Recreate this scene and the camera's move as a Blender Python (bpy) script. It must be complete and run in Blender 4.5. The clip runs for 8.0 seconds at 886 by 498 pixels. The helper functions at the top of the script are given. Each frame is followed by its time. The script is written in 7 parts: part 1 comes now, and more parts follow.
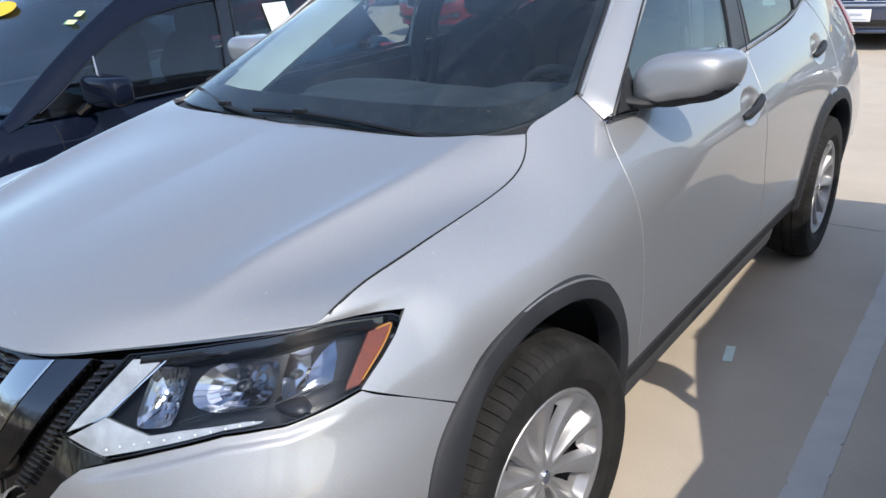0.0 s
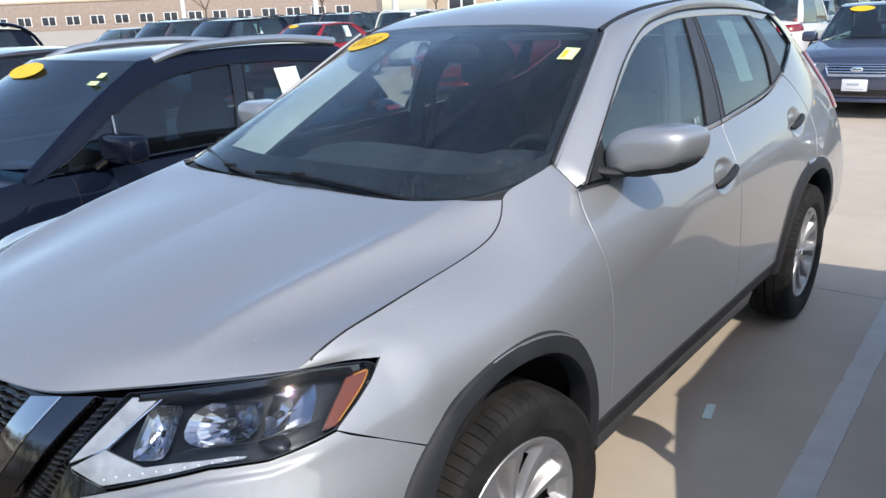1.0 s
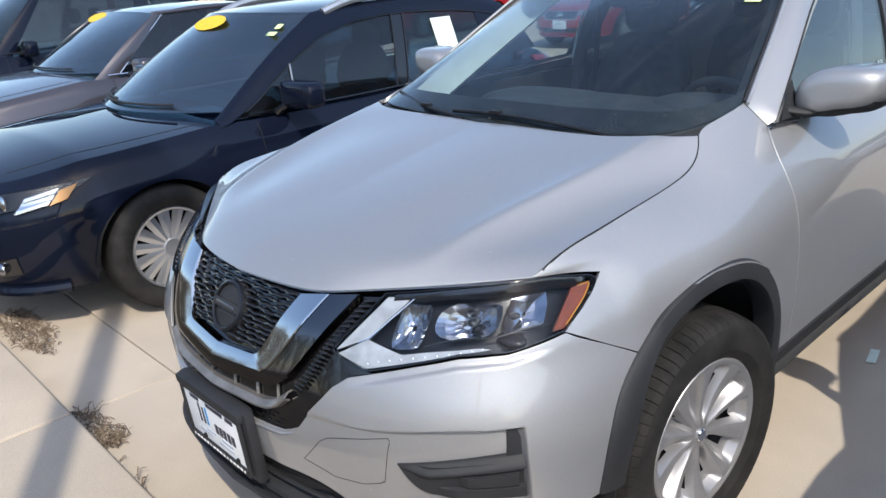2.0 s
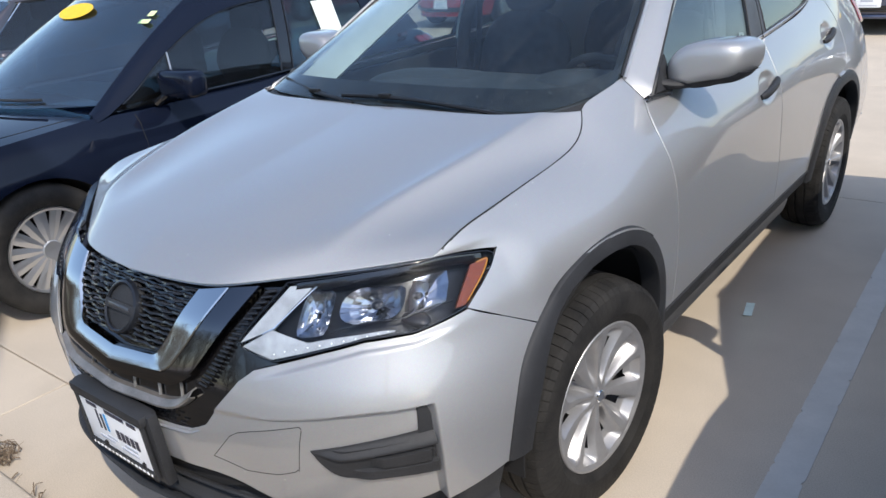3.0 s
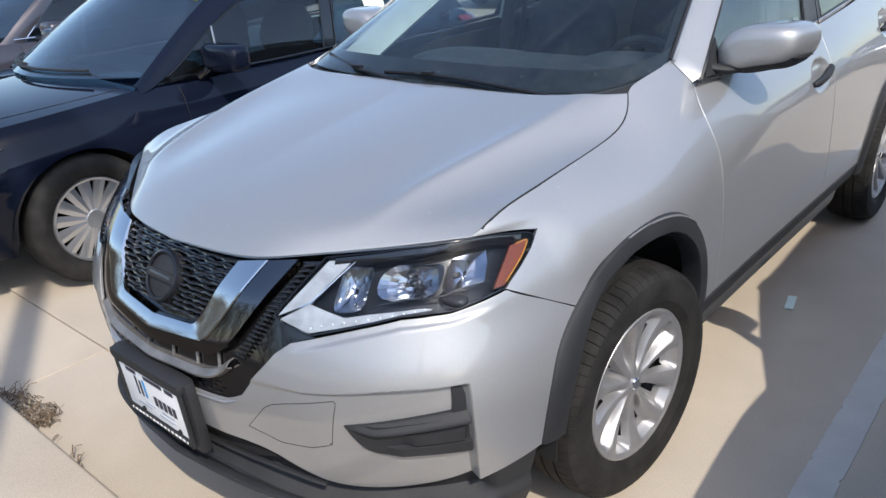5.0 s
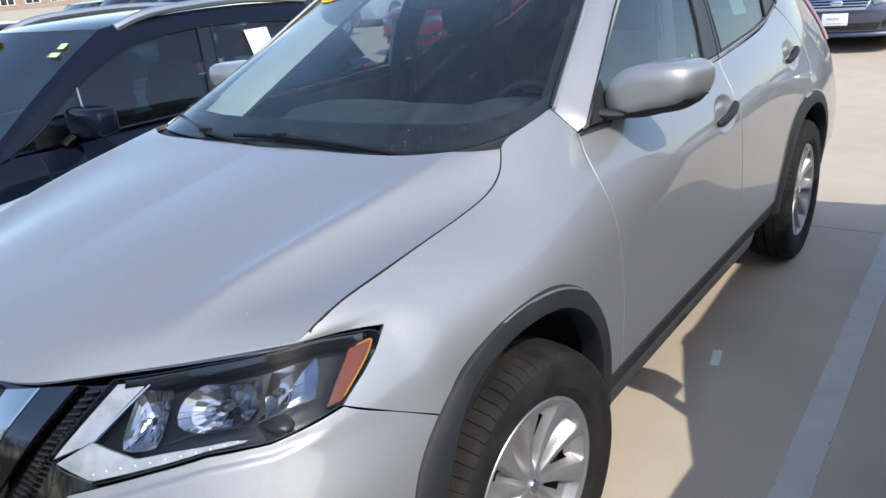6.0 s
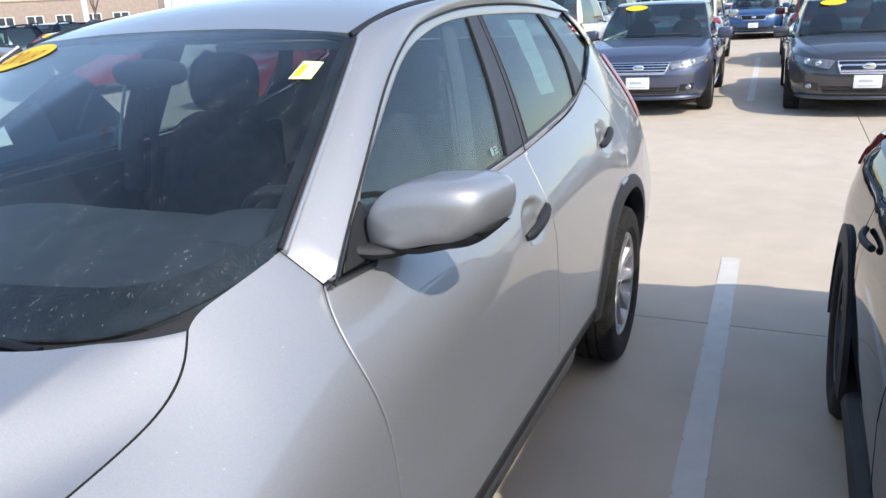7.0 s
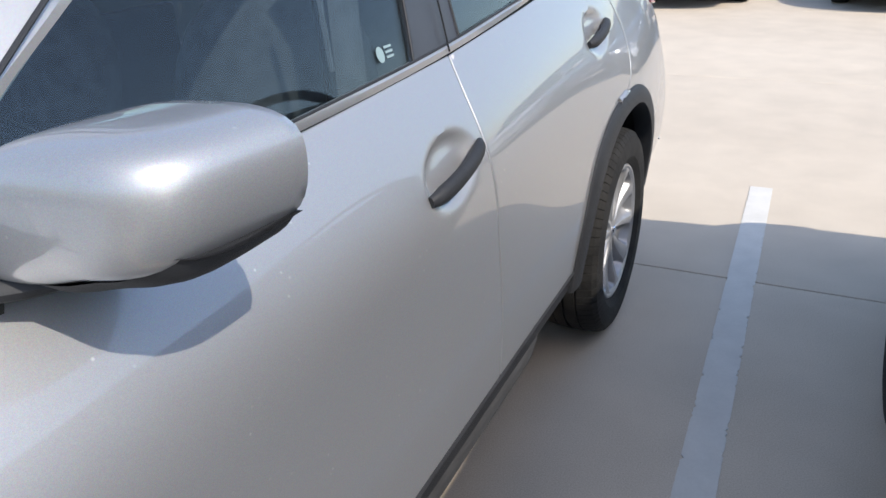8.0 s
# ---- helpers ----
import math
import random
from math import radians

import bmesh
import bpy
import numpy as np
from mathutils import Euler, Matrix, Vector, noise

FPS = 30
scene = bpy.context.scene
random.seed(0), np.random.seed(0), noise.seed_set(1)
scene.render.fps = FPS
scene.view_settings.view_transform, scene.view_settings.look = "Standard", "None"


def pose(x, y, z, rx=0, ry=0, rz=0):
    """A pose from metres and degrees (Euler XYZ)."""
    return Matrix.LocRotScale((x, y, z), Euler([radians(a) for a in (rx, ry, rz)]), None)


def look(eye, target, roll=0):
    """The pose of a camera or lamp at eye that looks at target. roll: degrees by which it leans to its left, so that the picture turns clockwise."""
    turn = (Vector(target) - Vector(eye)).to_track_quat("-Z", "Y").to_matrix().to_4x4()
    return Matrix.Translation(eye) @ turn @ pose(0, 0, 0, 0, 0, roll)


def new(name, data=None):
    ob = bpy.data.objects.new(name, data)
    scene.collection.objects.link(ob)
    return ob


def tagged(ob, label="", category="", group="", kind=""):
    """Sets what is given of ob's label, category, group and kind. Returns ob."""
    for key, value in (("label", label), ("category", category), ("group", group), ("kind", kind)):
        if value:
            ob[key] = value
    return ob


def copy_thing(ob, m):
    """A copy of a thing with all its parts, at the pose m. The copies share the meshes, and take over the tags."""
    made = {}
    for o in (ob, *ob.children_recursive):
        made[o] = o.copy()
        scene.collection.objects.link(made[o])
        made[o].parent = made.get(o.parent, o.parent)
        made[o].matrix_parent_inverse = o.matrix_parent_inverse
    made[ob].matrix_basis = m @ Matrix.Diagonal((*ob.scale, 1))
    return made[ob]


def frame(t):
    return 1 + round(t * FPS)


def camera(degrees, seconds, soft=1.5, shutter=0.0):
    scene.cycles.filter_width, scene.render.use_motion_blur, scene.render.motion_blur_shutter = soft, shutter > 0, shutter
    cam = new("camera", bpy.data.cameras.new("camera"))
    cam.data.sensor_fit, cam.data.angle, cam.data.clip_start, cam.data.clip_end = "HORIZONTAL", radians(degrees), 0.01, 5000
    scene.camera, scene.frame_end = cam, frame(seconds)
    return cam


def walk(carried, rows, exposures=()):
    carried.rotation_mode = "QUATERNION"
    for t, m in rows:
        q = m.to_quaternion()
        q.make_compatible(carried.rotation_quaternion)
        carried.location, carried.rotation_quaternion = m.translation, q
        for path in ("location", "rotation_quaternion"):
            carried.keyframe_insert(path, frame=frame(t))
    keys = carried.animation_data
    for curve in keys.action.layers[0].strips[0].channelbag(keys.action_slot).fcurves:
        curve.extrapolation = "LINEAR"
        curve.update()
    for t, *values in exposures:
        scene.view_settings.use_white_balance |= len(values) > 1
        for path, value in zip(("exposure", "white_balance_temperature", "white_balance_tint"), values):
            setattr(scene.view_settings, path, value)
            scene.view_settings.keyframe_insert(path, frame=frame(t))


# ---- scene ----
cam = camera(60.0, 8.0)
PATH = [
    (0, (1.657, -1.353, 1.583), (0.501, 0.105, 0.85), -3.3),
    (0.2, (1.727, -1.358, 1.588), (0.601, 0.129, 0.867), -3.5),
    (0.4, (1.751, -1.359, 1.618), (0.663, 0.169, 0.924), -3.1),
    (0.5, (1.764, -1.37, 1.625), (0.686, 0.182, 0.969), -3.3),
    (0.7, (1.782, -1.355, 1.626), (0.691, 0.21, 1.026), -3.1),
    (0.9, (1.8, -1.398, 1.641), (0.653, 0.13, 1.047), -2.3),
    (1, (1.807, -1.422, 1.636), (0.606, 0.063, 1.04), -2.3),
    (1.2, (1.808, -1.503, 1.623), (0.503, -0.117, 1.009), -2.8),
    (1.5, (1.774, -1.633, 1.619), (0.382, -0.351, 0.971), -2.9),
    (1.7, (1.755, -1.712, 1.627), (0.341, -0.47, 0.952), -3.5),
    (2.8, (1.76, -1.78, 1.645), (0.554, -0.37, 0.899), -4.2),
    (3, (1.762, -1.774, 1.646), (0.586, -0.341, 0.895), -4.3),
    (3.5, (1.773, -1.752, 1.651), (0.62, -0.3, 0.901), -3.9),
    (4, (1.733, -1.769, 1.641), (0.542, -0.352, 0.884), -3.2),
    (4.2, (1.747, -1.772, 1.637), (0.531, -0.38, 0.874), -3.1),
    (5.3, (1.742, -1.775, 1.634), (0.509, -0.415, 0.842), -3.5),
    (5.5, (1.738, -1.717, 1.628), (0.522, -0.331, 0.852), -4.1),
    (5.8, (1.736, -1.55, 1.593), (0.551, -0.112, 0.866), -4.9),
    (6, (1.703, -1.356, 1.588), (0.552, 0.125, 0.895), -5.3),
    (6.2, (1.668, -1.179, 1.577), (0.564, 0.357, 0.926), -5.5),
    (6.5, (1.597, -0.967, 1.576), (0.614, 0.664, 0.967), -5.0),
    (6.7, (1.544, -0.828, 1.582), (0.676, 0.877, 1.001), -5.0),
    (7, (1.503, -0.609, 1.606), (0.713, 1.125, 1.0), -2.9),
    (7.1, (1.503, -0.539, 1.587), (0.678, 1.177, 0.976), -2.9),
    (7.2, (1.499, -0.45, 1.553), (0.63, 1.24, 0.929), -2.7),
    (7.3, (1.506, -0.354, 1.519), (0.582, 1.301, 0.881), -2.5),
    (7.5, (1.475, -0.158, 1.506), (0.482, 1.437, 0.821), -2.0),
    (7.6, (1.463, -0.088, 1.492), (0.449, 1.492, 0.803), -2.9),
    (7.7, (1.462, -0.018, 1.492), (0.457, 1.553, 0.769), -3.1),
    (7.8, (1.448, 0.069, 1.472), (0.488, 1.654, 0.718), -3.1),
    (7.9, (1.437, 0.165, 1.449), (0.542, 1.772, 0.663), -3.7),
    (8, (1.419, 0.274, 1.453), (0.612, 1.894, 0.603), -2.5),
]

EXPOSURE = [(0.0, 0.88, 6500, 10), (0.5, 0.86, 6500, 10), (1.0, 0.76, 6500, 10), (1.5, 0.88, 6500, 10), (5.5, 0.88, 6500, 10), (6.0, 0.84, 6500, 10), (6.5, 0.78, 6500, 10), (7.0, 0.98, 6500, 10), (7.5, 0.92, 6500, 10), (8.0, 1.08, 6500, 10)]
walk(cam, [(t, look(eye, target, roll)) for t, eye, target, roll in PATH], EXPOSURE)

# ---- light ----
SUN = Vector((0.615, -0.323, 0.719)).normalized()
world = bpy.data.worlds.new("sky")
scene.world = world
world.use_nodes = True
wn = world.node_tree.nodes
sky = wn.new("ShaderNodeTexSky")
sky.sky_type, sky.sun_disc = "NISHITA", False
sky.sun_elevation = math.asin(SUN.z)
sky.sun_rotation = math.atan2(SUN.x, SUN.y)
sky.altitude, sky.air_density, sky.dust_density, sky.ozone_density = 100, 1.0, 1.2, 1.0
wn["Background"].inputs["Strength"].default_value = 0.15
world.node_tree.links.new(sky.outputs["Color"], wn["Background"].inputs["Color"])
sun = new("sun", bpy.data.lights.new("sun", "SUN"))
sun.data.energy, sun.data.angle, sun.data.color = 2.25, radians(0.55), (1.0, 0.925, 0.815)
sun.matrix_world = look(SUN * 30, (0, 0, 0))


# ---- materials ----
def mat(name, base, rough=0.5, metal=0.0, coat=0.0, var=0.0, scale=8.0, bump=0.0, bscale=60.0, spec=0.5, stretch=None, tint=None):
    """A principled surface with colour variation at two scales and fine relief."""
    m = bpy.data.materials.new(name)
    m.use_nodes = True
    nt = m.node_tree
    b = nt.nodes["Principled BSDF"]
    b.inputs["Base Color"].default_value = (*base, 1)
    b.inputs["Roughness"].default_value = rough
    b.inputs["Metallic"].default_value = metal
    b.inputs["Specular IOR Level"].default_value = spec
    b.inputs["Coat Weight"].default_value = coat
    b.inputs["Coat Roughness"].default_value = 0.02
    tc = nt.nodes.new("ShaderNodeTexCoord")
    vec = tc.outputs["Object"]
    if stretch:
        mp = nt.nodes.new("ShaderNodeMapping")
        mp.inputs["Scale"].default_value = stretch
        nt.links.new(vec, mp.inputs["Vector"])
        vec = mp.outputs["Vector"]
    if var:
        n1, n2 = nt.nodes.new("ShaderNodeTexNoise"), nt.nodes.new("ShaderNodeTexNoise")
        n1.inputs["Scale"].default_value, n2.inputs["Scale"].default_value = scale, scale * 14
        n1.inputs["Detail"].default_value, n2.inputs["Detail"].default_value = 6, 4
        add = nt.nodes.new("ShaderNodeMath")
        add.operation = "MULTIPLY_ADD"
        add.inputs[1].default_value = 0.45
        nt.links.new(vec, n1.inputs["Vector"])
        nt.links.new(vec, n2.inputs["Vector"])
        nt.links.new(n2.outputs["Fac"], add.inputs[0])
        nt.links.new(n1.outputs["Fac"], add.inputs[2])
        r = nt.nodes.new("ShaderNodeValToRGB")
        lo, hi = [c * (1 - var) for c in base], [min(1, c * (1 + var)) for c in (tint or base)]
        r.color_ramp.elements[0].position, r.color_ramp.elements[1].position = 0.48, 0.98
        r.color_ramp.elements[0].color, r.color_ramp.elements[1].color = (*lo, 1), (*hi, 1)
        nt.links.new(add.outputs[0], r.inputs["Fac"])
        nt.links.new(r.outputs["Color"], b.inputs["Base Color"])
    if bump:
        n3, bp = nt.nodes.new("ShaderNodeTexNoise"), nt.nodes.new("ShaderNodeBump")
        n3.inputs["Scale"].default_value, n3.inputs["Detail"].default_value = bscale, 5
        bp.inputs["Strength"].default_value, bp.inputs["Distance"].default_value = bump, 0.004
        nt.links.new(vec, n3.inputs["Vector"])
        nt.links.new(n3.outputs["Fac"], bp.inputs["Height"])
        nt.links.new(bp.outputs["Normal"], b.inputs["Normal"])
    return m


def paint(name, base, metal=0.85, rough=0.33, spec=0.5, specks=0.0, clear=(0.004, 0.03), ior=1.5):
    """Clear-coated car paint with fine flakes and a film of dust."""
    m = mat(name, base, rough, metal, coat=1.0, spec=spec)
    nt = m.node_tree
    b = nt.nodes["Principled BSDF"]
    tc = nt.nodes["Texture Coordinate"]
    fl, nz, mx, rr = (nt.nodes.new(k) for k in ("ShaderNodeTexVoronoi", "ShaderNodeTexNoise", "ShaderNodeMixRGB", "ShaderNodeMapRange"))
    fl.inputs["Scale"].default_value = 1400
    nz.inputs["Scale"].default_value, nz.inputs["Detail"].default_value = 3.5, 6
    mx.blend_type = "MULTIPLY"
    mx.inputs["Fac"].default_value = 0.22
    mx.inputs["Color1"].default_value = (*base, 1)
    nt.links.new(tc.outputs["Object"], fl.inputs["Vector"])
    nt.links.new(tc.outputs["Object"], nz.inputs["Vector"])
    nt.links.new(fl.outputs["Color"], mx.inputs["Color2"])
    nt.links.new(mx.outputs["Color"], b.inputs["Base Color"])
    rr.inputs["To Min"].default_value, rr.inputs["To Max"].default_value = clear
    b.inputs["Coat IOR"].default_value = ior
    nt.links.new(nz.outputs["Fac"], rr.inputs["Value"])
    nt.links.new(rr.outputs["Result"], b.inputs["Coat Roughness"])
    if specks:
        vo, lt, n2, r2, mu, m2, sb = (nt.nodes.new(k) for k in ("ShaderNodeTexVoronoi", "ShaderNodeMapRange", "ShaderNodeTexNoise", "ShaderNodeMapRange", "ShaderNodeMath", "ShaderNodeMixRGB", "ShaderNodeMath"))
        vo.inputs["Scale"].default_value = 42
        lt.inputs["From Min"].default_value, lt.inputs["From Max"].default_value = 0.04, 0.11
        lt.inputs["To Min"].default_value, lt.inputs["To Max"].default_value = 1.0, 0.0
        n2.inputs["Scale"].default_value, n2.inputs["Detail"].default_value = 7, 5
        r2.inputs["From Min"].default_value, r2.inputs["From Max"].default_value = 0.52, 0.66
        r2.inputs["To Max"].default_value = specks
        mu.operation, sb.operation = "MULTIPLY", "MULTIPLY_ADD"
        m2.inputs["Color2"].default_value = (0.72, 0.71, 0.69, 1)
        sb.inputs[1].default_value, sb.inputs[2].default_value = -metal * 0.7, metal
        nt.links.new(tc.outputs["Object"], vo.inputs["Vector"])
        nt.links.new(tc.outputs["Object"], n2.inputs["Vector"])
        nt.links.new(vo.outputs["Distance"], lt.inputs["Value"])
        nt.links.new(n2.outputs["Fac"], r2.inputs["Value"])
        nt.links.new(lt.outputs["Result"], mu.inputs[0])
        nt.links.new(r2.outputs["Result"], mu.inputs[1])
        nt.links.new(mu.outputs[0], m2.inputs["Fac"])
        nt.links.new(mu.outputs[0], sb.inputs[0])
        nt.links.new(mx.outputs["Color"], m2.inputs["Color1"])
        nt.links.new(m2.outputs["Color"], b.inputs["Base Color"])
        nt.links.new(sb.outputs[0], b.inputs["Metallic"])
    return m


def glass(name, tint, gloss=0.04, dust=0.0, specks=0.0):
    """A thin tinted pane: clear along the ray, glossier towards grazing, with a little dust."""
    m = bpy.data.materials.new(name)
    m.use_nodes = True
    nt = m.node_tree
    nt.nodes.remove(nt.nodes["Principled BSDF"])
    out = nt.nodes["Material Output"]
    tr, gl, lw, pw, sc, mx = (nt.nodes.new(k) for k in ("ShaderNodeBsdfTransparent", "ShaderNodeBsdfGlossy", "ShaderNodeLayerWeight", "ShaderNodeMath", "ShaderNodeMapRange", "ShaderNodeMixShader"))
    tr.inputs["Color"].default_value = (*tint, 1)
    gl.inputs["Roughness"].default_value = 0.0
    lw.inputs["Blend"].default_value = 0.5
    pw.operation = "POWER"
    pw.inputs[1].default_value = 4.5
    sc.inputs["To Min"].default_value, sc.inputs["To Max"].default_value = gloss, 1.0
    nt.links.new(lw.outputs["Facing"], pw.inputs[0])
    nt.links.new(pw.outputs[0], sc.inputs["Value"])
    nt.links.new(sc.outputs["Result"], mx.inputs["Fac"])
    nt.links.new(tr.outputs["BSDF"], mx.inputs[1])
    nt.links.new(gl.outputs["BSDF"], mx.inputs[2])
    last = mx
    if dust:
        df, nz, rp, m2, tc = (nt.nodes.new(k) for k in ("ShaderNodeBsdfDiffuse", "ShaderNodeTexNoise", "ShaderNodeMapRange", "ShaderNodeMixShader", "ShaderNodeTexCoord"))
        df.inputs["Color"].default_value = (0.5, 0.50, 0.50, 1)
        nz.inputs["Scale"].default_value, nz.inputs["Detail"].default_value = 6.0, 8
        rp.inputs["From Min"].default_value, rp.inputs["From Max"].default_value = 0.35, 0.75
        rp.inputs["To Min"].default_value, rp.inputs["To Max"].default_value = dust * 0.4, dust
        nt.links.new(tc.outputs["Object"], nz.inputs["Vector"])
        nt.links.new(nz.outputs["Fac"], rp.inputs["Value"])
        fac = rp.outputs["Result"]
        if specks:
            vo, lt, n2, mp, r2, mu, ad = (nt.nodes.new(k) for k in ("ShaderNodeTexVoronoi", "ShaderNodeMapRange", "ShaderNodeTexNoise", "ShaderNodeMapping", "ShaderNodeMapRange", "ShaderNodeMath", "ShaderNodeMath"))
            vo.inputs["Scale"].default_value = 70
            lt.inputs["From Min"].default_value, lt.inputs["From Max"].default_value = 0.05, 0.16
            lt.inputs["To Min"].default_value, lt.inputs["To Max"].default_value = 1.0, 0.0
            mp.inputs["Scale"].default_value = (38, 4.5, 4.5)
            n2.inputs["Scale"].default_value, n2.inputs["Detail"].default_value = 1.0, 7
            r2.inputs["From Min"].default_value, r2.inputs["From Max"].default_value = 0.50, 0.72
            r2.inputs["To Max"].default_value = specks
            nt.links.new(tc.outputs["Object"], vo.inputs["Vector"])
            nt.links.new(vo.outputs["Distance"], lt.inputs["Value"])
            nt.links.new(tc.outputs["Object"], mp.inputs["Vector"])
            nt.links.new(mp.outputs["Vector"], n2.inputs["Vector"])
            nt.links.new(n2.outputs["Fac"], r2.inputs["Value"])
            mu.operation, ad.operation = "MULTIPLY_ADD", "ADD"
            mu.inputs[1].default_value = 9.0
            nt.links.new(lt.outputs["Result"], mu.inputs[0])
            mu.inputs[2].default_value = 0.12
            m3 = nt.nodes.new("ShaderNodeMath")
            m3.operation = "MULTIPLY"
            nt.links.new(mu.outputs[0], m3.inputs[0])
            nt.links.new(r2.outputs["Result"], m3.inputs[1])
            nt.links.new(fac, ad.inputs[0])
            nt.links.new(m3.outputs[0], ad.inputs[1])
            fac = ad.outputs[0]
        nt.links.new(fac, m2.inputs["Fac"])
        nt.links.new(mx.outputs["Shader"], m2.inputs[1])
        nt.links.new(df.outputs["BSDF"], m2.inputs[2])
        last = m2
    nt.links.new(last.outputs["Shader"], out.inputs["Surface"])
    return m


SILVER = paint("silver_paint", (0.405, 0.41, 0.42), 0.63, 0.51, 0.5, 0.5, (0.002, 0.010), 1.58)
NAVY = paint("dark_blue_paint", (0.006, 0.009, 0.020), 0.0, 0.3, 0.0, 0.0, (0.004, 0.03), 1.35)
CHARCOAL = paint("charcoal_paint", (0.075, 0.075, 0.085), 0.6, 0.36)
SLATE = paint("slate_blue_paint", (0.09, 0.105, 0.165), 0.6, 0.38)
GREYBROWN = paint("dark_grey_paint", (0.075, 0.071, 0.084), 0.6, 0.33)
WHITEP = paint("white_paint", (0.75, 0.75, 0.74), 0.0, 0.4)
REDP = paint("red_paint", (0.42, 0.012, 0.02), 0.4, 0.35)
BLUEP = paint("blue_paint", (0.03, 0.10, 0.26), 0.5, 0.35)
LIGHTSILVER = paint("pale_silver_paint", (0.55, 0.56, 0.57), 0.8, 0.36)
PLASTIC = mat("textured_black_plastic", (0.022, 0.023, 0.026), 0.6, var=0.25, scale=9, bump=0.2, bscale=900, spec=0.35)
FRIT = mat("dark_glass_print", (0.010, 0.011, 0.013), 0.5, var=0.6, scale=18, bump=0.6, bscale=140, tint=(0.022, 0.021, 0.020))
GLOSSBLACK = mat("gloss_black_trim", (0.006, 0.006, 0.007), 0.08, coat=0.6)
DARK = mat("dark_cavity", (0.006, 0.006, 0.007), 0.9)
RUBBER = mat("tyre_rubber", (0.010, 0.010, 0.0105), 0.8, var=0.35, scale=14, bump=0.3, bscale=300, spec=0.3, tint=(0.020, 0.019, 0.018))
COVER = mat("painted_wheel_cover", (0.36, 0.36, 0.37), 0.42, 0.65, var=0.1, scale=20)
STEEL = mat("dark_steel_wheel", (0.02, 0.02, 0.022), 0.5, 0.3)
CHROME = mat("chrome", (0.78, 0.79, 0.81), 0.06, 1.0)
LAMPGREY = mat("lamp_bezel", (0.011, 0.013, 0.018), 0.34, 0.1)
GRILLEBLACK = mat("glossy_grille_plastic", (0.012, 0.012, 0.013), 0.20, var=0.5, scale=40, bump=0.25, bscale=120)
LIPGREY = mat("dusty_satin_lip", (0.20, 0.19, 0.18), 0.35, 0.5, var=0.35, scale=18)
ROCKER = mat("dusty_grey_rocker", (0.05, 0.05, 0.051), 0.5, var=0.2, scale=14)
CLEARLAMP = mat("clear_lamp_inside", (0.22, 0.23, 0.25), 0.3, 0.4, var=0.5, scale=30)
WIPER = mat("wiper_rubber", (0.008, 0.008, 0.009), 0.5, spec=0.3)
DUSTFLECK = mat("dust_fleck", (0.22, 0.22, 0.21), 0.9)
AMBEREDGE = mat("amber_edge", (0.50, 0.22, 0.03), 0.3, coat=0.5)
PILLAR = mat("charcoal_pillar_film", (0.035, 0.036, 0.044), 0.42, var=0.15, scale=10, bump=0.1, bscale=700)
REFLECT = mat("lamp_reflector", (0.38, 0.40, 0.45), 0.20, 1.0)
WHITELENS = mat("white_light_guide", (0.60, 0.61, 0.62), 0.22, 0.1, coat=0.5, var=0.5, scale=26, tint=(0.34, 0.35, 0.36))
AMBER = mat("amber_reflector", (0.17, 0.035, 0.009), 0.35, coat=0.25, var=0.4, scale=120)
REDLENS = mat("red_lamp_lens", (0.22, 0.008, 0.012), 0.15, coat=1.0)
LENS = glass("lamp_lens", (0.95, 0.965, 0.98), 0.010)
SCREEN = glass("windscreen_glass", (0.80, 0.86, 0.88), 0.032, 0.007, 0.085)
DARKTINT = glass("dark_tinted_glass", (0.44, 0.50, 0.53), 0.06, 0.006)
SIDEGLASS = glass("side_glass", (0.82, 0.88, 0.89), 0.042, 0.005)
PRIVACY = glass("privacy_glass", (0.62, 0.70, 0.70), 0.08, 0.014)
BLACKGREY = paint("black_paint", (0.010, 0.010, 0.011), 0.0, 0.3, 0.0)
# lighter than TRIMDARK: sun and reflections on the dashboard's top put into the colour
DASHTOP = mat("sunlit_dashboard_plastic", (0.055, 0.058, 0.064), 0.7, var=0.2, scale=12, bump=0.1, bscale=400)
TRIMDARK = mat("interior_plastic", (0.025, 0.026, 0.03), 0.65, var=0.2, scale=12, bump=0.2, bscale=500)
CLOTH = mat("charcoal_cloth", (0.055, 0.056, 0.062), 0.95, var=0.3, scale=30, bump=0.1, bscale=300)
HEADLINER = mat("grey_headliner", (0.30, 0.30, 0.29), 0.95, var=0.1, scale=10)
PILLARTRIM = mat("pale_pillar_trim", (0.58, 0.60, 0.56), 0.9, var=0.1, scale=14)
PAPER = mat("pale_green_paper", (0.72, 0.82, 0.76), 0.8, var=0.08, scale=30)
YELLOW = mat("yellow_vinyl", (0.78, 0.50, 0.02), 0.55, var=0.08, scale=20)
YELLOWPRINT = mat("brown_print", (0.30, 0.14, 0.01), 0.6)
LIME = mat("lime_paper", (0.70, 0.85, 0.40), 0.7, var=0.1, scale=40)
PLATE = mat("plate_white", (0.80, 0.81, 0.83), 0.4, var=0.05, scale=20)
PRINTDARK = mat("print_dark", (0.03, 0.03, 0.05), 0.5)
PRINTBLUE = mat("print_blue", (0.03, 0.25, 0.55), 0.5)
PRINTPALE = mat("print_pale", (0.45, 0.48, 0.55), 0.5)
LINEPAINT = mat("worn_white_line_paint", (0.56, 0.54, 0.50), 0.8, var=0.07, scale=9, bump=0.2, bscale=300)
STRAW = mat("dry_straw", (0.15, 0.112, 0.078), 0.9, var=0.4, scale=20)
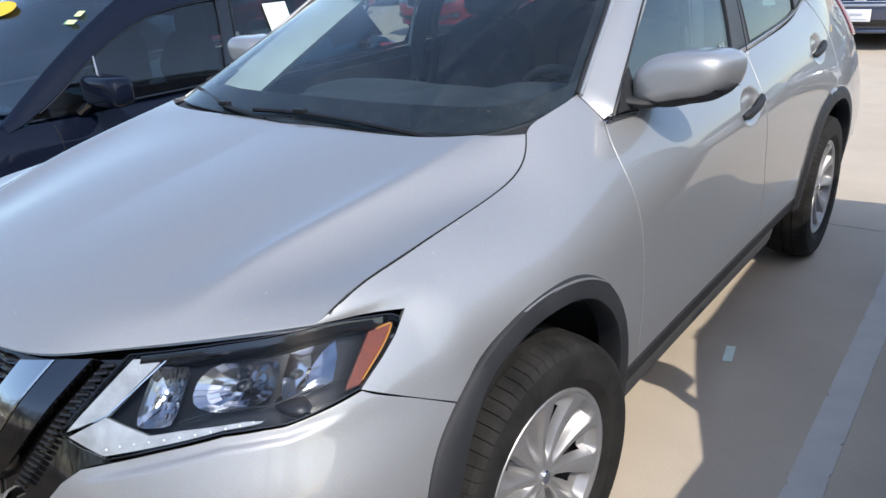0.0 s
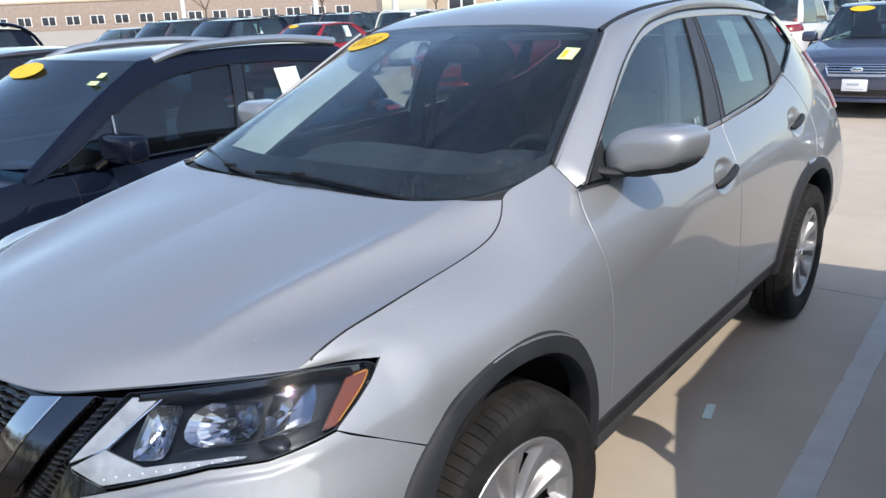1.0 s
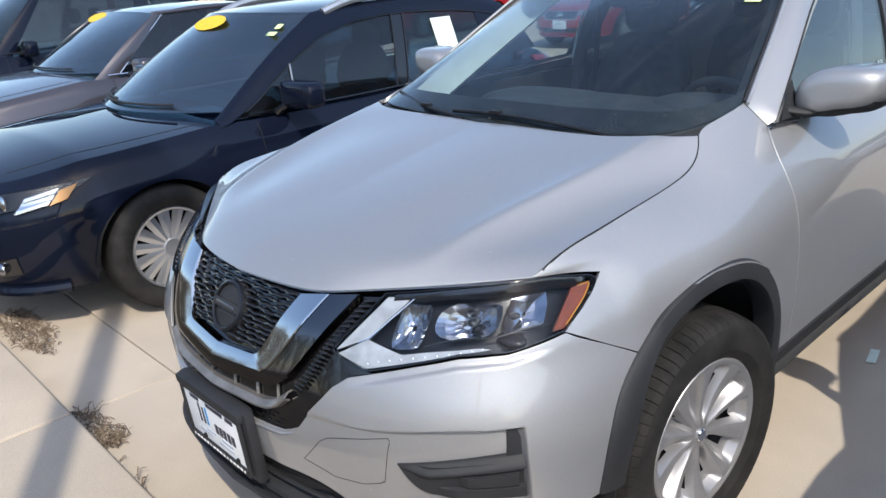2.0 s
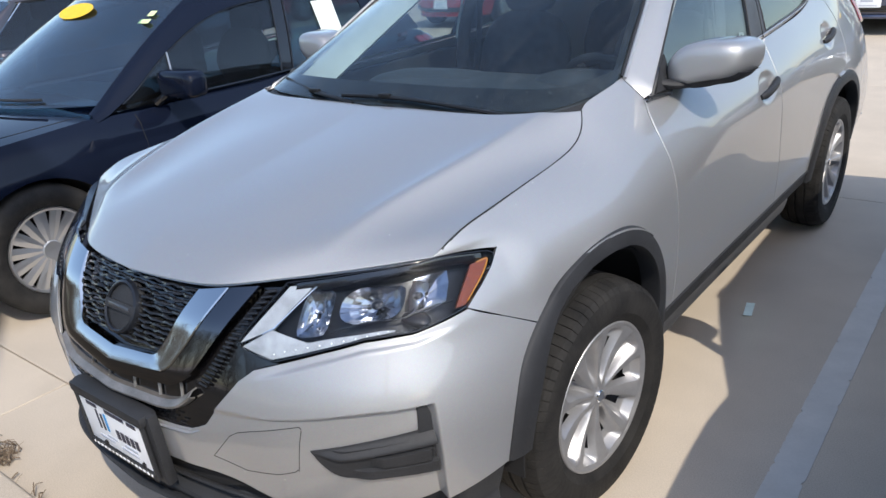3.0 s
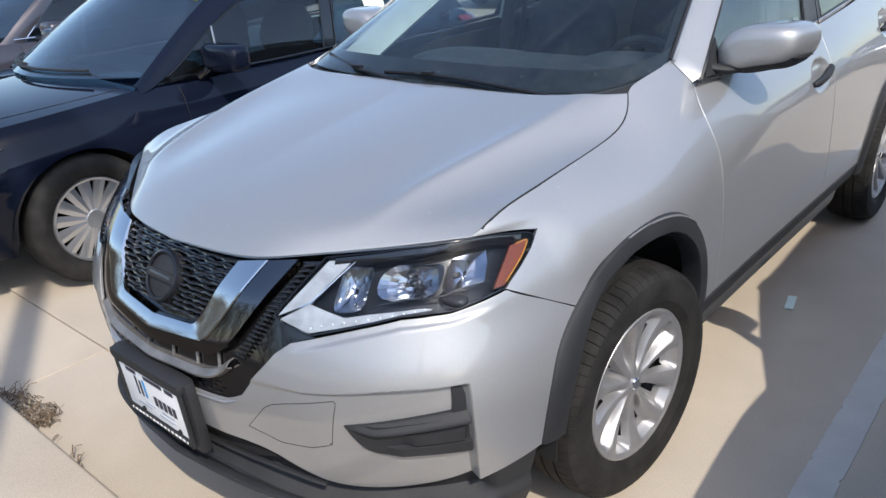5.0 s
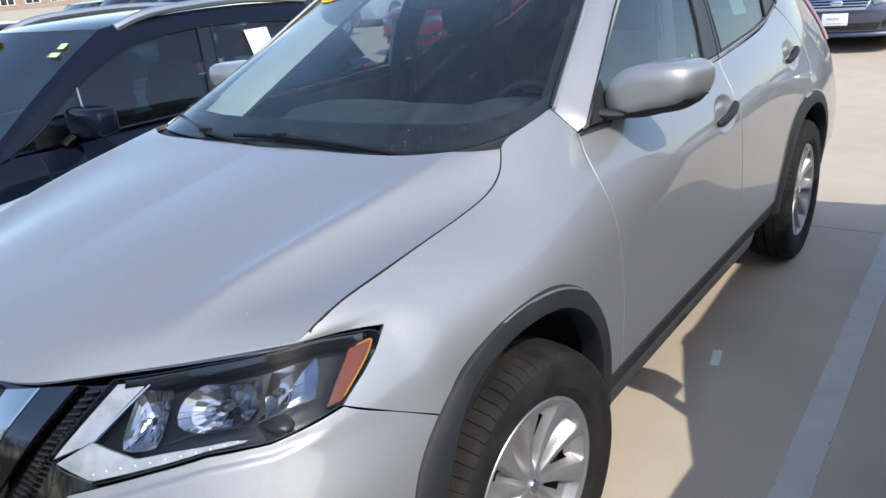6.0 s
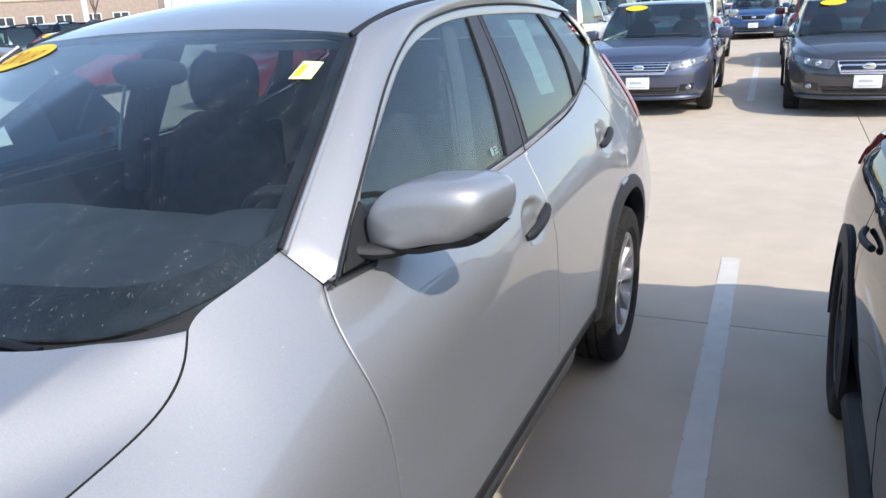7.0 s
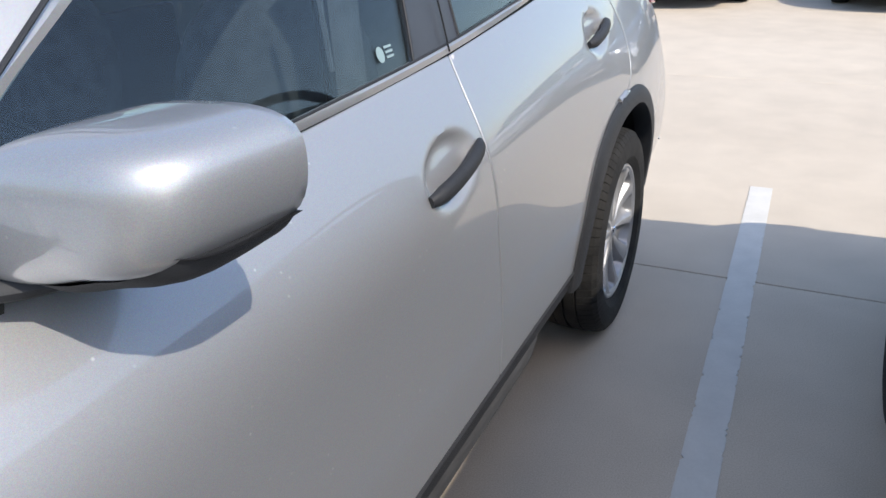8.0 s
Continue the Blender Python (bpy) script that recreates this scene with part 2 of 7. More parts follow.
STUCCO = mat("tan_stucco", (0.50, 0.40, 0.30), 0.9, var=0.12, scale=0.6)
BRICKW = mat("pale_brick", (0.33, 0.265, 0.225), 0.9, var=0.15, scale=1.2)
WINDOWDARK = mat("far_window", (0.03, 0.035, 0.045), 0.15)
POLEW = mat("white_pole_paint", (0.75, 0.75, 0.74), 0.5, var=0.06, scale=2)
BARK = mat("bark", (0.12, 0.09, 0.07), 0.95, var=0.3, scale=6, bump=0.6, bscale=40)
ASPHALT = mat("asphalt", (0.07, 0.07, 0.068), 0.95, var=0.2, scale=2)


def concrete(name, base, stain):
    """Broom-finished concrete: mottled, stained and grainy, with a tone of its own for each slab."""
    m = mat(name, base, 0.85, bump=0.10, bscale=1100)
    nt = m.node_tree
    b = nt.nodes["Principled BSDF"]
    tc = nt.nodes["Texture Coordinate"]
    big, mid, fine, r, mixa, mixb, info, tone = (nt.nodes.new(k) for k in (
        "ShaderNodeTexNoise", "ShaderNodeTexNoise", "ShaderNodeTexNoise", "ShaderNodeValToRGB", "ShaderNodeMixRGB", "ShaderNodeMixRGB", "ShaderNodeObjectInfo", "ShaderNodeMapRange"))
    for n, s, d in ((big, 0.55, 8), (mid, 3.2, 8), (fine, 240, 3)):
        n.inputs["Scale"].default_value, n.inputs["Detail"].default_value = s, d
        nt.links.new(tc.outputs["Object"], n.inputs["Vector"])
    mid.inputs["Distortion"].default_value = 0.2
    r.color_ramp.elements[0].position, r.color_ramp.elements[1].position = 0.30, 0.72
    r.color_ramp.elements[0].color, r.color_ramp.elements[1].color = (*stain, 1), (*base, 1)
    nt.links.new(big.outputs["Fac"], r.inputs["Fac"])
    mixa.blend_type, mixb.blend_type = "OVERLAY", "OVERLAY"
    mixa.inputs["Fac"].default_value, mixb.inputs["Fac"].default_value = 0.16, 0.30
    nt.links.new(r.outputs["Color"], mixa.inputs["Color1"])
    nt.links.new(mid.outputs["Fac"], mixa.inputs["Color2"])
    nt.links.new(mixa.outputs["Color"], mixb.inputs["Color1"])
    nt.links.new(fine.outputs["Fac"], mixb.inputs["Color2"])
    hs = nt.nodes.new("ShaderNodeHueSaturation")
    tone.inputs["To Min"].default_value, tone.inputs["To Max"].default_value = 0.93, 1.07
    nt.links.new(info.outputs["Random"], tone.inputs["Value"])
    nt.links.new(tone.outputs["Result"], hs.inputs["Value"])
    nt.links.new(mixb.outputs["Color"], hs.inputs["Color"])
    nt.links.new(hs.outputs["Color"], b.inputs["Base Color"])
    return m


CONCRETE = concrete("sunlit_concrete", (0.500, 0.432, 0.348), (0.442, 0.378, 0.302))
WALKWAY = concrete("walkway_concrete", (0.52, 0.45, 0.36), (0.43, 0.36, 0.28))


# ---- mesh helpers ----
def spl(ts, vs, t):
    """Natural cubic spline through (ts, vs), at t; vs may have columns."""
    ts, vs, t = np.asarray(ts, float), np.asarray(vs, float), np.asarray(t, float)
    n = len(ts)
    if n == 2:
        w = (t - ts[0]) / (ts[1] - ts[0])
        return vs[0] + (vs[1] - vs[0]) * (w[..., None] if vs.ndim > 1 else w)
    h = np.diff(ts)
    a = np.zeros((n, n))
    a[0, 0] = a[-1, -1] = 1
    shape = (n,) + vs.shape[1:]
    rhs = np.zeros(shape)
    for i in range(1, n - 1):
        a[i, i - 1:i + 2] = h[i - 1], 2 * (h[i - 1] + h[i]), h[i]
        rhs[i] = 3 * ((vs[i + 1] - vs[i]) / h[i] - (vs[i] - vs[i - 1]) / h[i - 1])
    c = np.linalg.solve(a, rhs)
    i = np.clip(np.searchsorted(ts, t) - 1, 0, n - 2)
    hh, d = h[i], t - ts[i]
    if vs.ndim > 1:
        hh, d = hh[..., None], d[..., None]
    b = (vs[i + 1] - vs[i]) / hh - hh * (2 * c[i] + c[i + 1]) / 3
    return vs[i] + b * d + c[i] * d ** 2 + (c[i + 1] - c[i]) / (3 * hh) * d ** 3


def crv(pts, n, smooth=True):
    """n points along a curve through pts, by length."""
    p = np.asarray(pts, float)
    s = np.r_[0, np.cumsum(np.sqrt((np.diff(p, axis=0) ** 2).sum(1)) + 1e-9)]
    if smooth and len(p) > 2:
        dense = spl(s, p, np.linspace(0, s[-1], 30 * len(p)))
        s = np.r_[0, np.cumsum(np.sqrt((np.diff(dense, axis=0) ** 2).sum(1)) + 1e-9)]
        p = dense
    u = np.linspace(0, s[-1], n)
    return np.stack([np.interp(u, s, p[:, k]) for k in range(p.shape[1])], -1)


def coons(bottom, top, left, right):
    """A grid between four edges: bottom and top run left to right, left and right run bottom to top."""
    n, m = len(bottom), len(left)
    u, v = np.linspace(0, 1, n)[:, None, None], np.linspace(0, 1, m)[None, :, None]
    b, t, l, r = bottom[:, None], top[:, None], left[None], right[None]
    return (1 - v) * b + v * t + (1 - u) * l + u * r - ((1 - u) * (1 - v) * bottom[0] + u * (1 - v) * bottom[-1] + (1 - u) * v * top[0] + u * v * top[-1])


def shrink(g, d):
    """Pulls a grid's border in by d, which leaves half of a gap to the next panel."""
    g = g.copy()
    for a, b in ((0, 1), (-1, -2)):
        for ax in (0, 1):
            e, i = (g[a], g[b]) if ax == 0 else (g[:, a], g[:, b])
            w = i - e
            e += d * w / (np.linalg.norm(w, axis=-1, keepdims=True) + 1e-9)
    return g


def make(name, verts, faces, material, parent=None, label="", sharp=38, smooth=True):
    me = bpy.data.meshes.new(name)
    me.from_pydata([tuple(v) for v in verts], [], [tuple(f) for f in faces])
    bm = bmesh.new()
    bm.from_mesh(me)
    bmesh.ops.recalc_face_normals(bm, faces=bm.faces)
    bm.to_mesh(me)
    bm.free()
    if smooth:
        me.polygons.foreach_set("use_smooth", [True] * len(me.polygons))
        me.set_sharp_from_angle(angle=radians(sharp))
    me.materials.append(material)
    ob = new(name, me)
    if parent is not None:
        ob.parent = parent
    if label:
        ob["label"] = label
    return ob


def quads(n, m, off=0, wrap=False):
    out = []
    for i in range(n - (0 if wrap else 1)):
        for j in range(m - 1):
            k = (i + 1) % n
            out.append((off + i * m + j, off + k * m + j, off + k * m + j + 1, off + i * m + j + 1))
    return out


MID = np.array((0.0, 1.3, 0.75))


def shell(g, th, toward=MID):
    """Vertices and faces of a sheet of thickness th whose outer side is the grid g."""
    n, m = g.shape[:2]
    nn = np.cross(np.gradient(g, axis=0), np.gradient(g, axis=1))
    nn /= np.linalg.norm(nn, axis=-1, keepdims=True) + 1e-12
    if ((nn * (g - toward)).sum(-1)).mean() < 0:
        nn = -nn
    v = np.concatenate([g.reshape(-1, 3), (g - nn * th).reshape(-1, 3)])
    f = quads(n, m) + quads(n, m, n * m)
    rim = [i * m for i in range(n)] + [(n - 1) * m + j for j in range(1, m)] + [i * m + m - 1 for i in range(n - 2, -1, -1)] + [j for j in range(m - 2, 0, -1)]
    for a, b in zip(rim, rim[1:] + rim[:1]):
        f.append((a, b, b + n * m, a + n * m))
    return v, f


def sheet(name, g, th, material, parent, label="", toward=MID, side=1, sharp=38):
    v, f = shell(g, th, toward)
    if side < 0:
        v = v * (-1, 1, 1)
    return make(name, v, f, material, parent, label, sharp)


def join(parts):
    v, f, o = [], [], 0
    for a, b in parts:
        v += [tuple(p) for p in a]
        f += [tuple(i + o for i in q) for q in b]
        o += len(a)
    return np.array(v), f


def tube(pts, r, k=8, flat=1.0):
    """A round bar along pts, with closed ends; r may vary along it."""
    p = np.asarray(pts, float)
    n = len(p)
    rr = np.broadcast_to(np.asarray(r, float), (n,))
    t = np.gradient(p, axis=0)
    t /= np.linalg.norm(t, axis=1, keepdims=True) + 1e-12
    up = np.array((0, 0, 1.0)) if abs(t[:, 2]).mean() < 0.8 else np.array((1.0, 0, 0))
    a = np.cross(t, up)
    a /= np.linalg.norm(a, axis=1, keepdims=True) + 1e-12
    b = np.cross(a, t)
    ang = np.linspace(0, 2 * np.pi, k, endpoint=False)
    v = p[:, None] + rr[:, None, None] * (np.cos(ang)[None, :, None] * a[:, None] + flat * np.sin(ang)[None, :, None] * b[:, None])
    f = []
    for i in range(n - 1):
        for j in range(k):
            f.append((i * k + j, i * k + (j + 1) % k, (i + 1) * k + (j + 1) % k, (i + 1) * k + j))
    f.append(tuple(range(k)))
    f.append(tuple((n - 1) * k + j for j in range(k)))
    return v.reshape(-1, 3), f


def lathe(profile, k, axis="x", centre=(0, 0, 0)):
    """Turns a profile of (radius, offset along the axis) round an axis through centre."""
    p = np.asarray(profile, float)
    a = np.linspace(0, 2 * np.pi, k, endpoint=False)
    rad, off = p[:, 0], p[:, 1]
    c, s = np.cos(a)[:, None] * rad, np.sin(a)[:, None] * rad
    o = np.broadcast_to(off, c.shape)
    g = {"x": np.stack([o, c, s], -1), "y": np.stack([c, o, s], -1), "z": np.stack([c, s, o], -1)}[axis] + np.array(centre)
    return g.reshape(-1, 3), quads(k, len(p), 0, True)


def block(c, size, bevel=0.01, turn=0.0, tilt=0.0, seg=2):
    """A box with rounded edges."""
    bm = bmesh.new()
    bmesh.ops.create_cube(bm, size=1.0, matrix=Matrix.Translation(c) @ pose(0, 0, 0, tilt, 0, turn) @ Matrix.Diagonal((*size, 1)))
    if bevel:
        bmesh.ops.bevel(bm, geom=bm.edges[:], offset=min(bevel, min(size) * 0.45), segments=seg, profile=0.6, affect="EDGES")
    bm.verts.index_update()
    v = np.array([tuple(q.co) for q in bm.verts])
    f = [tuple(q.index for q in p.verts) for p in bm.faces]
    bm.free()
    return v, f


def blob(c, size, k=16, power=2.6, turn=None):
    """A rounded cushion: a superellipsoid."""
    u, w = np.linspace(0, 2 * np.pi, k, endpoint=False), np.linspace(-np.pi / 2, np.pi / 2, k // 2 + 1)
    e = 2 / power
    def q(a):
        return np.sign(a) * np.abs(a) ** e
    x = q(np.cos(w))[None] * q(np.cos(u))[:, None]
    y = q(np.cos(w))[None] * q(np.sin(u))[:, None]
    z = q(np.sin(w))[None] * np.ones((k, 1))
    g = np.stack([x * size[0] / 2, y * size[1] / 2, z * size[2] / 2], -1)
    if turn is not None:
        g = g @ np.array(Euler([radians(a) for a in turn]).to_matrix()).T
    g = g + np.array(c)
    return g.reshape(-1, 3), quads(k, k // 2 + 1, 0, True)


def prism(outline, depth, axis=1):
    """A flat plate: an outline in two axes, given depth along the third."""
    o = np.asarray(outline, float)
    n = len(o)
    a, b = np.insert(o, axis, 0, 1), np.insert(o, axis, depth, 1)
    return np.concatenate([a, b]), [tuple(range(n)), tuple(range(2 * n - 1, n - 1, -1))] + [(i, (i + 1) % n, n + (i + 1) % n, n + i) for i in range(n)]


def empty(name, label, category, group="", kind="", at=None):
    e = new(name)
    e.empty_display_size = 0.2
    if at is not None:
        e.matrix_basis = at
    return tagged(e, label, category, group, kind)


# ---- the silver crossover: its surfaces ----
# y runs from the nose to the tail, x to the driver's side, z up; the front axle is at y = 0
FRONT_Z = (0.22, 0.33, 0.46, 0.60, 0.70, 0.80, 0.86, 0.97)
FRONT_X = (
    (0, 0.28, 0.52, 0.72, 0.82, 0.85),
    (0, 0.28, 0.55, 0.76, 0.86, 0.885),
    (0, 0.28, 0.56, 0.775, 0.88, 0.905),
    (0, 0.28, 0.56, 0.78, 0.885, 0.91),
    (0, 0.26, 0.55, 0.765, 0.865, 0.895),
    (0, 0.26, 0.51, 0.72, 0.825, 0.868),
    (0, 0.26, 0.50, 0.70, 0.798, 0.852),
    (0, 0.255, 0.48, 0.67, 0.745, 0.80))
FRONT_Y = (
    (-0.90, -0.88, -0.80, -0.65, -0.48, -0.28),
    (-0.97, -0.945, -0.85, -0.68, -0.50, -0.28),
    (-0.99, -0.965, -0.88, -0.71, -0.50, -0.28),
    (-1.00, -0.975, -0.89, -0.725, -0.50, -0.28),
    (-0.975, -0.955, -0.875, -0.72, -0.50, -0.28),
    (-0.93, -0.915, -0.845, -0.71, -0.52, -0.28),
    (-0.90, -0.885, -0.81, -0.685, -0.535, -0.28),
    (-0.80, -0.785, -0.71, -0.60, -0.47, -0.28))
FRONT_S = (0, 0.2, 0.42, 0.62, 0.82, 1.0)


def front(s, z):
    """The nose's skin: s from the middle (0) round the corner to the wheel arch (1), at height z."""
    s, z = np.broadcast_arrays(np.asarray(s, float), np.asarray(z, float))
    a = np.abs(s)
    fx = np.stack([spl(FRONT_S, r, a) for r in FRONT_X])
    fy = np.stack([spl(FRONT_S, r, a) for r in FRONT_Y])
    zz = np.clip(z, FRONT_Z[0], FRONT_Z[-1])
    i = np.clip(np.searchsorted(FRONT_Z, zz.ravel()) - 1, 0, len(FRONT_Z) - 2).reshape(zz.shape)
    fz = np.array(FRONT_Z)
    def at(f):
        def pick(k):
            return np.take_along_axis(f, np.clip(k, 0, len(fz) - 1)[None], 0)[0]
        p0, p1, p2, p3 = pick(i - 1), pick(i), pick(i + 1), pick(i + 2)
        z1, z2 = fz[i], fz[i + 1]
        z0, z3 = fz[np.clip(i - 1, 0, len(fz) - 1)], fz[np.clip(i + 2, 0, len(fz) - 1)]
        m1, m2 = (p2 - p0) / (z2 - z0), (p3 - p1) / (z3 - z1)
        h = z2 - z1
        t = (zz - z1) / h
        return (2 * t ** 3 - 3 * t ** 2 + 1) * p1 + (t ** 3 - 2 * t ** 2 + t) * h * m1 + (3 * t ** 2 - 2 * t ** 3) * p2 + (t ** 3 - t ** 2) * h * m2
    return np.stack([at(fx) * np.where(s < 0, -1, 1), at(fy), z], -1)


SEAM = np.array(((-0.56, 0.715, 0.965), (-0.544, 0.721, 0.974), (-0.463, 0.730, 1.008), (-0.352, 0.732, 1.025), (-0.15, 0.732, 1.045), (0.023, 0.730, 1.063),
                 (0.133, 0.724, 1.092), (0.18, 0.710, 1.118), (0.219, 0.688, 1.150)))
# lines along the body: y, x, z
LINE_SILL = ((-0.6, 0.885, 0.45), (0.0, 0.895, 0.45), (0.48, 0.890, 0.45), (1.6, 0.886, 0.45), (2.3, 0.890, 0.45), (2.9, 0.895, 0.45), (3.5, 0.86, 0.45))
LINE_LOW = ((-0.6, 0.900, 0.62), (-0.3, 0.905, 0.62), (0.0, 0.912, 0.62), (0.48, 0.900, 0.62), (1.6, 0.895, 0.62), (2.3, 0.905, 0.62), (2.9, 0.912, 0.62), (3.5, 0.87, 0.62))
LINE_WIDE = ((-0.6, 0.850, 0.79), (-0.3, 0.868, 0.79), (0.0, 0.902, 0.80), (0.48, 0.898, 0.80), (1.6, 0.893, 0.80), (2.3, 0.893, 0.82), (2.9, 0.893, 0.84), (3.5, 0.84, 0.84))
LINE_SHOULDER = ((-0.6, 0.790, 0.88), (-0.3, 0.822, 0.93), (0.0, 0.845, 0.965), (0.48, 0.858, 1.00), (1.6, 0.860, 1.02), (2.3, 0.842, 1.05), (2.9, 0.815, 1.08), (3.5, 0.75, 1.10))
FEND_TOP = tuple(map(tuple, SEAM)) + ((0.455, 0.700, 1.205), (0.56, 0.690, 1.225))
BELT = ((0.3, 0.765, 1.135), (0.486, 0.764, 1.137), (0.9, 0.768, 1.145), (1.63, 0.772, 1.164), (2.0, 0.765, 1.188), (2.38, 0.744, 1.226), (2.60, 0.720, 1.278), (2.88, 0.668, 1.400), (3.15, 0.600, 1.442), (3.5, 0.50, 1.47))


def line(tab, y):
    tab = np.array(tab)
    return spl(tab[:, 0], tab[:, 1:], y)


def side(y, z, top):
    """The body's side, as a half width at y, z; top: the line that it ends on."""
    y, z = np.broadcast_arrays(np.asarray(y, float), np.asarray(z, float))
    yy, zz, out = y.ravel(), z.ravel(), np.empty(y.size)
    rows = np.stack([line(t, yy) for t in (LINE_SILL, LINE_LOW, LINE_WIDE, LINE_SHOULDER, top)])
    for k in range(len(yy)):
        r = rows[:, k]
        out[k] = spl(r[:, 1], r[:, 0], zz[k])
    return np.stack([out.reshape(y.shape), y, z], -1)


def skin(y, z):
    """The fender's skin: the side, eased into the nose ahead of the wheel arch."""
    p = side(y, z, FEND_TOP)
    y, z = p[..., 1].ravel(), p[..., 2].ravel()
    s = np.linspace(0.55, 1.0, 46)
    x = p[..., 0].ravel().copy()
    for k in np.nonzero((y < -0.285) & (z < 1.0))[0]:
        q = front(s, np.full(46, z[k]))
        w = np.clip((-0.285 - y[k]) / 0.09, 0, 1) * np.clip((1.0 - z[k]) / 0.04, 0, 1)
        x[k] = x[k] * (1 - w) + np.interp(y[k], q[:, 1], q[:, 0]) * w
    p[..., 0] = x.reshape(p.shape[:-1])
    return p


# ---- the silver crossover: its parts ----
suv = empty("silver_suv", "silver compact SUV with black cladding, nose to the kerb", "car")


def fpatch(outline4, n, m, lift=0.0, toward=None):
    """A grid on the nose's skin from four edges in (s, z), lifted off it."""
    b, t, l, r = (crv(e, k, smooth=len(e) > 2) for e, k in zip(outline4, (n, n, m, m)))
    g2 = coons(b, t, l, r)
    return flift(g2, lift), g2


def flift(g2, lift):
    p = front(g2[..., 0], g2[..., 1])
    e = 1e-3
    ds = front(g2[..., 0] + e, g2[..., 1]) - front(g2[..., 0] - e, g2[..., 1])
    dz = front(g2[..., 0], g2[..., 1] + e) - front(g2[..., 0], g2[..., 1] - e)
    nn = np.cross(ds, dz)
    nn /= np.linalg.norm(nn, axis=-1, keepdims=True) + 1e-12
    return p + nn * np.asarray(lift)[..., None] if np.ndim(lift) else p + nn * lift


# bumper: painted skin with a recess round the lamp blanks
BUMP_TOP = [(0.10, 0.590), (0.20, 0.598), (0.24, 0.622), (0.275, 0.675), (0.325, 0.742), (0.36, 0.770), (0.41, 0.786), (0.49, 0.810), (0.57, 0.831), (0.635, 0.836), (0.675, 0.837), (0.745, 0.847), (0.825, 0.858)]
BUMP_SEAM = [(0.825, 0.8605), (0.89, 0.8065), (0.955, 0.753)]
BUMP_LOW = [(0.10, 0.480), (0.225, 0.474), (0.295, 0.442), (0.40, 0.385), (0.55, 0.370), (0.68, 0.412), (0.822, 0.452)]
BUMP_ARCH = [(0.822, 0.452), (0.845, 0.615), (0.895, 0.700), (0.955, 0.753)]


def ramp(a, b, x):
    t = np.clip((x - a) / (b - a), 0, 1)
    return t * t * (3 - 2 * t)


BT = np.array(BUMP_TOP)


def lip_line(s):
    return 0.664 + 0.020 * ramp(0.36, 0.56, s)


def recess_floor(s, z):
    return -(0.009 + 0.013 * ramp(0.36, 0.56, s) + np.clip(0.07 * (lip_line(s) - z), 0, 0.012))


def bumper_depth(s, z):
    zt = lip_line(s)
    inside = ramp(0.16, 0.30, s) * ramp(0.668, 0.655, s) * ramp(zt + 0.003, zt - 0.004, z) * ramp(0.30, 0.34, z)
    below = np.interp(s, BT[:, 0], BT[:, 1]) - z
    shelf = -0.008 * ramp(0.024, 0.013, below) * ramp(0.34, 0.44, s) * ramp(0.80, 0.70, s)
    return recess_floor(s, z) * inside + shelf


def roll(g, r=0.0022, toward=MID, ends_of=((1, 1), (1, 1))):
    """Rounds the border of a panel's grid over towards its back."""
    for axis in (0, 1):
        g = np.swapaxes(g, 0, axis)
        nn = np.cross(np.gradient(g, axis=0), np.gradient(g, axis=1))
        nn /= np.linalg.norm(nn, axis=-1, keepdims=True) + 1e-12
        if ((nn * (g - toward)).sum(-1)).mean() < 0:
            nn = -nn
        ends = []
        for (a, b), on_ in zip(((0, 1), (-1, -2)), ends_of[axis]):
            if not on_:
                ends.append([g[a]])
                continue
            d = g[b] - g[a]
            d /= np.linalg.norm(d, axis=-1, keepdims=True) + 1e-12
            ends.append([g[a] + d * r * (1 - math.sin(q)) - nn[a] * r * (1 - math.cos(q)) for q in (math.pi / 2, math.pi / 3, math.pi / 6, 0.0)])
        g = np.concatenate([np.stack(ends[0]), g[1:-1], np.stack(ends[1][::-1])])
        g = np.swapaxes(g, 0, axis)
    return g


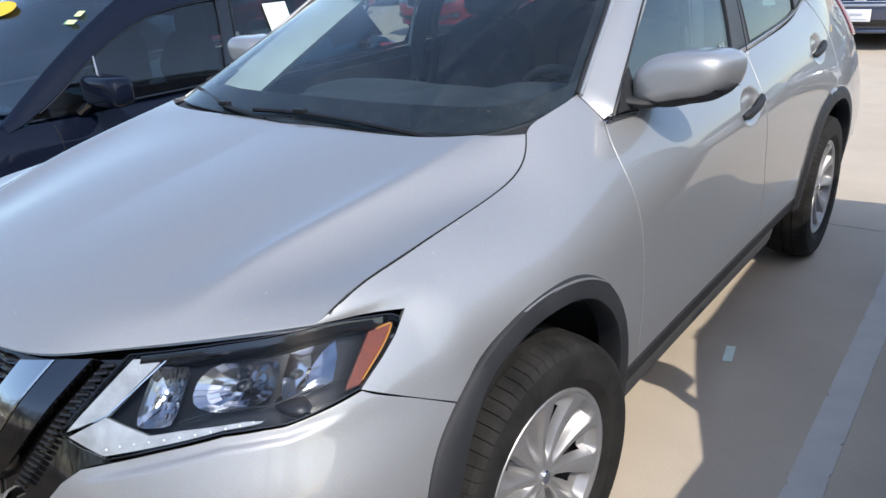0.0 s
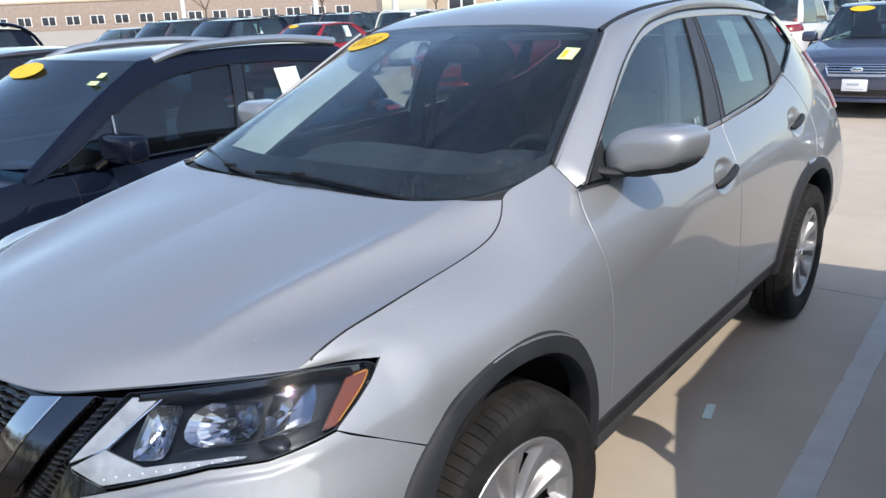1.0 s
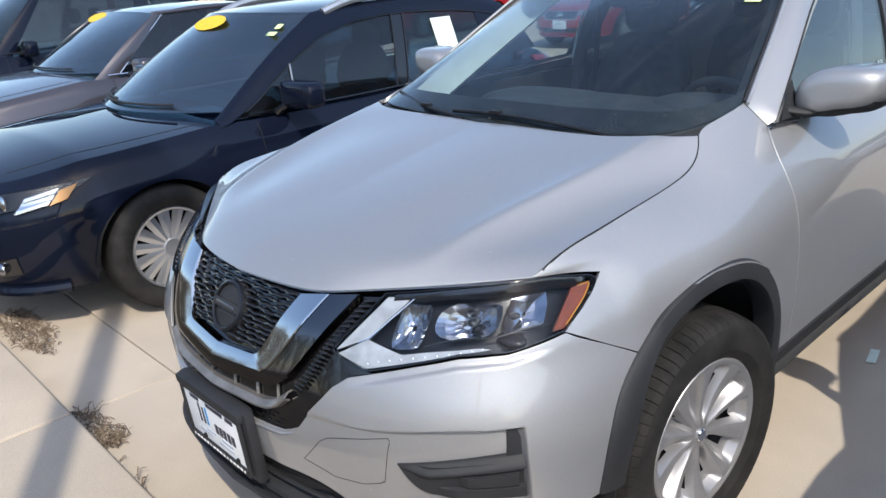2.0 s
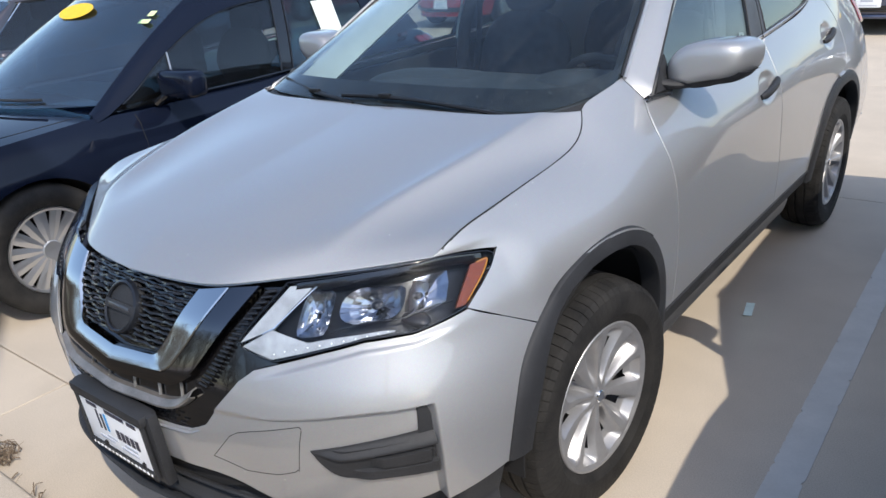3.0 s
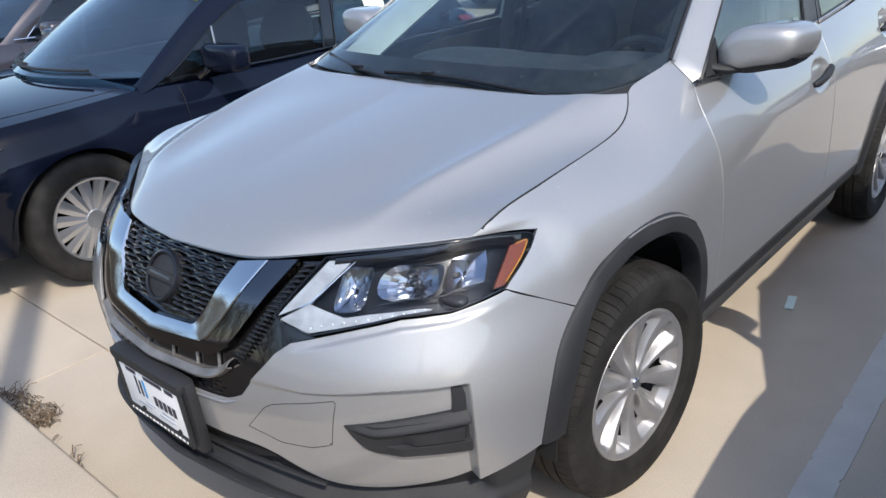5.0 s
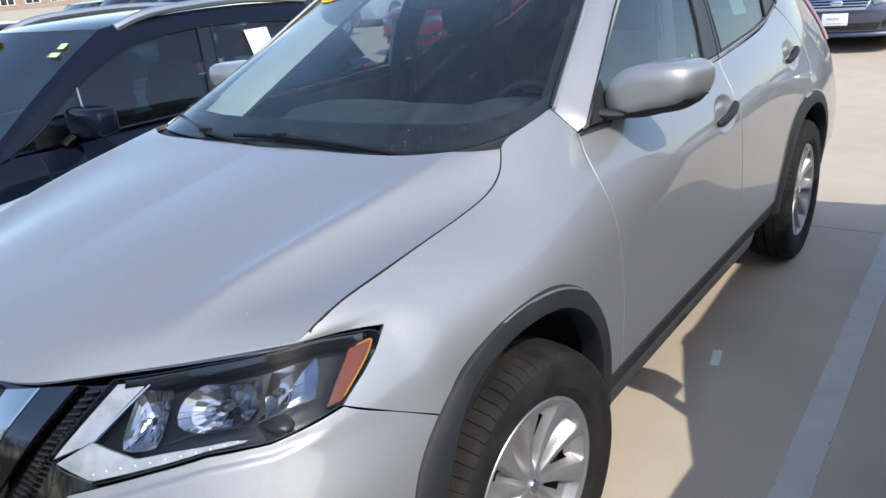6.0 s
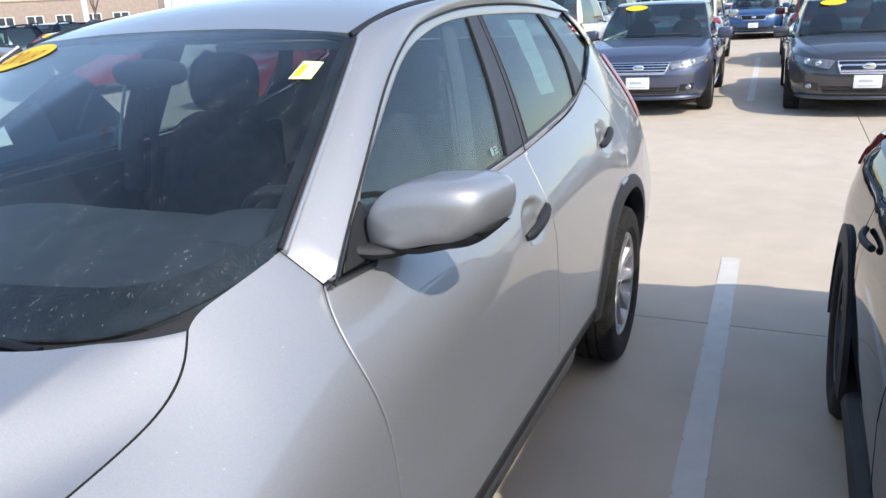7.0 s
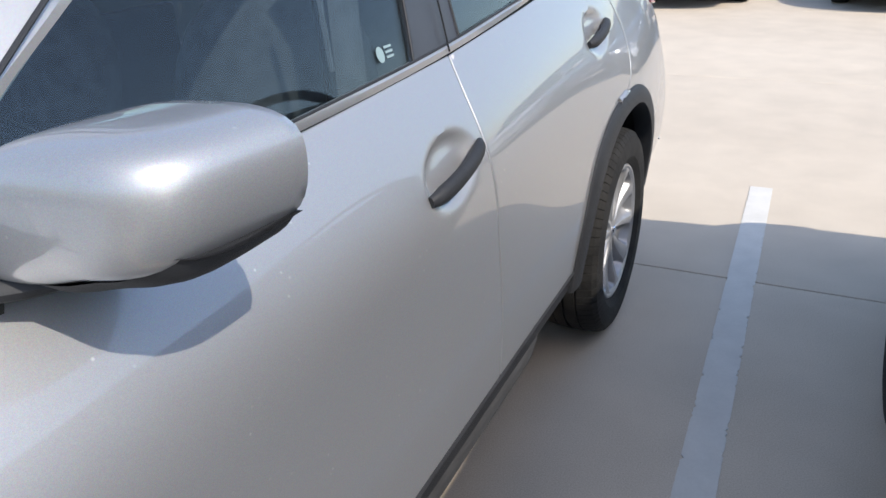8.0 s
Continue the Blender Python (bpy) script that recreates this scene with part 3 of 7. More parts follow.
for sd in (1, -1):
    lowc = crv(BUMP_LOW, 400)
    cols_s = np.concatenate([np.linspace(0.10, 0.60, 105), np.linspace(0.603, 0.640, 12), np.linspace(0.642, 0.676, 22), np.linspace(0.680, 0.70, 6)])
    rise = np.linspace(0, 1, 66)
    part_a = []
    for s_ in cols_s:
        zb_, zt_ = np.interp(s_, lowc[:, 0], lowc[:, 1]), np.interp(s_, BT[:, 0], BT[:, 1])
        zl_ = min(float(lip_line(np.array(s_))) + 0.001, zb_ + 0.6 * (zt_ - zb_))
        zz_ = np.concatenate([zb_ + (zl_ - zb_) * (1 - (1 - rise) ** 1.6), zl_ + (zt_ - zl_) * rise[1:] ** 1.6])
        part_a.append(np.stack([np.full(131, s_), zz_], -1))
    part_a = np.stack(part_a)
    top_b = np.concatenate([crv([(0.70, np.interp(0.70, BT[:, 0], BT[:, 1])), (0.745, 0.847), (0.825, 0.858)], 30, False), crv(BUMP_SEAM, 40)[1:]])
    low_b = lowc[lowc[:, 0] > 0.70]
    low_b = crv(np.concatenate([[part_a[-1, 0]], low_b]), len(top_b), False)
    part_b = coons(low_b, top_b, part_a[-1], crv(BUMP_ARCH, 131))
    g2 = shrink(np.concatenate([part_a, part_b[1:]]), 0.0006)
    g = flift(g2, bumper_depth(g2[..., 0], g2[..., 1]))
    bump = sheet("bumper_cover", roll(g, 0.0015), 0.008, SILVER, suv, side=sd)
    # tow cover outline
    for pts in ([(0.410, 0.524), (0.4115, 0.518), (0.431, 0.644), (0.427, 0.650), (0.335, 0.626), (0.305, 0.616), (0.285, 0.600), (0.238, 0.530)], [(0.238, 0.530), (0.30, 0.497), (0.37, 0.502), (0.405, 0.516), (0.410, 0.524)]):
        c = crv(pts, 60, False)
        q = flift(c[:, None], bumper_depth(c[:, 0], c[:, 1])[:, None] + 0.0002)[:, 0]
        v, f = tube(q * (sd, 1, 1), 0.0009, 5)
        make("tow_cover_seam", v, f, PLASTIC, bump)
    # lamp blank: black L-shaped insert with a ledge, a rib and a lower block
    g2 = coons(crv([(0.452, 0.552), (0.485, 0.503), (0.54, 0.497), (0.660, 0.494)], 70), crv([(0.441, 0.584), (0.53, 0.600), (0.615, 0.616), (0.660, 0.620)], 70), crv([(0.452, 0.552), (0.441, 0.584)], 50), crv([(0.660, 0.494), (0.660, 0.620)], 50))
    u, w_ = g2[..., 0], np.linspace(0, 1, 50)[None] + 0 * g2[..., 0]
    ledge = 0.020 * ramp(0.995, 0.72, w_) - 0.016 * ramp(0.70, 0.66, w_)
    rib = 0.014 * ramp(0.535, 0.565, u) * ramp(0.60, 0.57, w_) * ramp(0.28, 0.31, w_) * ramp(0.652, 0.648, u)
    foot = 0.012 * ramp(0.50, 0.54, u) * ramp(0.27, 0.24, w_)
    fade = ramp(0.441, 0.50, u)
    g = flift(g2, recess_floor(u, g2[..., 1]) + 0.003 + (ledge + rib + foot) * fade)
    blank = sheet("lamp_blank", g, 0.02, PLASTIC, bump, "black plastic lamp blank", side=sd, sharp=30)
    g2 = coons(crv([(0.629, 0.606), (0.660, 0.610)], 12), crv([(0.634, 0.684), (0.648, 0.683), (0.655, 0.676)], 12), crv([(0.629, 0.606), (0.632, 0.64), (0.634, 0.684)], 20), crv([(0.660, 0.610), (0.661, 0.64), (0.655, 0.676)], 20))
    sheet("lamp_blank_upright", flift(g2, recess_floor(g2[..., 0], g2[..., 1]) + 0.005), 0.02, PLASTIC, blank, side=sd)
    # black intake and valance under the painted skin
    low = crv(BUMP_LOW, 60)
    g2 = coons(crv([(0.0, 0.30), (0.3, 0.27), (0.6, 0.245), (0.80, 0.245)], 60), low + (0, 0.004), crv([(0.0, 0.30), (0.10, 0.480)], 24), crv([(0.80, 0.245), (0.822, 0.452)], 24))
    w_ = np.linspace(0, 1, 24)[None] + 0 * g2[..., 0]
    g = flift(g2, -0.058 + 0.058 * ramp(0.52, 0.36, w_) + 0.040 * ramp(0.66, 0.72, g2[..., 0]) * ramp(0.36, 0.52, w_))
    sheet("lower_valance", g, 0.012, PLASTIC, suv, side=sd, sharp=30)
    c = crv([(0.0, 0.335), (0.25, 0.345), (0.40, 0.325), (0.6, 0.30)], 30)
    v, f = tube(flift(c[:, None], 0.014)[:, 0] * (sd, 1, 1), 0.014, 8, 0.7)
    make("chin_spoiler", v, f, PLASTIC, suv)
    c = crv([(0.0, 0.405), (0.2, 0.410), (0.30, 0.402), (0.38, 0.378)], 30)
    v, f = tube(flift(c[:, None], -0.020)[:, 0] * (sd, 1, 1), 0.007, 8, 0.7)
    make("intake_bar", v, f, PLASTIC, suv)

# intake slot behind the painted lower edge and the grille's surround
g, _ = fpatch([[(-0.30, 0.44), (0, 0.36), (0.30, 0.44)], [(-0.12, 0.60), (0.12, 0.60)], [(-0.30, 0.44), (-0.12, 0.60)], [(0.30, 0.44), (0.12, 0.60)]], 30, 8, -0.03)
sheet("lower_intake", g, 0.01, DARK, suv)
SURR_LOW = [(-0.41, 0.786), (-0.36, 0.770), (-0.325, 0.742), (-0.275, 0.675), (-0.24, 0.622), (-0.20, 0.600), (-0.1, 0.592), (0, 0.590), (0.1, 0.592), (0.20, 0.600), (0.24, 0.622), (0.275, 0.675), (0.325, 0.742), (0.36, 0.770), (0.41, 0.786)]
g, _ = fpatch([SURR_LOW, [(-0.388, 0.932), (-0.19, 0.918), (0, 0.912), (0.19, 0.918), (0.388, 0.932)], [(-0.41, 0.786), (-0.328, 0.818), (-0.388, 0.932)], [(0.41, 0.786), (0.328, 0.818), (0.388, 0.932)]], 81, 30, -0.010)
grille = sheet("grille_surround", g, 0.010, GLOSSBLACK, suv, "gloss black V-shaped grille surround")

# dark chrome V band with a ridge along it
V_OUT = [(-0.345, 0.925), (-0.232, 0.739), (-0.218, 0.720), (-0.195, 0.703), (0, 0.681), (0.195, 0.703), (0.218, 0.720), (0.232, 0.739), (0.345, 0.925)]
V_IN = [(-0.19, 0.905), (-0.134, 0.770), (-0.124, 0.757), (0, 0.745), (0.124, 0.757), (0.134, 0.770), (0.19, 0.905)]
vo, vi = crv(V_OUT, 121, False), crv(V_IN, 121, False)
for k in range(2):
    vo[1:-1] = (vo[:-2] + 2 * vo[1:-1] + vo[2:]) / 4
    vi[1:-1] = (vi[:-2] + 2 * vi[1:-1] + vi[2:]) / 4
cols = [(0.0, -0.006), (0.04, 0.016), (0.30, 0.022), (0.52, 0.024), (0.545, 0.0225)]
g = np.stack([flift((vi + (vo - vi) * w)[:, None], h)[:, 0] for w, h in cols], 1)
band_ = sheet("chrome_band", g, 0.006, mat("polished_chrome", (0.55, 0.56, 0.58), 0.07, 1.0), grille, "polished chrome V band", sharp=25)
cols = [(0.548, 0.0195), (0.56, 0.0215), (0.80, 0.021), (0.97, 0.018), (1.0, -0.008)]
g = np.stack([flift((vi + (vo - vi) * w)[:, None], h)[:, 0] for w, h in cols], 1)
sheet("dark_band", g, 0.006, mat("dark_chrome", (0.13, 0.13, 0.14), 0.08, 1.0), band_, "dark chrome outer band", sharp=25)

# mesh: wavy bars in front of a dark backing
for i in range(12):
    z = 0.770 + i * 0.0121
    half = np.interp(z, (0.745, 0.757, 0.770, 0.905), (0.03, 0.122, 0.134, 0.188))
    s = np.linspace(-half, half, 90)
    wave = 0.0013 * np.sin(s * 2 * np.pi / 0.062 + 2.4 * i) + 0.0007 * np.sin(s * 230 + i * 1.7)
    out = 0.004 + 0.0030 * np.sin(s * 2 * np.pi / 0.055 + 1.9 * i)
    q = flift(np.stack([s, z + wave], -1)[:, None], out[:, None])[:, 0]
    v, f = tube(q, 0.0056 + 0.0010 * np.cos(s * 2 * np.pi / 0.031 + i), 6, 0.78)
    make("grille_bar", v, f, GRILLEBLACK, grille)
# round badge: a dished disc, a ring and a plain cross bar
eb = flift(np.array([[[0.0, 0.832]]]), 0.007)[0, 0]
turn = Matrix.Translation(eb) @ pose(0, 0, 0, -27)
def placed(vf, m):
    v = np.array([tuple(m @ Vector(p)) for p in vf[0]])
    return v, vf[1]
badge = make("badge_disc", *placed(lathe([(0.0, -0.005), (0.05, -0.004), (0.066, -0.001), (0.069, 0.003), (0.069, 0.02)], 48, "y"), turn), PLASTIC, grille, "round black badge")
make("badge_ring", *placed(lathe([(0.059, -0.003), (0.058, -0.009), (0.062, -0.012), (0.068, -0.009), (0.070, 0.002), (0.059, -0.003)], 64, "y"), turn), LAMPGREY, badge)
make("badge_bar", *placed(block((0, -0.008, 0), (0.132, 0.008, 0.024), 0.003), turn), PLASTIC, badge)
make("badge_letters_bar", *placed(block((0, -0.0128, 0), (0.094, 0.002, 0.010), 0.0008), turn), CHARCOAL, badge)
# flat lower lip with short struts, and a studded step over the plate
lip = crv([(-0.225, 0.692), (-0.19, 0.662), (-0.10, 0.648), (0, 0.644), (0.10, 0.648), (0.19, 0.662), (0.225, 0.692)], 60)
g = np.stack([flift((lip + (0, dz))[:, None], h)[:, 0] for dz, h in ((0.014, -0.012), (0.010, 0.004), (-0.004, 0.016), (-0.009, 0.014), (-0.012, -0.006))], 1)
sheet("lower_lip", g, 0.004, LIPGREY, grille, "dusty grey lower lip", sharp=30)
for s in (-0.10, -0.03, 0.06, 0.135, 0.195):
    zz = np.interp(abs(s), (0, 0.1, 0.19, 0.225), (0.652, 0.656, 0.672, 0.70))
    v, f = tube(flift(np.array([[(s, zz)], [(s - 0.004 * np.sign(s), zz + 0.036)]]), -0.004)[:, 0], 0.004, 6)
    make("lip_strut", v, f, LIPGREY, grille)
rows = []
for i in range(15):
    for j in range(3):
        s, z = -0.18 + i * 0.0257 + (j % 2) * 0.012, 0.605 + j * 0.012
        q = flift(np.array([[[s, z + 0.004 * abs(s) / 0.18]]]), -0.008)[0, 0]
        rows.append(blob(q, (0.020, 0.004, 0.005), 8, 3.0))
make("studded_step", *join(rows), GRILLEBLACK, grille, "studded black plastic step")
# ribbed vents between the chrome band and the lamps
for sd in (1, -1):
    for i in range(21):
        w = i / 20
        a = np.array((0.351, 0.918)) * (1 - w) + np.array((0.240, 0.722)) * w
        b = np.array((0.374, 0.922)) * (1 - w) + np.array((0.259, 0.716)) * w
        q = flift(np.stack([a, b])[:, None], 0.0)[:, 0] * (sd, 1, 1)
        v, f = tube(np.linspace(q[0], q[1], 3), 0.0042, 6)
        make("vent_rib", v, f, GRILLEBLACK, grille)

# ---- headlamps ----
HL_LOW = [(0.320, 0.820), (0.345, 0.806), (0.405, 0.790), (0.49, 0.814), (0.57, 0.835), (0.635, 0.840), (0.675, 0.841), (0.745, 0.851), (0.825, 0.862)]
HL_OUT = [(0.825, 0.862), (0.868, 0.895), (0.894, 0.920), (0.9045, 0.9345), (0.906, 0.943)]
HL_TOP = [(0.392, 0.936), (0.46, 0.945), (0.54, 0.957), (0.63, 0.966), (0.715, 0.970), (0.82, 0.963), (0.880, 0.954), (0.899, 0.949), (0.906, 0.943)]
HL_IN = [(0.320, 0.820), (0.355, 0.878), (0.392, 0.936)]
for sd in (1, -1):
    def hl(lift, n=60, m=24, pull=0.0):
        g2 = shrink(coons(crv(HL_LOW, n, False), crv(HL_TOP, n), crv(HL_IN, m), crv(HL_OUT, m)), 0.002 + pull)
        return flift(g2, lift)
    lamp = sheet("headlamp", hl(-0.052), 0.01, LAMPGREY, suv, "clear halogen headlamp with a dark bezel, white light guide and amber side reflector", side=sd)
    rng = random.Random(41)
    # side walls of the housing
    rim = []
    for e in (HL_LOW, HL_TOP, HL_IN, HL_OUT):
        c = crv(e, 40, False)
        rim.append(shell(np.stack([flift(c[:, None], -0.054)[:, 0], flift(c[:, None], 0.001)[:, 0]], 1), 0.002))
    v, f = join(rim)
    make("lamp_rim", v * (sd, 1, 1), f, GLOSSBLACK, lamp)
    # dark brow along the top edge
    brow = crv(HL_TOP, 50)
    g = np.stack([flift((brow - (0, dz))[:, None], h)[:, 0] for dz, h in ((0.002, -0.001), (0.011, -0.004), (0.017, -0.014), (0.020, -0.040))], 1)
    sheet("lamp_brow", g[2:-3], 0.003, GLOSSBLACK, lamp, side=sd)
    for low_, top_ in (([(0.326, 0.822), (0.391, 0.855)], [(0.398, 0.932), (0.448, 0.936)]), ([(0.332, 0.815), (0.397, 0.794), (0.49, 0.819), (0.57, 0.840), (0.63, 0.847)], [(0.390, 0.853), (0.465, 0.831), (0.51, 0.840), (0.605, 0.851), (0.635, 0.850)])):
        n_ = 8 if len(low_) == 2 else 40
        g2 = coons(crv(low_, n_, False), crv(top_, n_, False), crv([low_[0], top_[0]], 20), crv([low_[-1], top_[-1]], 20))
        g = flift(g2, -0.006)
        sheet("light_guide", g, 0.010, WHITELENS, lamp, "frosted white light guide", side=sd)
    q = flift(crv([(0.329, 0.820), (0.392, 0.856), (0.4555, 0.936)], 30, False)[8:, None], -0.006)[:, 0] * (sd, 1, 1)
    make("guide_edge", *tube(q, 0.0016, 6), CHROME, lamp)
    spots = [(0.402 + 0.215 * k / 10, 0.805 + 0.044 * (k / 10) ** 0.8) for k in range(11)]
    for a_, b_ in spots:
        q = flift(np.array([[(a_, b_)]]), -0.005)[0, 0]
        make("light_bead", *blob(q * (sd, 1, 1), (0.0045, 0.004, 0.004), 8, 2.0), PLATE, lamp)
    g, _ = fpatch([[(0.803, 0.867), (0.829, 0.8675)], [(0.852, 0.938), (0.897, 0.9395)], [(0.803, 0.867), (0.852, 0.938)], [(0.829, 0.8675), (0.866, 0.8985), (0.889, 0.9225), (0.897, 0.9395)]], 10, 16, -0.010)
    amber = sheet("side_reflector", g, 0.008, AMBER, lamp, "amber side reflector", side=sd)
    for e in ([(0.834, 0.873), (0.865, 0.900), (0.887, 0.9235), (0.895, 0.937)], [(0.866, 0.9385), (0.893, 0.9395)]):
        make("reflector_edge", *tube(flift(crv(e, 8)[:, None], -0.008)[:, 0] * (sd, 1, 1), 0.0018, 6), AMBEREDGE, amber)
    # reflectors: bowls of small mirror facets
    def bowl(cs, cz, hs, hz_, deep, power, flat_z, turns, rims):
        """A dished reflector on the nose's skin: an oval in (s, z), cut flat at flat_z, with facets across it."""
        aa, rr_ = np.linspace(0, 2 * np.pi, turns + 1), np.linspace(0.10, 1.0, rims)
        def at(a_, r_):
            c_, s_ = math.cos(a_), math.sin(a_)
            k_ = (abs(c_) ** power + abs(s_) ** power) ** (-1 / power)
            z_ = min(cz + hz_ * k_ * s_ * r_ + 0.10 * hs * k_ * c_ * r_, flat_z)
            return cs + hs * k_ * c_ * r_, z_, -0.012 - deep * (1 - r_ ** 2)
        vs, fs = [], []
        for i in range(turns):
            for j in range(rims - 1):
                q_ = [at(aa[i + di], rr_[j + dj]) for di, dj in ((0, 0), (1, 0), (1, 1), (0, 1))]
                jig = rng.uniform(-0.0016, 0.0016)
                o_ = len(vs)
                for n_, (u_, v_, h_) in enumerate(q_):
                    vs.append(flift(np.array([[[u_, v_]]]), h_ + jig * (1 if n_ in (0, 3) else -1))[0, 0])
                fs.append((o_, o_ + 1, o_ + 2, o_ + 3))
        return np.array(vs) * (sd, 1, 1), fs
    for args in ((0.466, 0.886, 0.030, 0.044, 0.026, 5.0, 0.926, 22, 8), (0.580, 0.903, 0.070, 0.036, 0.034, 2.6, 0.932, 24, 5), (0.722, 0.914, 0.064, 0.036, 0.026, 6.0, 0.944, 8, 3)):
        make("faceted_reflector", *bowl(*args), REFLECT, lamp, smooth=False)
    for a_, b_, r_ in ((0.580, 0.903, 0.024), (0.692, 0.912, 0.018)):
        q = flift(np.array([[[a_, b_]]]), -0.030)[0, 0]
        make("bulb_shield", *blob(q * (sd, 1, 1), (r_, r_ * 1.3, r_ * 0.8), 14, 2.2), LAMPGREY, lamp)
    # dark lower shelf with a domed turn lamp
    q = flift(np.array([[[0.690, 0.868]]]), -0.030)[0, 0]
    make("turn_lamp", *blob(q * (sd, 1, 1), (0.075, 0.05, 0.028), 16, 2.2), LAMPGREY, lamp)
    q = flift(crv([(0.500, 0.850), (0.560, 0.868), (0.640, 0.872), (0.70, 0.882), (0.80, 0.884)], 24)[:, None], -0.016)[:, 0] * (sd, 1, 1)
    make("reflector_edge", *tube(q, 0.0022, 6), LAMPGREY, lamp)
    sheet("lens", hl(0.002), 0.003, LENS, lamp, "clear plastic lens", side=sd)

# ---- bonnet ----
H_LINES = [
    [(0, -0.884, 0.925), (0, -0.83, 0.962), (0, -0.70, 1.010), (0, -0.45, 1.066), (0, -0.2, 1.110), (0, 0.045, 1.152)],
    [(0.26, -0.846, 0.925), (0.263, -0.79, 0.964), (0.268, -0.66, 1.014), (0.268, -0.42, 1.071), (0.262, -0.18, 1.115), (0.25, 0.05, 1.155)],
    [(0.40, -0.770, 0.935), (0.42, -0.71, 0.975), (0.44, -0.58, 1.0195), (0.48, -0.36, 1.0705), (0.51, -0.15, 1.110), (0.53, 0.075, 1.157)],
    [(0.47, -0.722, 0.942), (0.49, -0.66, 0.982), (0.515, -0.53, 1.0345), (0.56, -0.32, 1.0840), (0.595, -0.10, 1.1225), (0.610, 0.120, 1.160)],
    [(0.60, -0.632, 0.957), (0.61, -0.58, 0.986), (0.628, -0.46, 1.017), (0.655, -0.25, 1.051), (0.672, -0.03, 1.084), (0.655, 0.165, 1.154)],
    [(x, y, z) for y, x, z in SEAM[1:]]]
cols = np.stack([crv(r, 60) for r in H_LINES])
w = np.linspace(0, 1, 49)
kn = (0, 0.32, 0.57, 0.66, 0.84, 1.0)
inner, outer = w[w <= 0.645], w[w > 0.645]
half = np.stack([np.concatenate([spl(kn[:4], cols[:4, j], inner), spl(kn[3:], cols[3:, j], outer)]) for j in range(60)], 1)
half[1:-1] = (half[:-2] + 2 * half[1:-1] + half[2:]) / 4
full = np.concatenate([half[:0:-1] * (-1, 1, 1), half])
hood = sheet("hood", roll(shrink(full, 0.0016), 0.0014, ends_of=((0, 0), (1, 1))), 0.014, SILVER, suv)
for sd in (1, -1):
    # dark tube added in the hood's shut line, in place of the gap's shade
    v, f = tube((crv(SEAM[:, (1, 0, 2)], 50)[3:] - (0, 0, 0.0030)) * (sd, 1, 1), 0.0030, 6)
    make("hood_gap_seal", v, f, DARK, suv)

# ---- fenders, doors, quarter ----
ARCH_F = [(-0.335, 0.751), (-0.283, 0.796), (-0.169, 0.846), (-0.047, 0.870), (0.095, 0.861), (0.235, 0.788), (0.330, 0.660), (0.372, 0.535), (0.385, 0.452)]
SEAM_A = [(0.468, 0.452), (0.472, 0.62), (0.466, 0.80), (0.448, 0.95), (0.443, 1.05), (0.462, 1.105), (0.486, 1.137)]
SEAM_B = [(1.600, 0.452), (1.598, 0.60), (1.588, 0.80), (1.585, 0.98), (1.600, 1.09), (1.630, 1.163)]
SEAM_C = [(2.145, 0.452), (2.185, 0.59), (2.27, 0.715), (2.40, 0.80), (2.56, 0.845), (2.77, 0.91), (2.79, 1.00), (2.755, 1.09), (2.69, 1.18), (2.60, 1.272)]
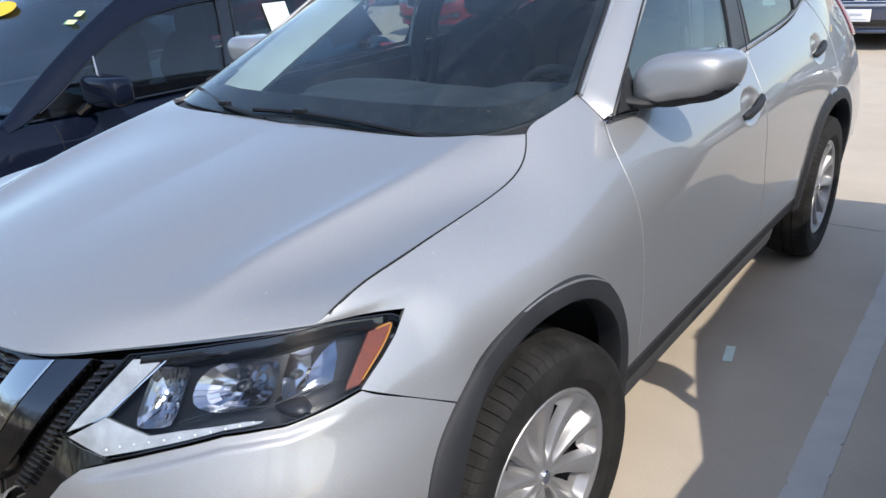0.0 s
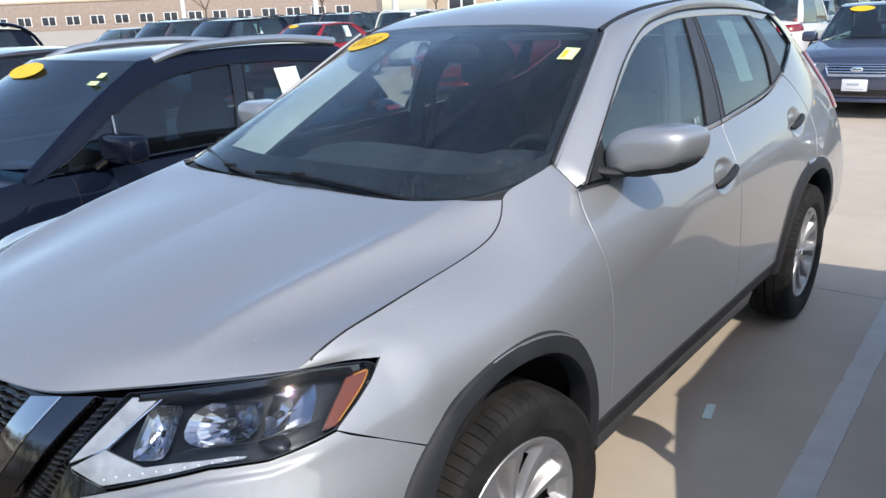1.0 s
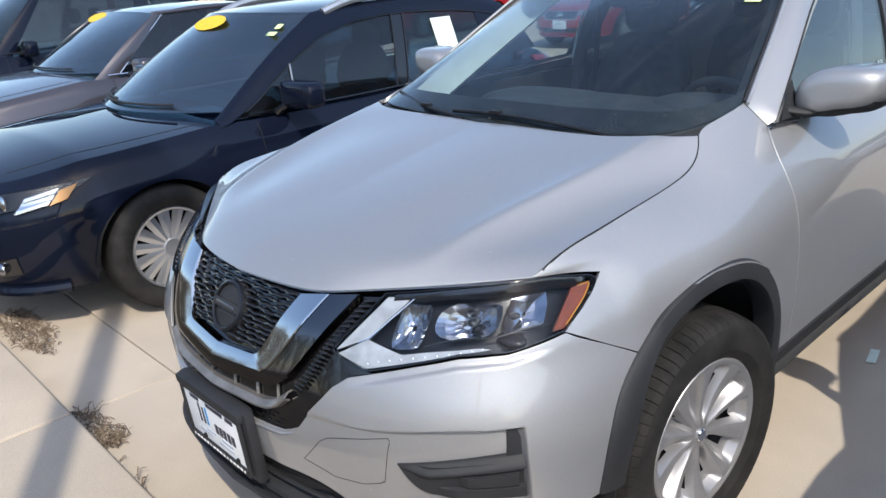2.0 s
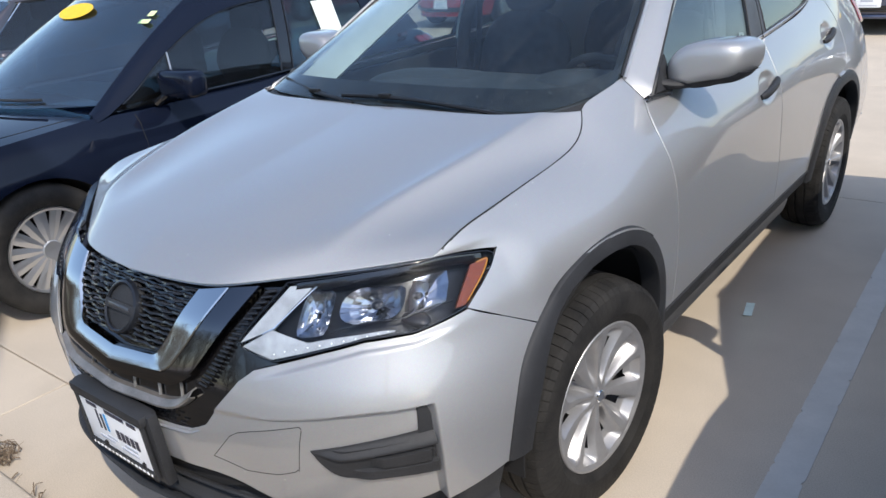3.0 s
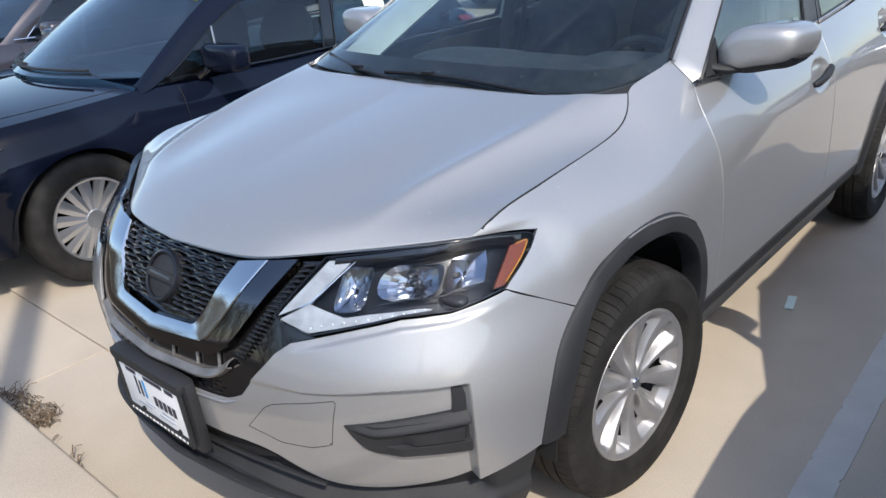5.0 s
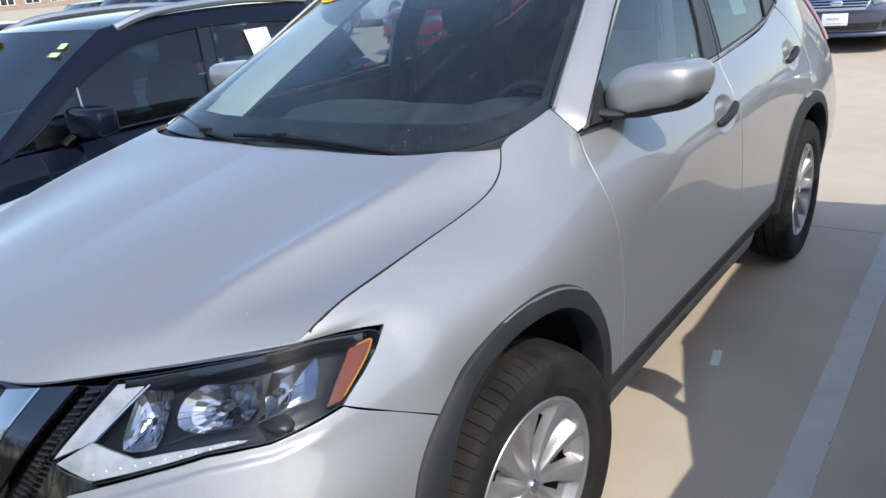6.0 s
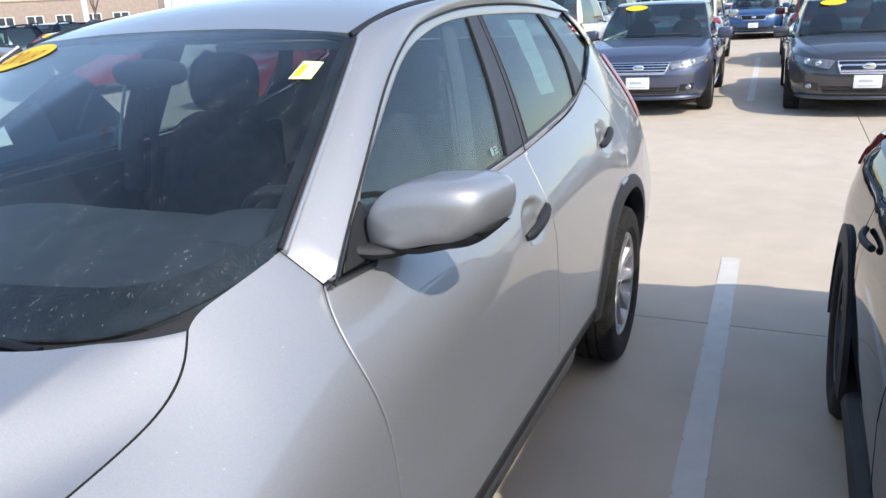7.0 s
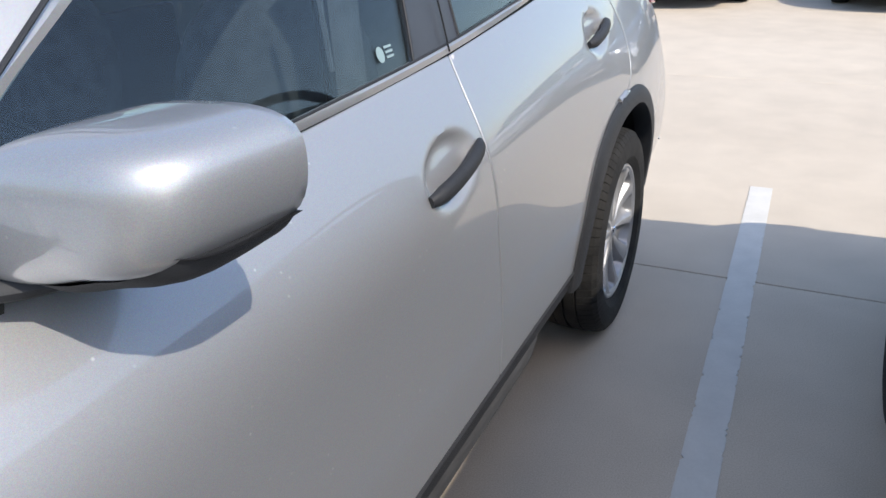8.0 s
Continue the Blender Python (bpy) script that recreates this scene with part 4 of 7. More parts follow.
for sd in (1, -1):
    n, m = 80, 44
    tip = (-0.378, 0.952)
    topyz = np.concatenate([[(-0.352, 1.025)], SEAM[4:, (0, 2)], [(0.30, 1.176), (0.455, 1.205)]])
    left = [(-0.335, 0.753), (-0.434, 0.8065), (-0.530, 0.8600), (-0.462, 0.896), (-0.405, 0.930), tip, (-0.352, 1.025)]
    right = np.concatenate([crv([(0.425, 0.452), (0.468, 0.452)], 3), crv(SEAM_A, 40)[1:], crv([(0.486, 1.137), (0.455, 1.205)], 8)[1:]])
    bottom = np.concatenate([crv(ARCH_F, n - 4), crv([(0.385, 0.452), (0.425, 0.452)], 5)[1:]])
    g2 = shrink(coons(bottom, crv(topyz, n), crv(left, m, False), crv(right, m, False)), 0.0014)
    ear = coons(crv([(-0.540, 0.9745), (-0.46, 0.967), tip], 24), crv(np.concatenate([SEAM[1:4, (0, 2)]]) - (0, 0.002), 24), crv([(-0.540, 0.9745), (-0.544, 0.9755)], 8), crv([(tip[0] + 0.003, tip[1]), (-0.349, 1.0235)], 8))
    v, f = join([shell(roll(skin(g2[..., 0], g2[..., 1]), ends_of=((0, 1), (0, 0))), 0.012), shell(skin(ear[..., 0], ear[..., 1]), 0.012)])
    fender = make("fender", v * (sd, 1, 1), f, SILVER, suv)
    def dished(p, y0, z0):
        a, b = p[..., 1] - y0, p[..., 2] - z0
        c, s_ = math.cos(0.14), math.sin(0.14)
        rr_ = ((a * c + b * s_) / 0.118) ** 2 + ((b * c - a * s_) / 0.060) ** 2
        p[..., 0] -= 0.020 * (1 - ramp(0.25, 1.0, rr_))
        return p
    # front door
    belt_f = [(0.486, 1.137), (0.9, 1.145), (1.30, 1.154), (1.630, 1.164)]
    g2 = shrink(coons(crv([(0.468, 0.452), (1.600, 0.452)], 150), crv(belt_f, 150), crv(SEAM_A, 90), crv(SEAM_B, 90)), 0.002)
    fdoor = sheet("front_door", roll(dished(side(g2[..., 0], g2[..., 1], BELT), 1.436, 1.002), 0.0028), 0.012, SILVER, suv, side=sd)
    belt_r = [(1.630, 1.164), (2.0, 1.188), (2.38, 1.226), (2.60, 1.276)]
    g2 = shrink(coons(crv([(1.600, 0.452), (2.145, 0.452)], 110), crv(belt_r, 110), crv(SEAM_B, 90), crv(SEAM_C, 90)), 0.002)
    rdoor = sheet("rear_door", roll(dished(side(g2[..., 0], g2[..., 1], BELT), 2.49, 1.064), 0.0028), 0.012, SILVER, suv, side=sd)
    # rear quarter: from the door cut round to the tail
    arch_r = [(2.56, 0.842), (2.702, 0.848), (2.85, 0.832), (2.98, 0.765), (3.06, 0.66), (3.10, 0.53), (3.11, 0.452)]
    tail = [(3.50, 0.452), (3.53, 0.62), (3.53, 0.80), (3.50, 0.98), (3.42, 1.15), (3.30, 1.32), (3.15, 1.44)]
    bottom = np.concatenate([crv(arch_r, 34), crv([(3.11, 0.452), (3.50, 0.452)], 8)[1:]])
    lq = crv([(2.56, 0.845), (2.77, 0.91), (2.79, 1.00), (2.755, 1.09), (2.69, 1.18), (2.60, 1.276)], 30)
    tq = crv([(2.60, 1.276), (2.75, 1.338), (2.88, 1.398), (3.15, 1.440)], 41)
    g2 = shrink(coons(bottom, tq, lq, crv(tail, 30)), 0.002)
    quarter = sheet("rear_quarter", roll(side(g2[..., 0], g2[..., 1], BELT), 0.0025), 0.012, SILVER, suv, side=sd)
    # arch trims: black lips that stand proud of the skin
    arch_in = [(-0.432, 0.452), (-0.420, 0.53), (-0.375, 0.64), (-0.28, 0.745), (-0.15, 0.808), (-0.03, 0.826), (0.105, 0.806), (0.215, 0.735), (0.285, 0.632), (0.312, 0.52), (0.315, 0.40)]
    arch_out = [(-0.500, 0.452), (-0.472, 0.612), (-0.418, 0.700), (-0.330, 0.766), (-0.19, 0.838), (-0.047, 0.870), (0.105, 0.861), (0.235, 0.788), (0.330, 0.660), (0.372, 0.535), (0.388, 0.40)]
    rin = [(a + 2.706 + 0.02 * (a > 0), b - 0.012) for a, b in arch_in]
    rout = [(2.146, 0.40), (2.185, 0.585), (2.27, 0.712), (2.40, 0.797), (2.56, 0.842), (2.702, 0.848), (2.85, 0.832), (2.98, 0.765), (3.06, 0.66), (3.10, 0.53), (3.11, 0.40)]
    rin = [(2.225, 0.40), (2.255, 0.555), (2.33, 0.665), (2.44, 0.740), (2.57, 0.785), (2.70, 0.795), (2.83, 0.778), (2.93, 0.715), (3.00, 0.62), (3.035, 0.50), (3.04, 0.40)]
    for ai, ao, tp in ((arch_in, arch_out, FEND_TOP), (rin, rout, BELT)):
        a, b = crv(ai, 60), crv(ao, 60)
        rowsg = []
        for w_, lift in ((1.07, -0.006), (1.07, 0.004), (0.98, 0.010), (0.5, 0.014), (0.06, 0.012), (0.0, 0.004), (0.0, -0.05)):
            p = a + (b - a) * w_
            q = skin(p[:, 0], p[:, 1]) if tp is FEND_TOP else side(p[:, 0], np.maximum(p[:, 1], 0.40), tp)
            q[:, 0] += lift
            rowsg.append(q)
        v, f = shell(np.stack(rowsg, 1), 0.004, np.array((0, 0, 0.4)))
        make("wheel_arch_trim", v * (sd, 1, 1), f, PLASTIC, suv, "black wheel arch trim")
    # sill: black cladding under the doors and a grey rocker panel tucked in below it
    yy = np.linspace(0.395, 2.150, 40)
    sx = side(yy, np.full(40, 0.452), BELT)[:, 0]
    prof = ((0.470, -0.006), (0.468, 0.002), (0.463, 0.0055), (0.458, 0.004), (0.452, -0.003), (0.404, -0.012), (0.395, -0.017), (0.393, -0.05))
    g = np.stack([np.stack([sx + dx, yy, np.full(40, z)], -1) for z, dx in prof], 1)
    clad_ = sheet("sill_cladding", g, 0.010, PLASTIC, suv, "black sill cladding", side=sd, sharp=25)
    yy = np.concatenate([np.linspace(0.42, 1.78, 30), np.linspace(1.80, 1.90, 8)])
    sx = side(yy, np.full(38, 0.452), BELT)[:, 0]
    lift_ = 0.048 * ramp(1.80, 1.90, yy) ** 2
    prof = ((0.398, -0.019), (0.388, -0.0155), (0.358, -0.0155), (0.347, -0.019), (0.342, -0.028), (0.338, -0.09))
    g = np.stack([np.stack([sx + dx, yy, np.maximum(z, 0.338 + lift_) if z < 0.39 else np.full(38, z)], -1) for z, dx in prof], 1)
    sheet("rocker_panel", g, 0.008, ROCKER, clad_, "dusty grey rocker panel", side=sd, sharp=25)
    # mud flap behind the front wheel and the liners
    v, f = block((0.83 * sd, 0.375, 0.30), (0.10, 0.018, 0.24), 0.006)
    make("mud_flap", v, f, PLASTIC, suv)
    for yc in (-0.02, 2.67):
        ang = np.linspace(-0.05, np.pi + 0.05, 40)
        g = np.stack([np.stack([np.full(40, x), yc + 0.425 * np.cos(ang), 0.385 + 0.425 * np.sin(ang)], -1) for x in (0.885, 0.80, 0.60, 0.50)], 1)
        sheet("wheel_liner", g, 0.006, DARK, suv, side=sd, toward=np.array((0.0, yc, 3.0)))
        v, f = block((0.50 * sd, yc, 0.5), (0.02, 0.9, 0.7), 0.004)
        make("inner_wing", v, f, DARK, suv)


# ---- greenhouse ----
def gh(y, z, lift=0.0):
    """The plane of the side windows, slightly bowed."""
    y, z = np.broadcast_arrays(np.asarray(y, float), np.asarray(z, float))
    return np.stack([0.775 - 0.44 * (z - 1.15) + 0.012 * np.sin(np.clip((z - 1.15) / 0.42, 0, 1) * np.pi) + lift, y, z], -1)


DLO = [(0.486, 1.137), (0.560, 1.190), (0.634, 1.240), (0.80, 1.345), (0.968, 1.441), (1.12, 1.508), (1.262, 1.554), (1.40, 1.576), (1.526, 1.589), (1.869, 1.601), (2.346, 1.588), (2.746, 1.552)]
GLASS_F = [(0.640, 1.190), (0.673, 1.232), (0.818, 1.330), (1.019, 1.436), (1.199, 1.508), (1.30, 1.532), (1.401, 1.549), (1.655, 1.567)]
WS_SIDE = np.array([(0.700, 0.455, 1.205), (0.665, 0.60, 1.292), (0.632, 0.74, 1.375), (0.595, 0.885, 1.462), (0.560, 1.02, 1.540), (0.556, 1.16, 1.580), (0.556, 1.40, 1.612), (0.557, 1.75, 1.635), (0.557, 2.2, 1.635), (0.552, 2.7, 1.600), (0.540, 3.05, 1.535)])
ws_low = [(0, 0.066, 1.150), (0.25, 0.071, 1.153), (0.48, 0.100, 1.157), (0.60, 0.155, 1.158), (0.665, 0.26, 1.170), (0.695, 0.36, 1.187), (0.700, 0.455, 1.205)]
ws_top = [(0, 1.045, 1.572), (0.25, 1.045, 1.569), (0.42, 1.04, 1.562), (0.515, 1.035, 1.553), (0.560, 1.02, 1.540)]
n = 33
lo, hi = crv(ws_low, n), crv(ws_top, n)
sd_edge = crv(WS_SIDE[:5], 21)
mid_edge = crv([(0, 0.066, 1.150), (0, 0.53, 1.392), (0, 1.045, 1.572)], 21)
g = coons(lo, hi, mid_edge, sd_edge)
bowl = np.sin(np.linspace(0, 1, n) * np.pi * 0.5 + np.pi / 2)[:, None] * np.sin(np.linspace(0, 1, 21) * np.pi)[None]
g[..., 2] += 0.010 * bowl
WS = np.concatenate([g[:0:-1] * (-1, 1, 1), g])
wind = sheet("windscreen", WS, 0.004, SCREEN, suv, "dusty tinted windscreen glass")


def on_ws(u, v, lift=0.004):
    """A place on the windscreen: u -1..1 across, v 0..1 up."""
    a, b = (u + 1) / 2 * (WS.shape[0] - 1), v * (WS.shape[1] - 1)
    i, j = int(min(a, WS.shape[0] - 2)), int(min(b, WS.shape[1] - 2))
    p, q = a - i, b - j
    c = WS[i, j] * (1 - p) * (1 - q) + WS[i + 1, j] * p * (1 - q) + WS[i, j + 1] * (1 - p) * q + WS[i + 1, j + 1] * p * q
    nn = np.cross(WS[i + 1, j] - WS[i, j], WS[i, j + 1] - WS[i, j])
    nn /= np.linalg.norm(nn)
    return c + nn * (lift if nn[2] > 0 else -lift)


# black border band at the glass's foot, rubber edges
band = np.stack([[on_ws(u, v, -0.0055) for u in np.linspace(-0.99, 0.99, 61)] for v in np.linspace(0.0, 0.105, 6)], 1)
sheet("glass_border", band, 0.002, FRIT, wind, "black printed glass border")
for sd in (1, -1):
    band = np.stack([[on_ws(sd * u, v, -0.0055) for v in np.linspace(0.02, 0.99, 30)] for u in ((0.925, 0.995) if sd > 0 else (0.985, 0.996))], 1)
    sheet("glass_border", band, 0.002, DARK, wind, "black printed glass border")
    v, f = tube(WS_SIDE[:5] * (sd, 1, 1) + (0.002 * sd, 0, 0.002), 0.005, 6)
    make("screen_seal", v, f, PLASTIC, wind)
    v, f = tube(WS_SIDE[:5] * (sd, 1, 1) + (0.012 * sd, 0, 0.008 if sd < 0 else -0.002), 0.006, 8)
    make("pillar_lip", v, f, SILVER, suv)
band = np.stack([[on_ws(u, v, -0.0055) for u in np.linspace(-0.99, 0.99, 41)] for v in (0.965, 0.998)], 1)
sheet("glass_border", band, 0.002, DARK, wind, "black printed glass border")
# dust flecks and dried drips on the glass, thickest along its foot
rng = random.Random(77)
flecks = []
for i in range(520):
    low_ = i < 290
    u_, v_ = rng.uniform(-0.92, 0.97), (0.012 + 0.125 * rng.random() ** 1.3) if low_ else (0.10 + 0.8 * rng.random() ** 1.4)
    if not low_ and rng.random() > 0.35 + 0.6 * (u_ + 1) / 2:
        continue
    c, e = on_ws(u_, v_, 0.0036), on_ws(u_ + rng.uniform(-0.004, 0.004), min(0.99, v_ + 0.004), 0.0036)
    up_ = (e - c) / (np.linalg.norm(e - c) + 1e-9)
    a_ = np.array((1.0, 0.0, 0.0)) * rng.uniform(0.0003, 0.0006)
    l_ = up_ * (rng.uniform(0.001, 0.005) if low_ and rng.random() < 0.5 else rng.uniform(0.0004, 0.0010))
    n_ = np.cross(a_, l_)
    n_ = n_ / (np.linalg.norm(n_) + 1e-12) * 0.0004
    flecks.append((np.array([c - a_ - l_, c + a_ * 0.6 - l_, c + a_ + l_, c - a_ * 0.5 + l_, c + n_]), [(0, 1, 4), (1, 2, 4), (2, 3, 4), (3, 0, 4)]))
tagged(make("windscreen_dust", *join(flecks), DUSTFLECK, wind), "pale dust flecks and dried drips", kind="stuff")
# cowl panel between bonnet and glass
hr = crv([r[-1] for r in H_LINES] + [(0.700, 0.33, 1.172), (0.704, 0.45, 1.200)], 40)
gl = crv(ws_low, 40)
c0 = hr + (0, -0.02, -0.030)
g = np.stack([c0, (c0 + gl) / 2 + (0, 0.0, -0.006), gl + (0, 0.01, -0.012)], 1)
g = np.concatenate([g[:0:-1] * (-1, 1, 1), g])
sheet("cowl_panel", g, 0.006, PLASTIC, suv, "black ribbed cowl panel")
# wipers
for path, bare in (([(0.52, 0.092, 1.146), (0.42, 0.078, 1.158), (0.30, 0.076, 1.167), (0.16, 0.082, 1.172), (0.0, 0.085, 1.172), (-0.15, 0.072, 1.170)], 17), ([(-0.09, 0.060, 1.148), (-0.16, 0.062, 1.160), (-0.27, 0.080, 1.168), (-0.40, 0.128, 1.174), (-0.555, 0.185, 1.188)], 10)):
    base = crv(path, 26)
    wiper = make("wiper", *tube(base[:bare + 4], np.linspace(0.009, 0.006, bare + 4), 8, 0.8), WIPER, suv, "black windscreen wiper")
    make("wiper_blade", *tube(base[bare - 6:] + (0, 0.004, 0.0), 0.0058, 6, 1.2), WIPER, wiper)
    make("blade_clip", *block(base[bare + 1] + (0, 0, 0.006), (0.045, 0.018, 0.014), 0.004), WIPER, wiper)
# roof, side ditches, cant rails
R_EDGE = [(0.530, 1.045, 1.553), (0.530, 1.2, 1.590), (0.530, 1.45, 1.622), (0.530, 1.9, 1.642), (0.528, 2.5, 1.628), (0.515, 3.05, 1.555)]
R_MID = [(0, 1.050, 1.574), (0, 1.2, 1.617), (0, 1.45, 1.657), (0, 1.9, 1.683), (0, 2.5, 1.672), (0, 3.08, 1.600)]
R_Q = [(0.30, 1.049, 1.569), (0.30, 1.2, 1.609), (0.30, 1.45, 1.648), (0.30, 1.9, 1.673), (0.30, 2.5, 1.661), (0.295, 3.07, 1.590)]
c3 = np.stack([crv(r, 40) for r in (R_MID, R_Q, R_EDGE)])
half = np.stack([spl((0, 0.57, 1.0), c3[:, j], np.linspace(0, 1, 16)) for j in range(40)], 1)
roof = sheet("roof", np.concatenate([half[:0:-1] * (-1, 1, 1), half]), 0.012, SILVER, suv)
for sd in (1, -1):
    a = crv(R_EDGE, 50) + (0.001, 0, 0.002)
    b = crv(WS_SIDE[4:], 50) - (0.002, 0, -0.001)
    b[0] = (0.553, 1.028, 1.548)
    g = np.stack([a, (a + b) / 2 + (0, 0, 0.004), b], 1)
    sheet("roof_ditch_strip", g, 0.008, PLASTIC, suv, "black roof channel strip", side=sd)
    inner = crv(WS_SIDE, 90)
    outer2 = crv(DLO, 90, True)
    outer = gh(outer2[:, 0], outer2[:, 1], 0.006)
    outer[0] = (0.764, 0.486, 1.137)
    foot = skin(*crv([(0.455, 1.205), (0.486, 1.137)], 11).T)
    nx = []
    for w_ in np.linspace(0, 1, 11):
        p = inner * (1 - w_) + outer * w_
        out = np.stack([np.full(90, 0.75), np.full(90, -0.15), np.full(90, 0.6)], -1)
        q = p + out * (0.024 * math.sin(math.pi * w_)) * np.interp(np.arange(90), (0, 6, 20, 40, 89), (0.02, 0.14, 0.55, 0.85, 0.6))[:, None]
        k_ = foot[int(round(w_ * 10))] + (0.0, 0.0006, 0.0002) - q[0]
        nx.append(q + k_ * (ramp(22, 0, np.arange(90))[:, None]))
    rail = sheet("pillar_and_cant_rail", np.stack(nx, 1), 0.012, SILVER, suv, side=sd)
    # rear pillar behind the quarter glass
    dl = crv([(2.746, 1.552), (2.83, 1.48), (2.88, 1.40)], 12)
    g = coons(crv([gh(2.88, 1.40, 0.004), (0.600, 3.15, 1.442)], 14), crv([gh(2.746, 1.552, 0.004), (0.54, 3.05, 1.535)], 14), gh(*dl[::-1].T, 0.004), np.array(crv([(0.600, 3.15, 1.442), (0.575, 3.10, 1.49), (0.54, 3.05, 1.535)], 12)))
    sheet("rear_pillar", g, 0.012, SILVER, suv, side=sd)
    # window surrounds: dark trim line, painted frame, black pillar, panes
    v, f = tube(gh(outer2[:, 0], outer2[:, 1], 0.008) * (sd, 1, 1), 0.0032, 6)
    make("window_trim", v, f, PLASTIC, suv)
    fo = crv([(0.600, 1.205)] + DLO[2:10] + [(2.346, 1.586), (2.70, 1.556)], 80)
    fi = crv(GLASS_F + [(1.77, 1.569), (2.1, 1.566), (2.377, 1.556), (2.60, 1.530)], 80)
    g = np.stack([gh(*(fo - (0, 0.004)).T, 0.002), gh(*((fo + fi) / 2).T, 0.003), gh(*fi.T, -0.004)], 1)
    sheet("window_frame", g, 0.010, SILVER, suv, side=sd)
    bt = crv([(0.600, 1.146), (1.30, 1.158), (1.630, 1.168), (2.0, 1.191), (2.38, 1.229), (2.59, 1.278)], 60)
    bp = np.stack([line(BELT, bt[:, 0])[:, 0] + 0.001, bt[:, 0], line(BELT, bt[:, 0])[:, 1]], -1)
    top_b = gh(bt[:, 0], bt[:, 1] + 0.010, 0.0)
    g = np.stack([bp, (bp + top_b) / 2 + (0.004, 0, 0.004), top_b + (0.004, 0, 0), top_b - (0.012, 0, 0)], 1)
    sheet("belt_moulding", g, 0.006, SILVER, suv, side=sd)
    v, f = tube((top_b + (0.001, 0, 0.002)) * (sd, 1, 1), 0.0022, 6)
    make("belt_seal", v, f, PLASTIC, suv)
    # panes
    right = [(1.498, 1.172), (1.575, 1.36), (1.655, 1.566)]
    g2 = coons(crv([(0.635, 1.152), (1.498, 1.172)], 30), crv(GLASS_F, 30), crv([(0.635, 1.152), (0.640, 1.190)], 14), crv(right, 14))
    sheet("front_door_window", gh(g2[..., 0], g2[..., 1], -0.006), 0.004, SIDEGLASS, fdoor, "lightly tinted side glass", side=sd)
    g2 = coons(crv([(1.70, 1.176), (2.0, 1.198), (2.383, 1.236)], 24), crv([(1.775, 1.568), (2.1, 1.566), (2.37, 1.556)], 24), crv([(1.70, 1.180), (1.775, 1.568)], 14), crv([(2.383, 1.236), (2.437, 1.40), (2.37, 1.556)], 14))
    sheet("rear_door_window", gh(g2[..., 0], g2[..., 1], -0.006), 0.004, PRIVACY, rdoor, "dark tinted side glass", side=sd)
    g2 = coons(crv([(1.498, 1.165), (1.70, 1.172)], 8), crv([(1.655, 1.566), (1.775, 1.568)], 8), crv(right, 14), crv([(1.70, 1.172), (1.775, 1.568)], 14))
    sheet("pillar_cover", gh(g2[..., 0], g2[..., 1], -0.001), 0.010, PILLAR, suv, "charcoal door pillar cover", side=sd)
    v, f = tube(gh(*crv([(1.628, 1.168), (1.672, 1.34), (1.722, 1.568)], 14).T, 0.0085) * (sd, 1, 1), 0.0018, 6)
    make("door_gap", v, f, DARK, suv)
    for e in (right, [(1.70, 1.172), (1.775, 1.568)], [(2.383, 1.236), (2.437, 1.40), (2.375, 1.556)]):
        v, f = tube(gh(*crv(e, 20).T, 0.0) * (sd, 1, 1), 0.0028, 6)
        make("pane_edge_seal", v, f, PLASTIC, suv)
    g2 = coons(crv([(2.585, 1.285), (2.625, 1.295)], 8), crv([(2.455, 1.553), (2.70, 1.545)], 8), crv([(2.585, 1.285), (2.535, 1.41), (2.455, 1.553)], 14), crv([(2.625, 1.295), (2.85, 1.405), (2.70, 1.545)], 14, False))
    sheet("quarter_window", gh(g2[..., 0], g2[..., 1], -0.005), 0.004, PRIVACY, suv, "dark tinted quarter glass", side=sd)
    v, f = tube(gh(*crv([(2.59, 1.284), (2.73, 1.340), (2.862, 1.402), (2.80, 1.48), (2.70, 1.553)], 24, False).T, 0.003) * (sd, 1, 1), 0.007, 6)
    make("quarter_trim", v, f, GLOSSBLACK, suv)
    g2 = coons(crv([(2.383, 1.232), (2.585, 1.280)], 6), crv([(2.37, 1.556), (2.455, 1.553)], 6), crv([(2.383, 1.232), (2.437, 1.40), (2.37, 1.556)], 14), crv([(2.585, 1.280), (2.535, 1.41), (2.455, 1.553)], 14))
    sheet("pillar_cover", gh(g2[..., 0], g2[..., 1], -0.002), 0.010, PILLAR, suv, "charcoal door pillar cover", side=sd)
    # sail panel at the mirror
    v, f = prism([(0.505, 1.140), (0.665, 1.150), (0.665, 1.245), (0.60, 1.205)], 0.012, 0)
    v = v + np.stack([gh(v[:, 1], v[:, 2])[:, 0] - 0.004, 0 * v[:, 0], 0 * v[:, 0]], -1)
    make("sail_panel", v * (sd, 1, 1), f, PLASTIC, fdoor, "black mirror sail panel")

    # gloss black corner trim under the sail and along the pillar's foot
    yy = np.linspace(0.480, 0.645, 16)
    k_ = np.linspace(0, 1, 16)
    low = side(yy, 1.127 - 0.008 * k_, BELT) + (0.004, 0, 0)
    up = gh(yy, 1.148 - 0.003 * k_, 0.012)
    g = np.stack([low, low * 0.66 + up * 0.34 + (0.003, 0, 0.001), low * 0.33 + up * 0.67 + (0.003, 0, 0.001), up, up - (0.012, 0, 0)], 1)
    sheet("corner_trim", g, 0.004, GLOSSBLACK, fdoor, "gloss black corner trim", side=sd)
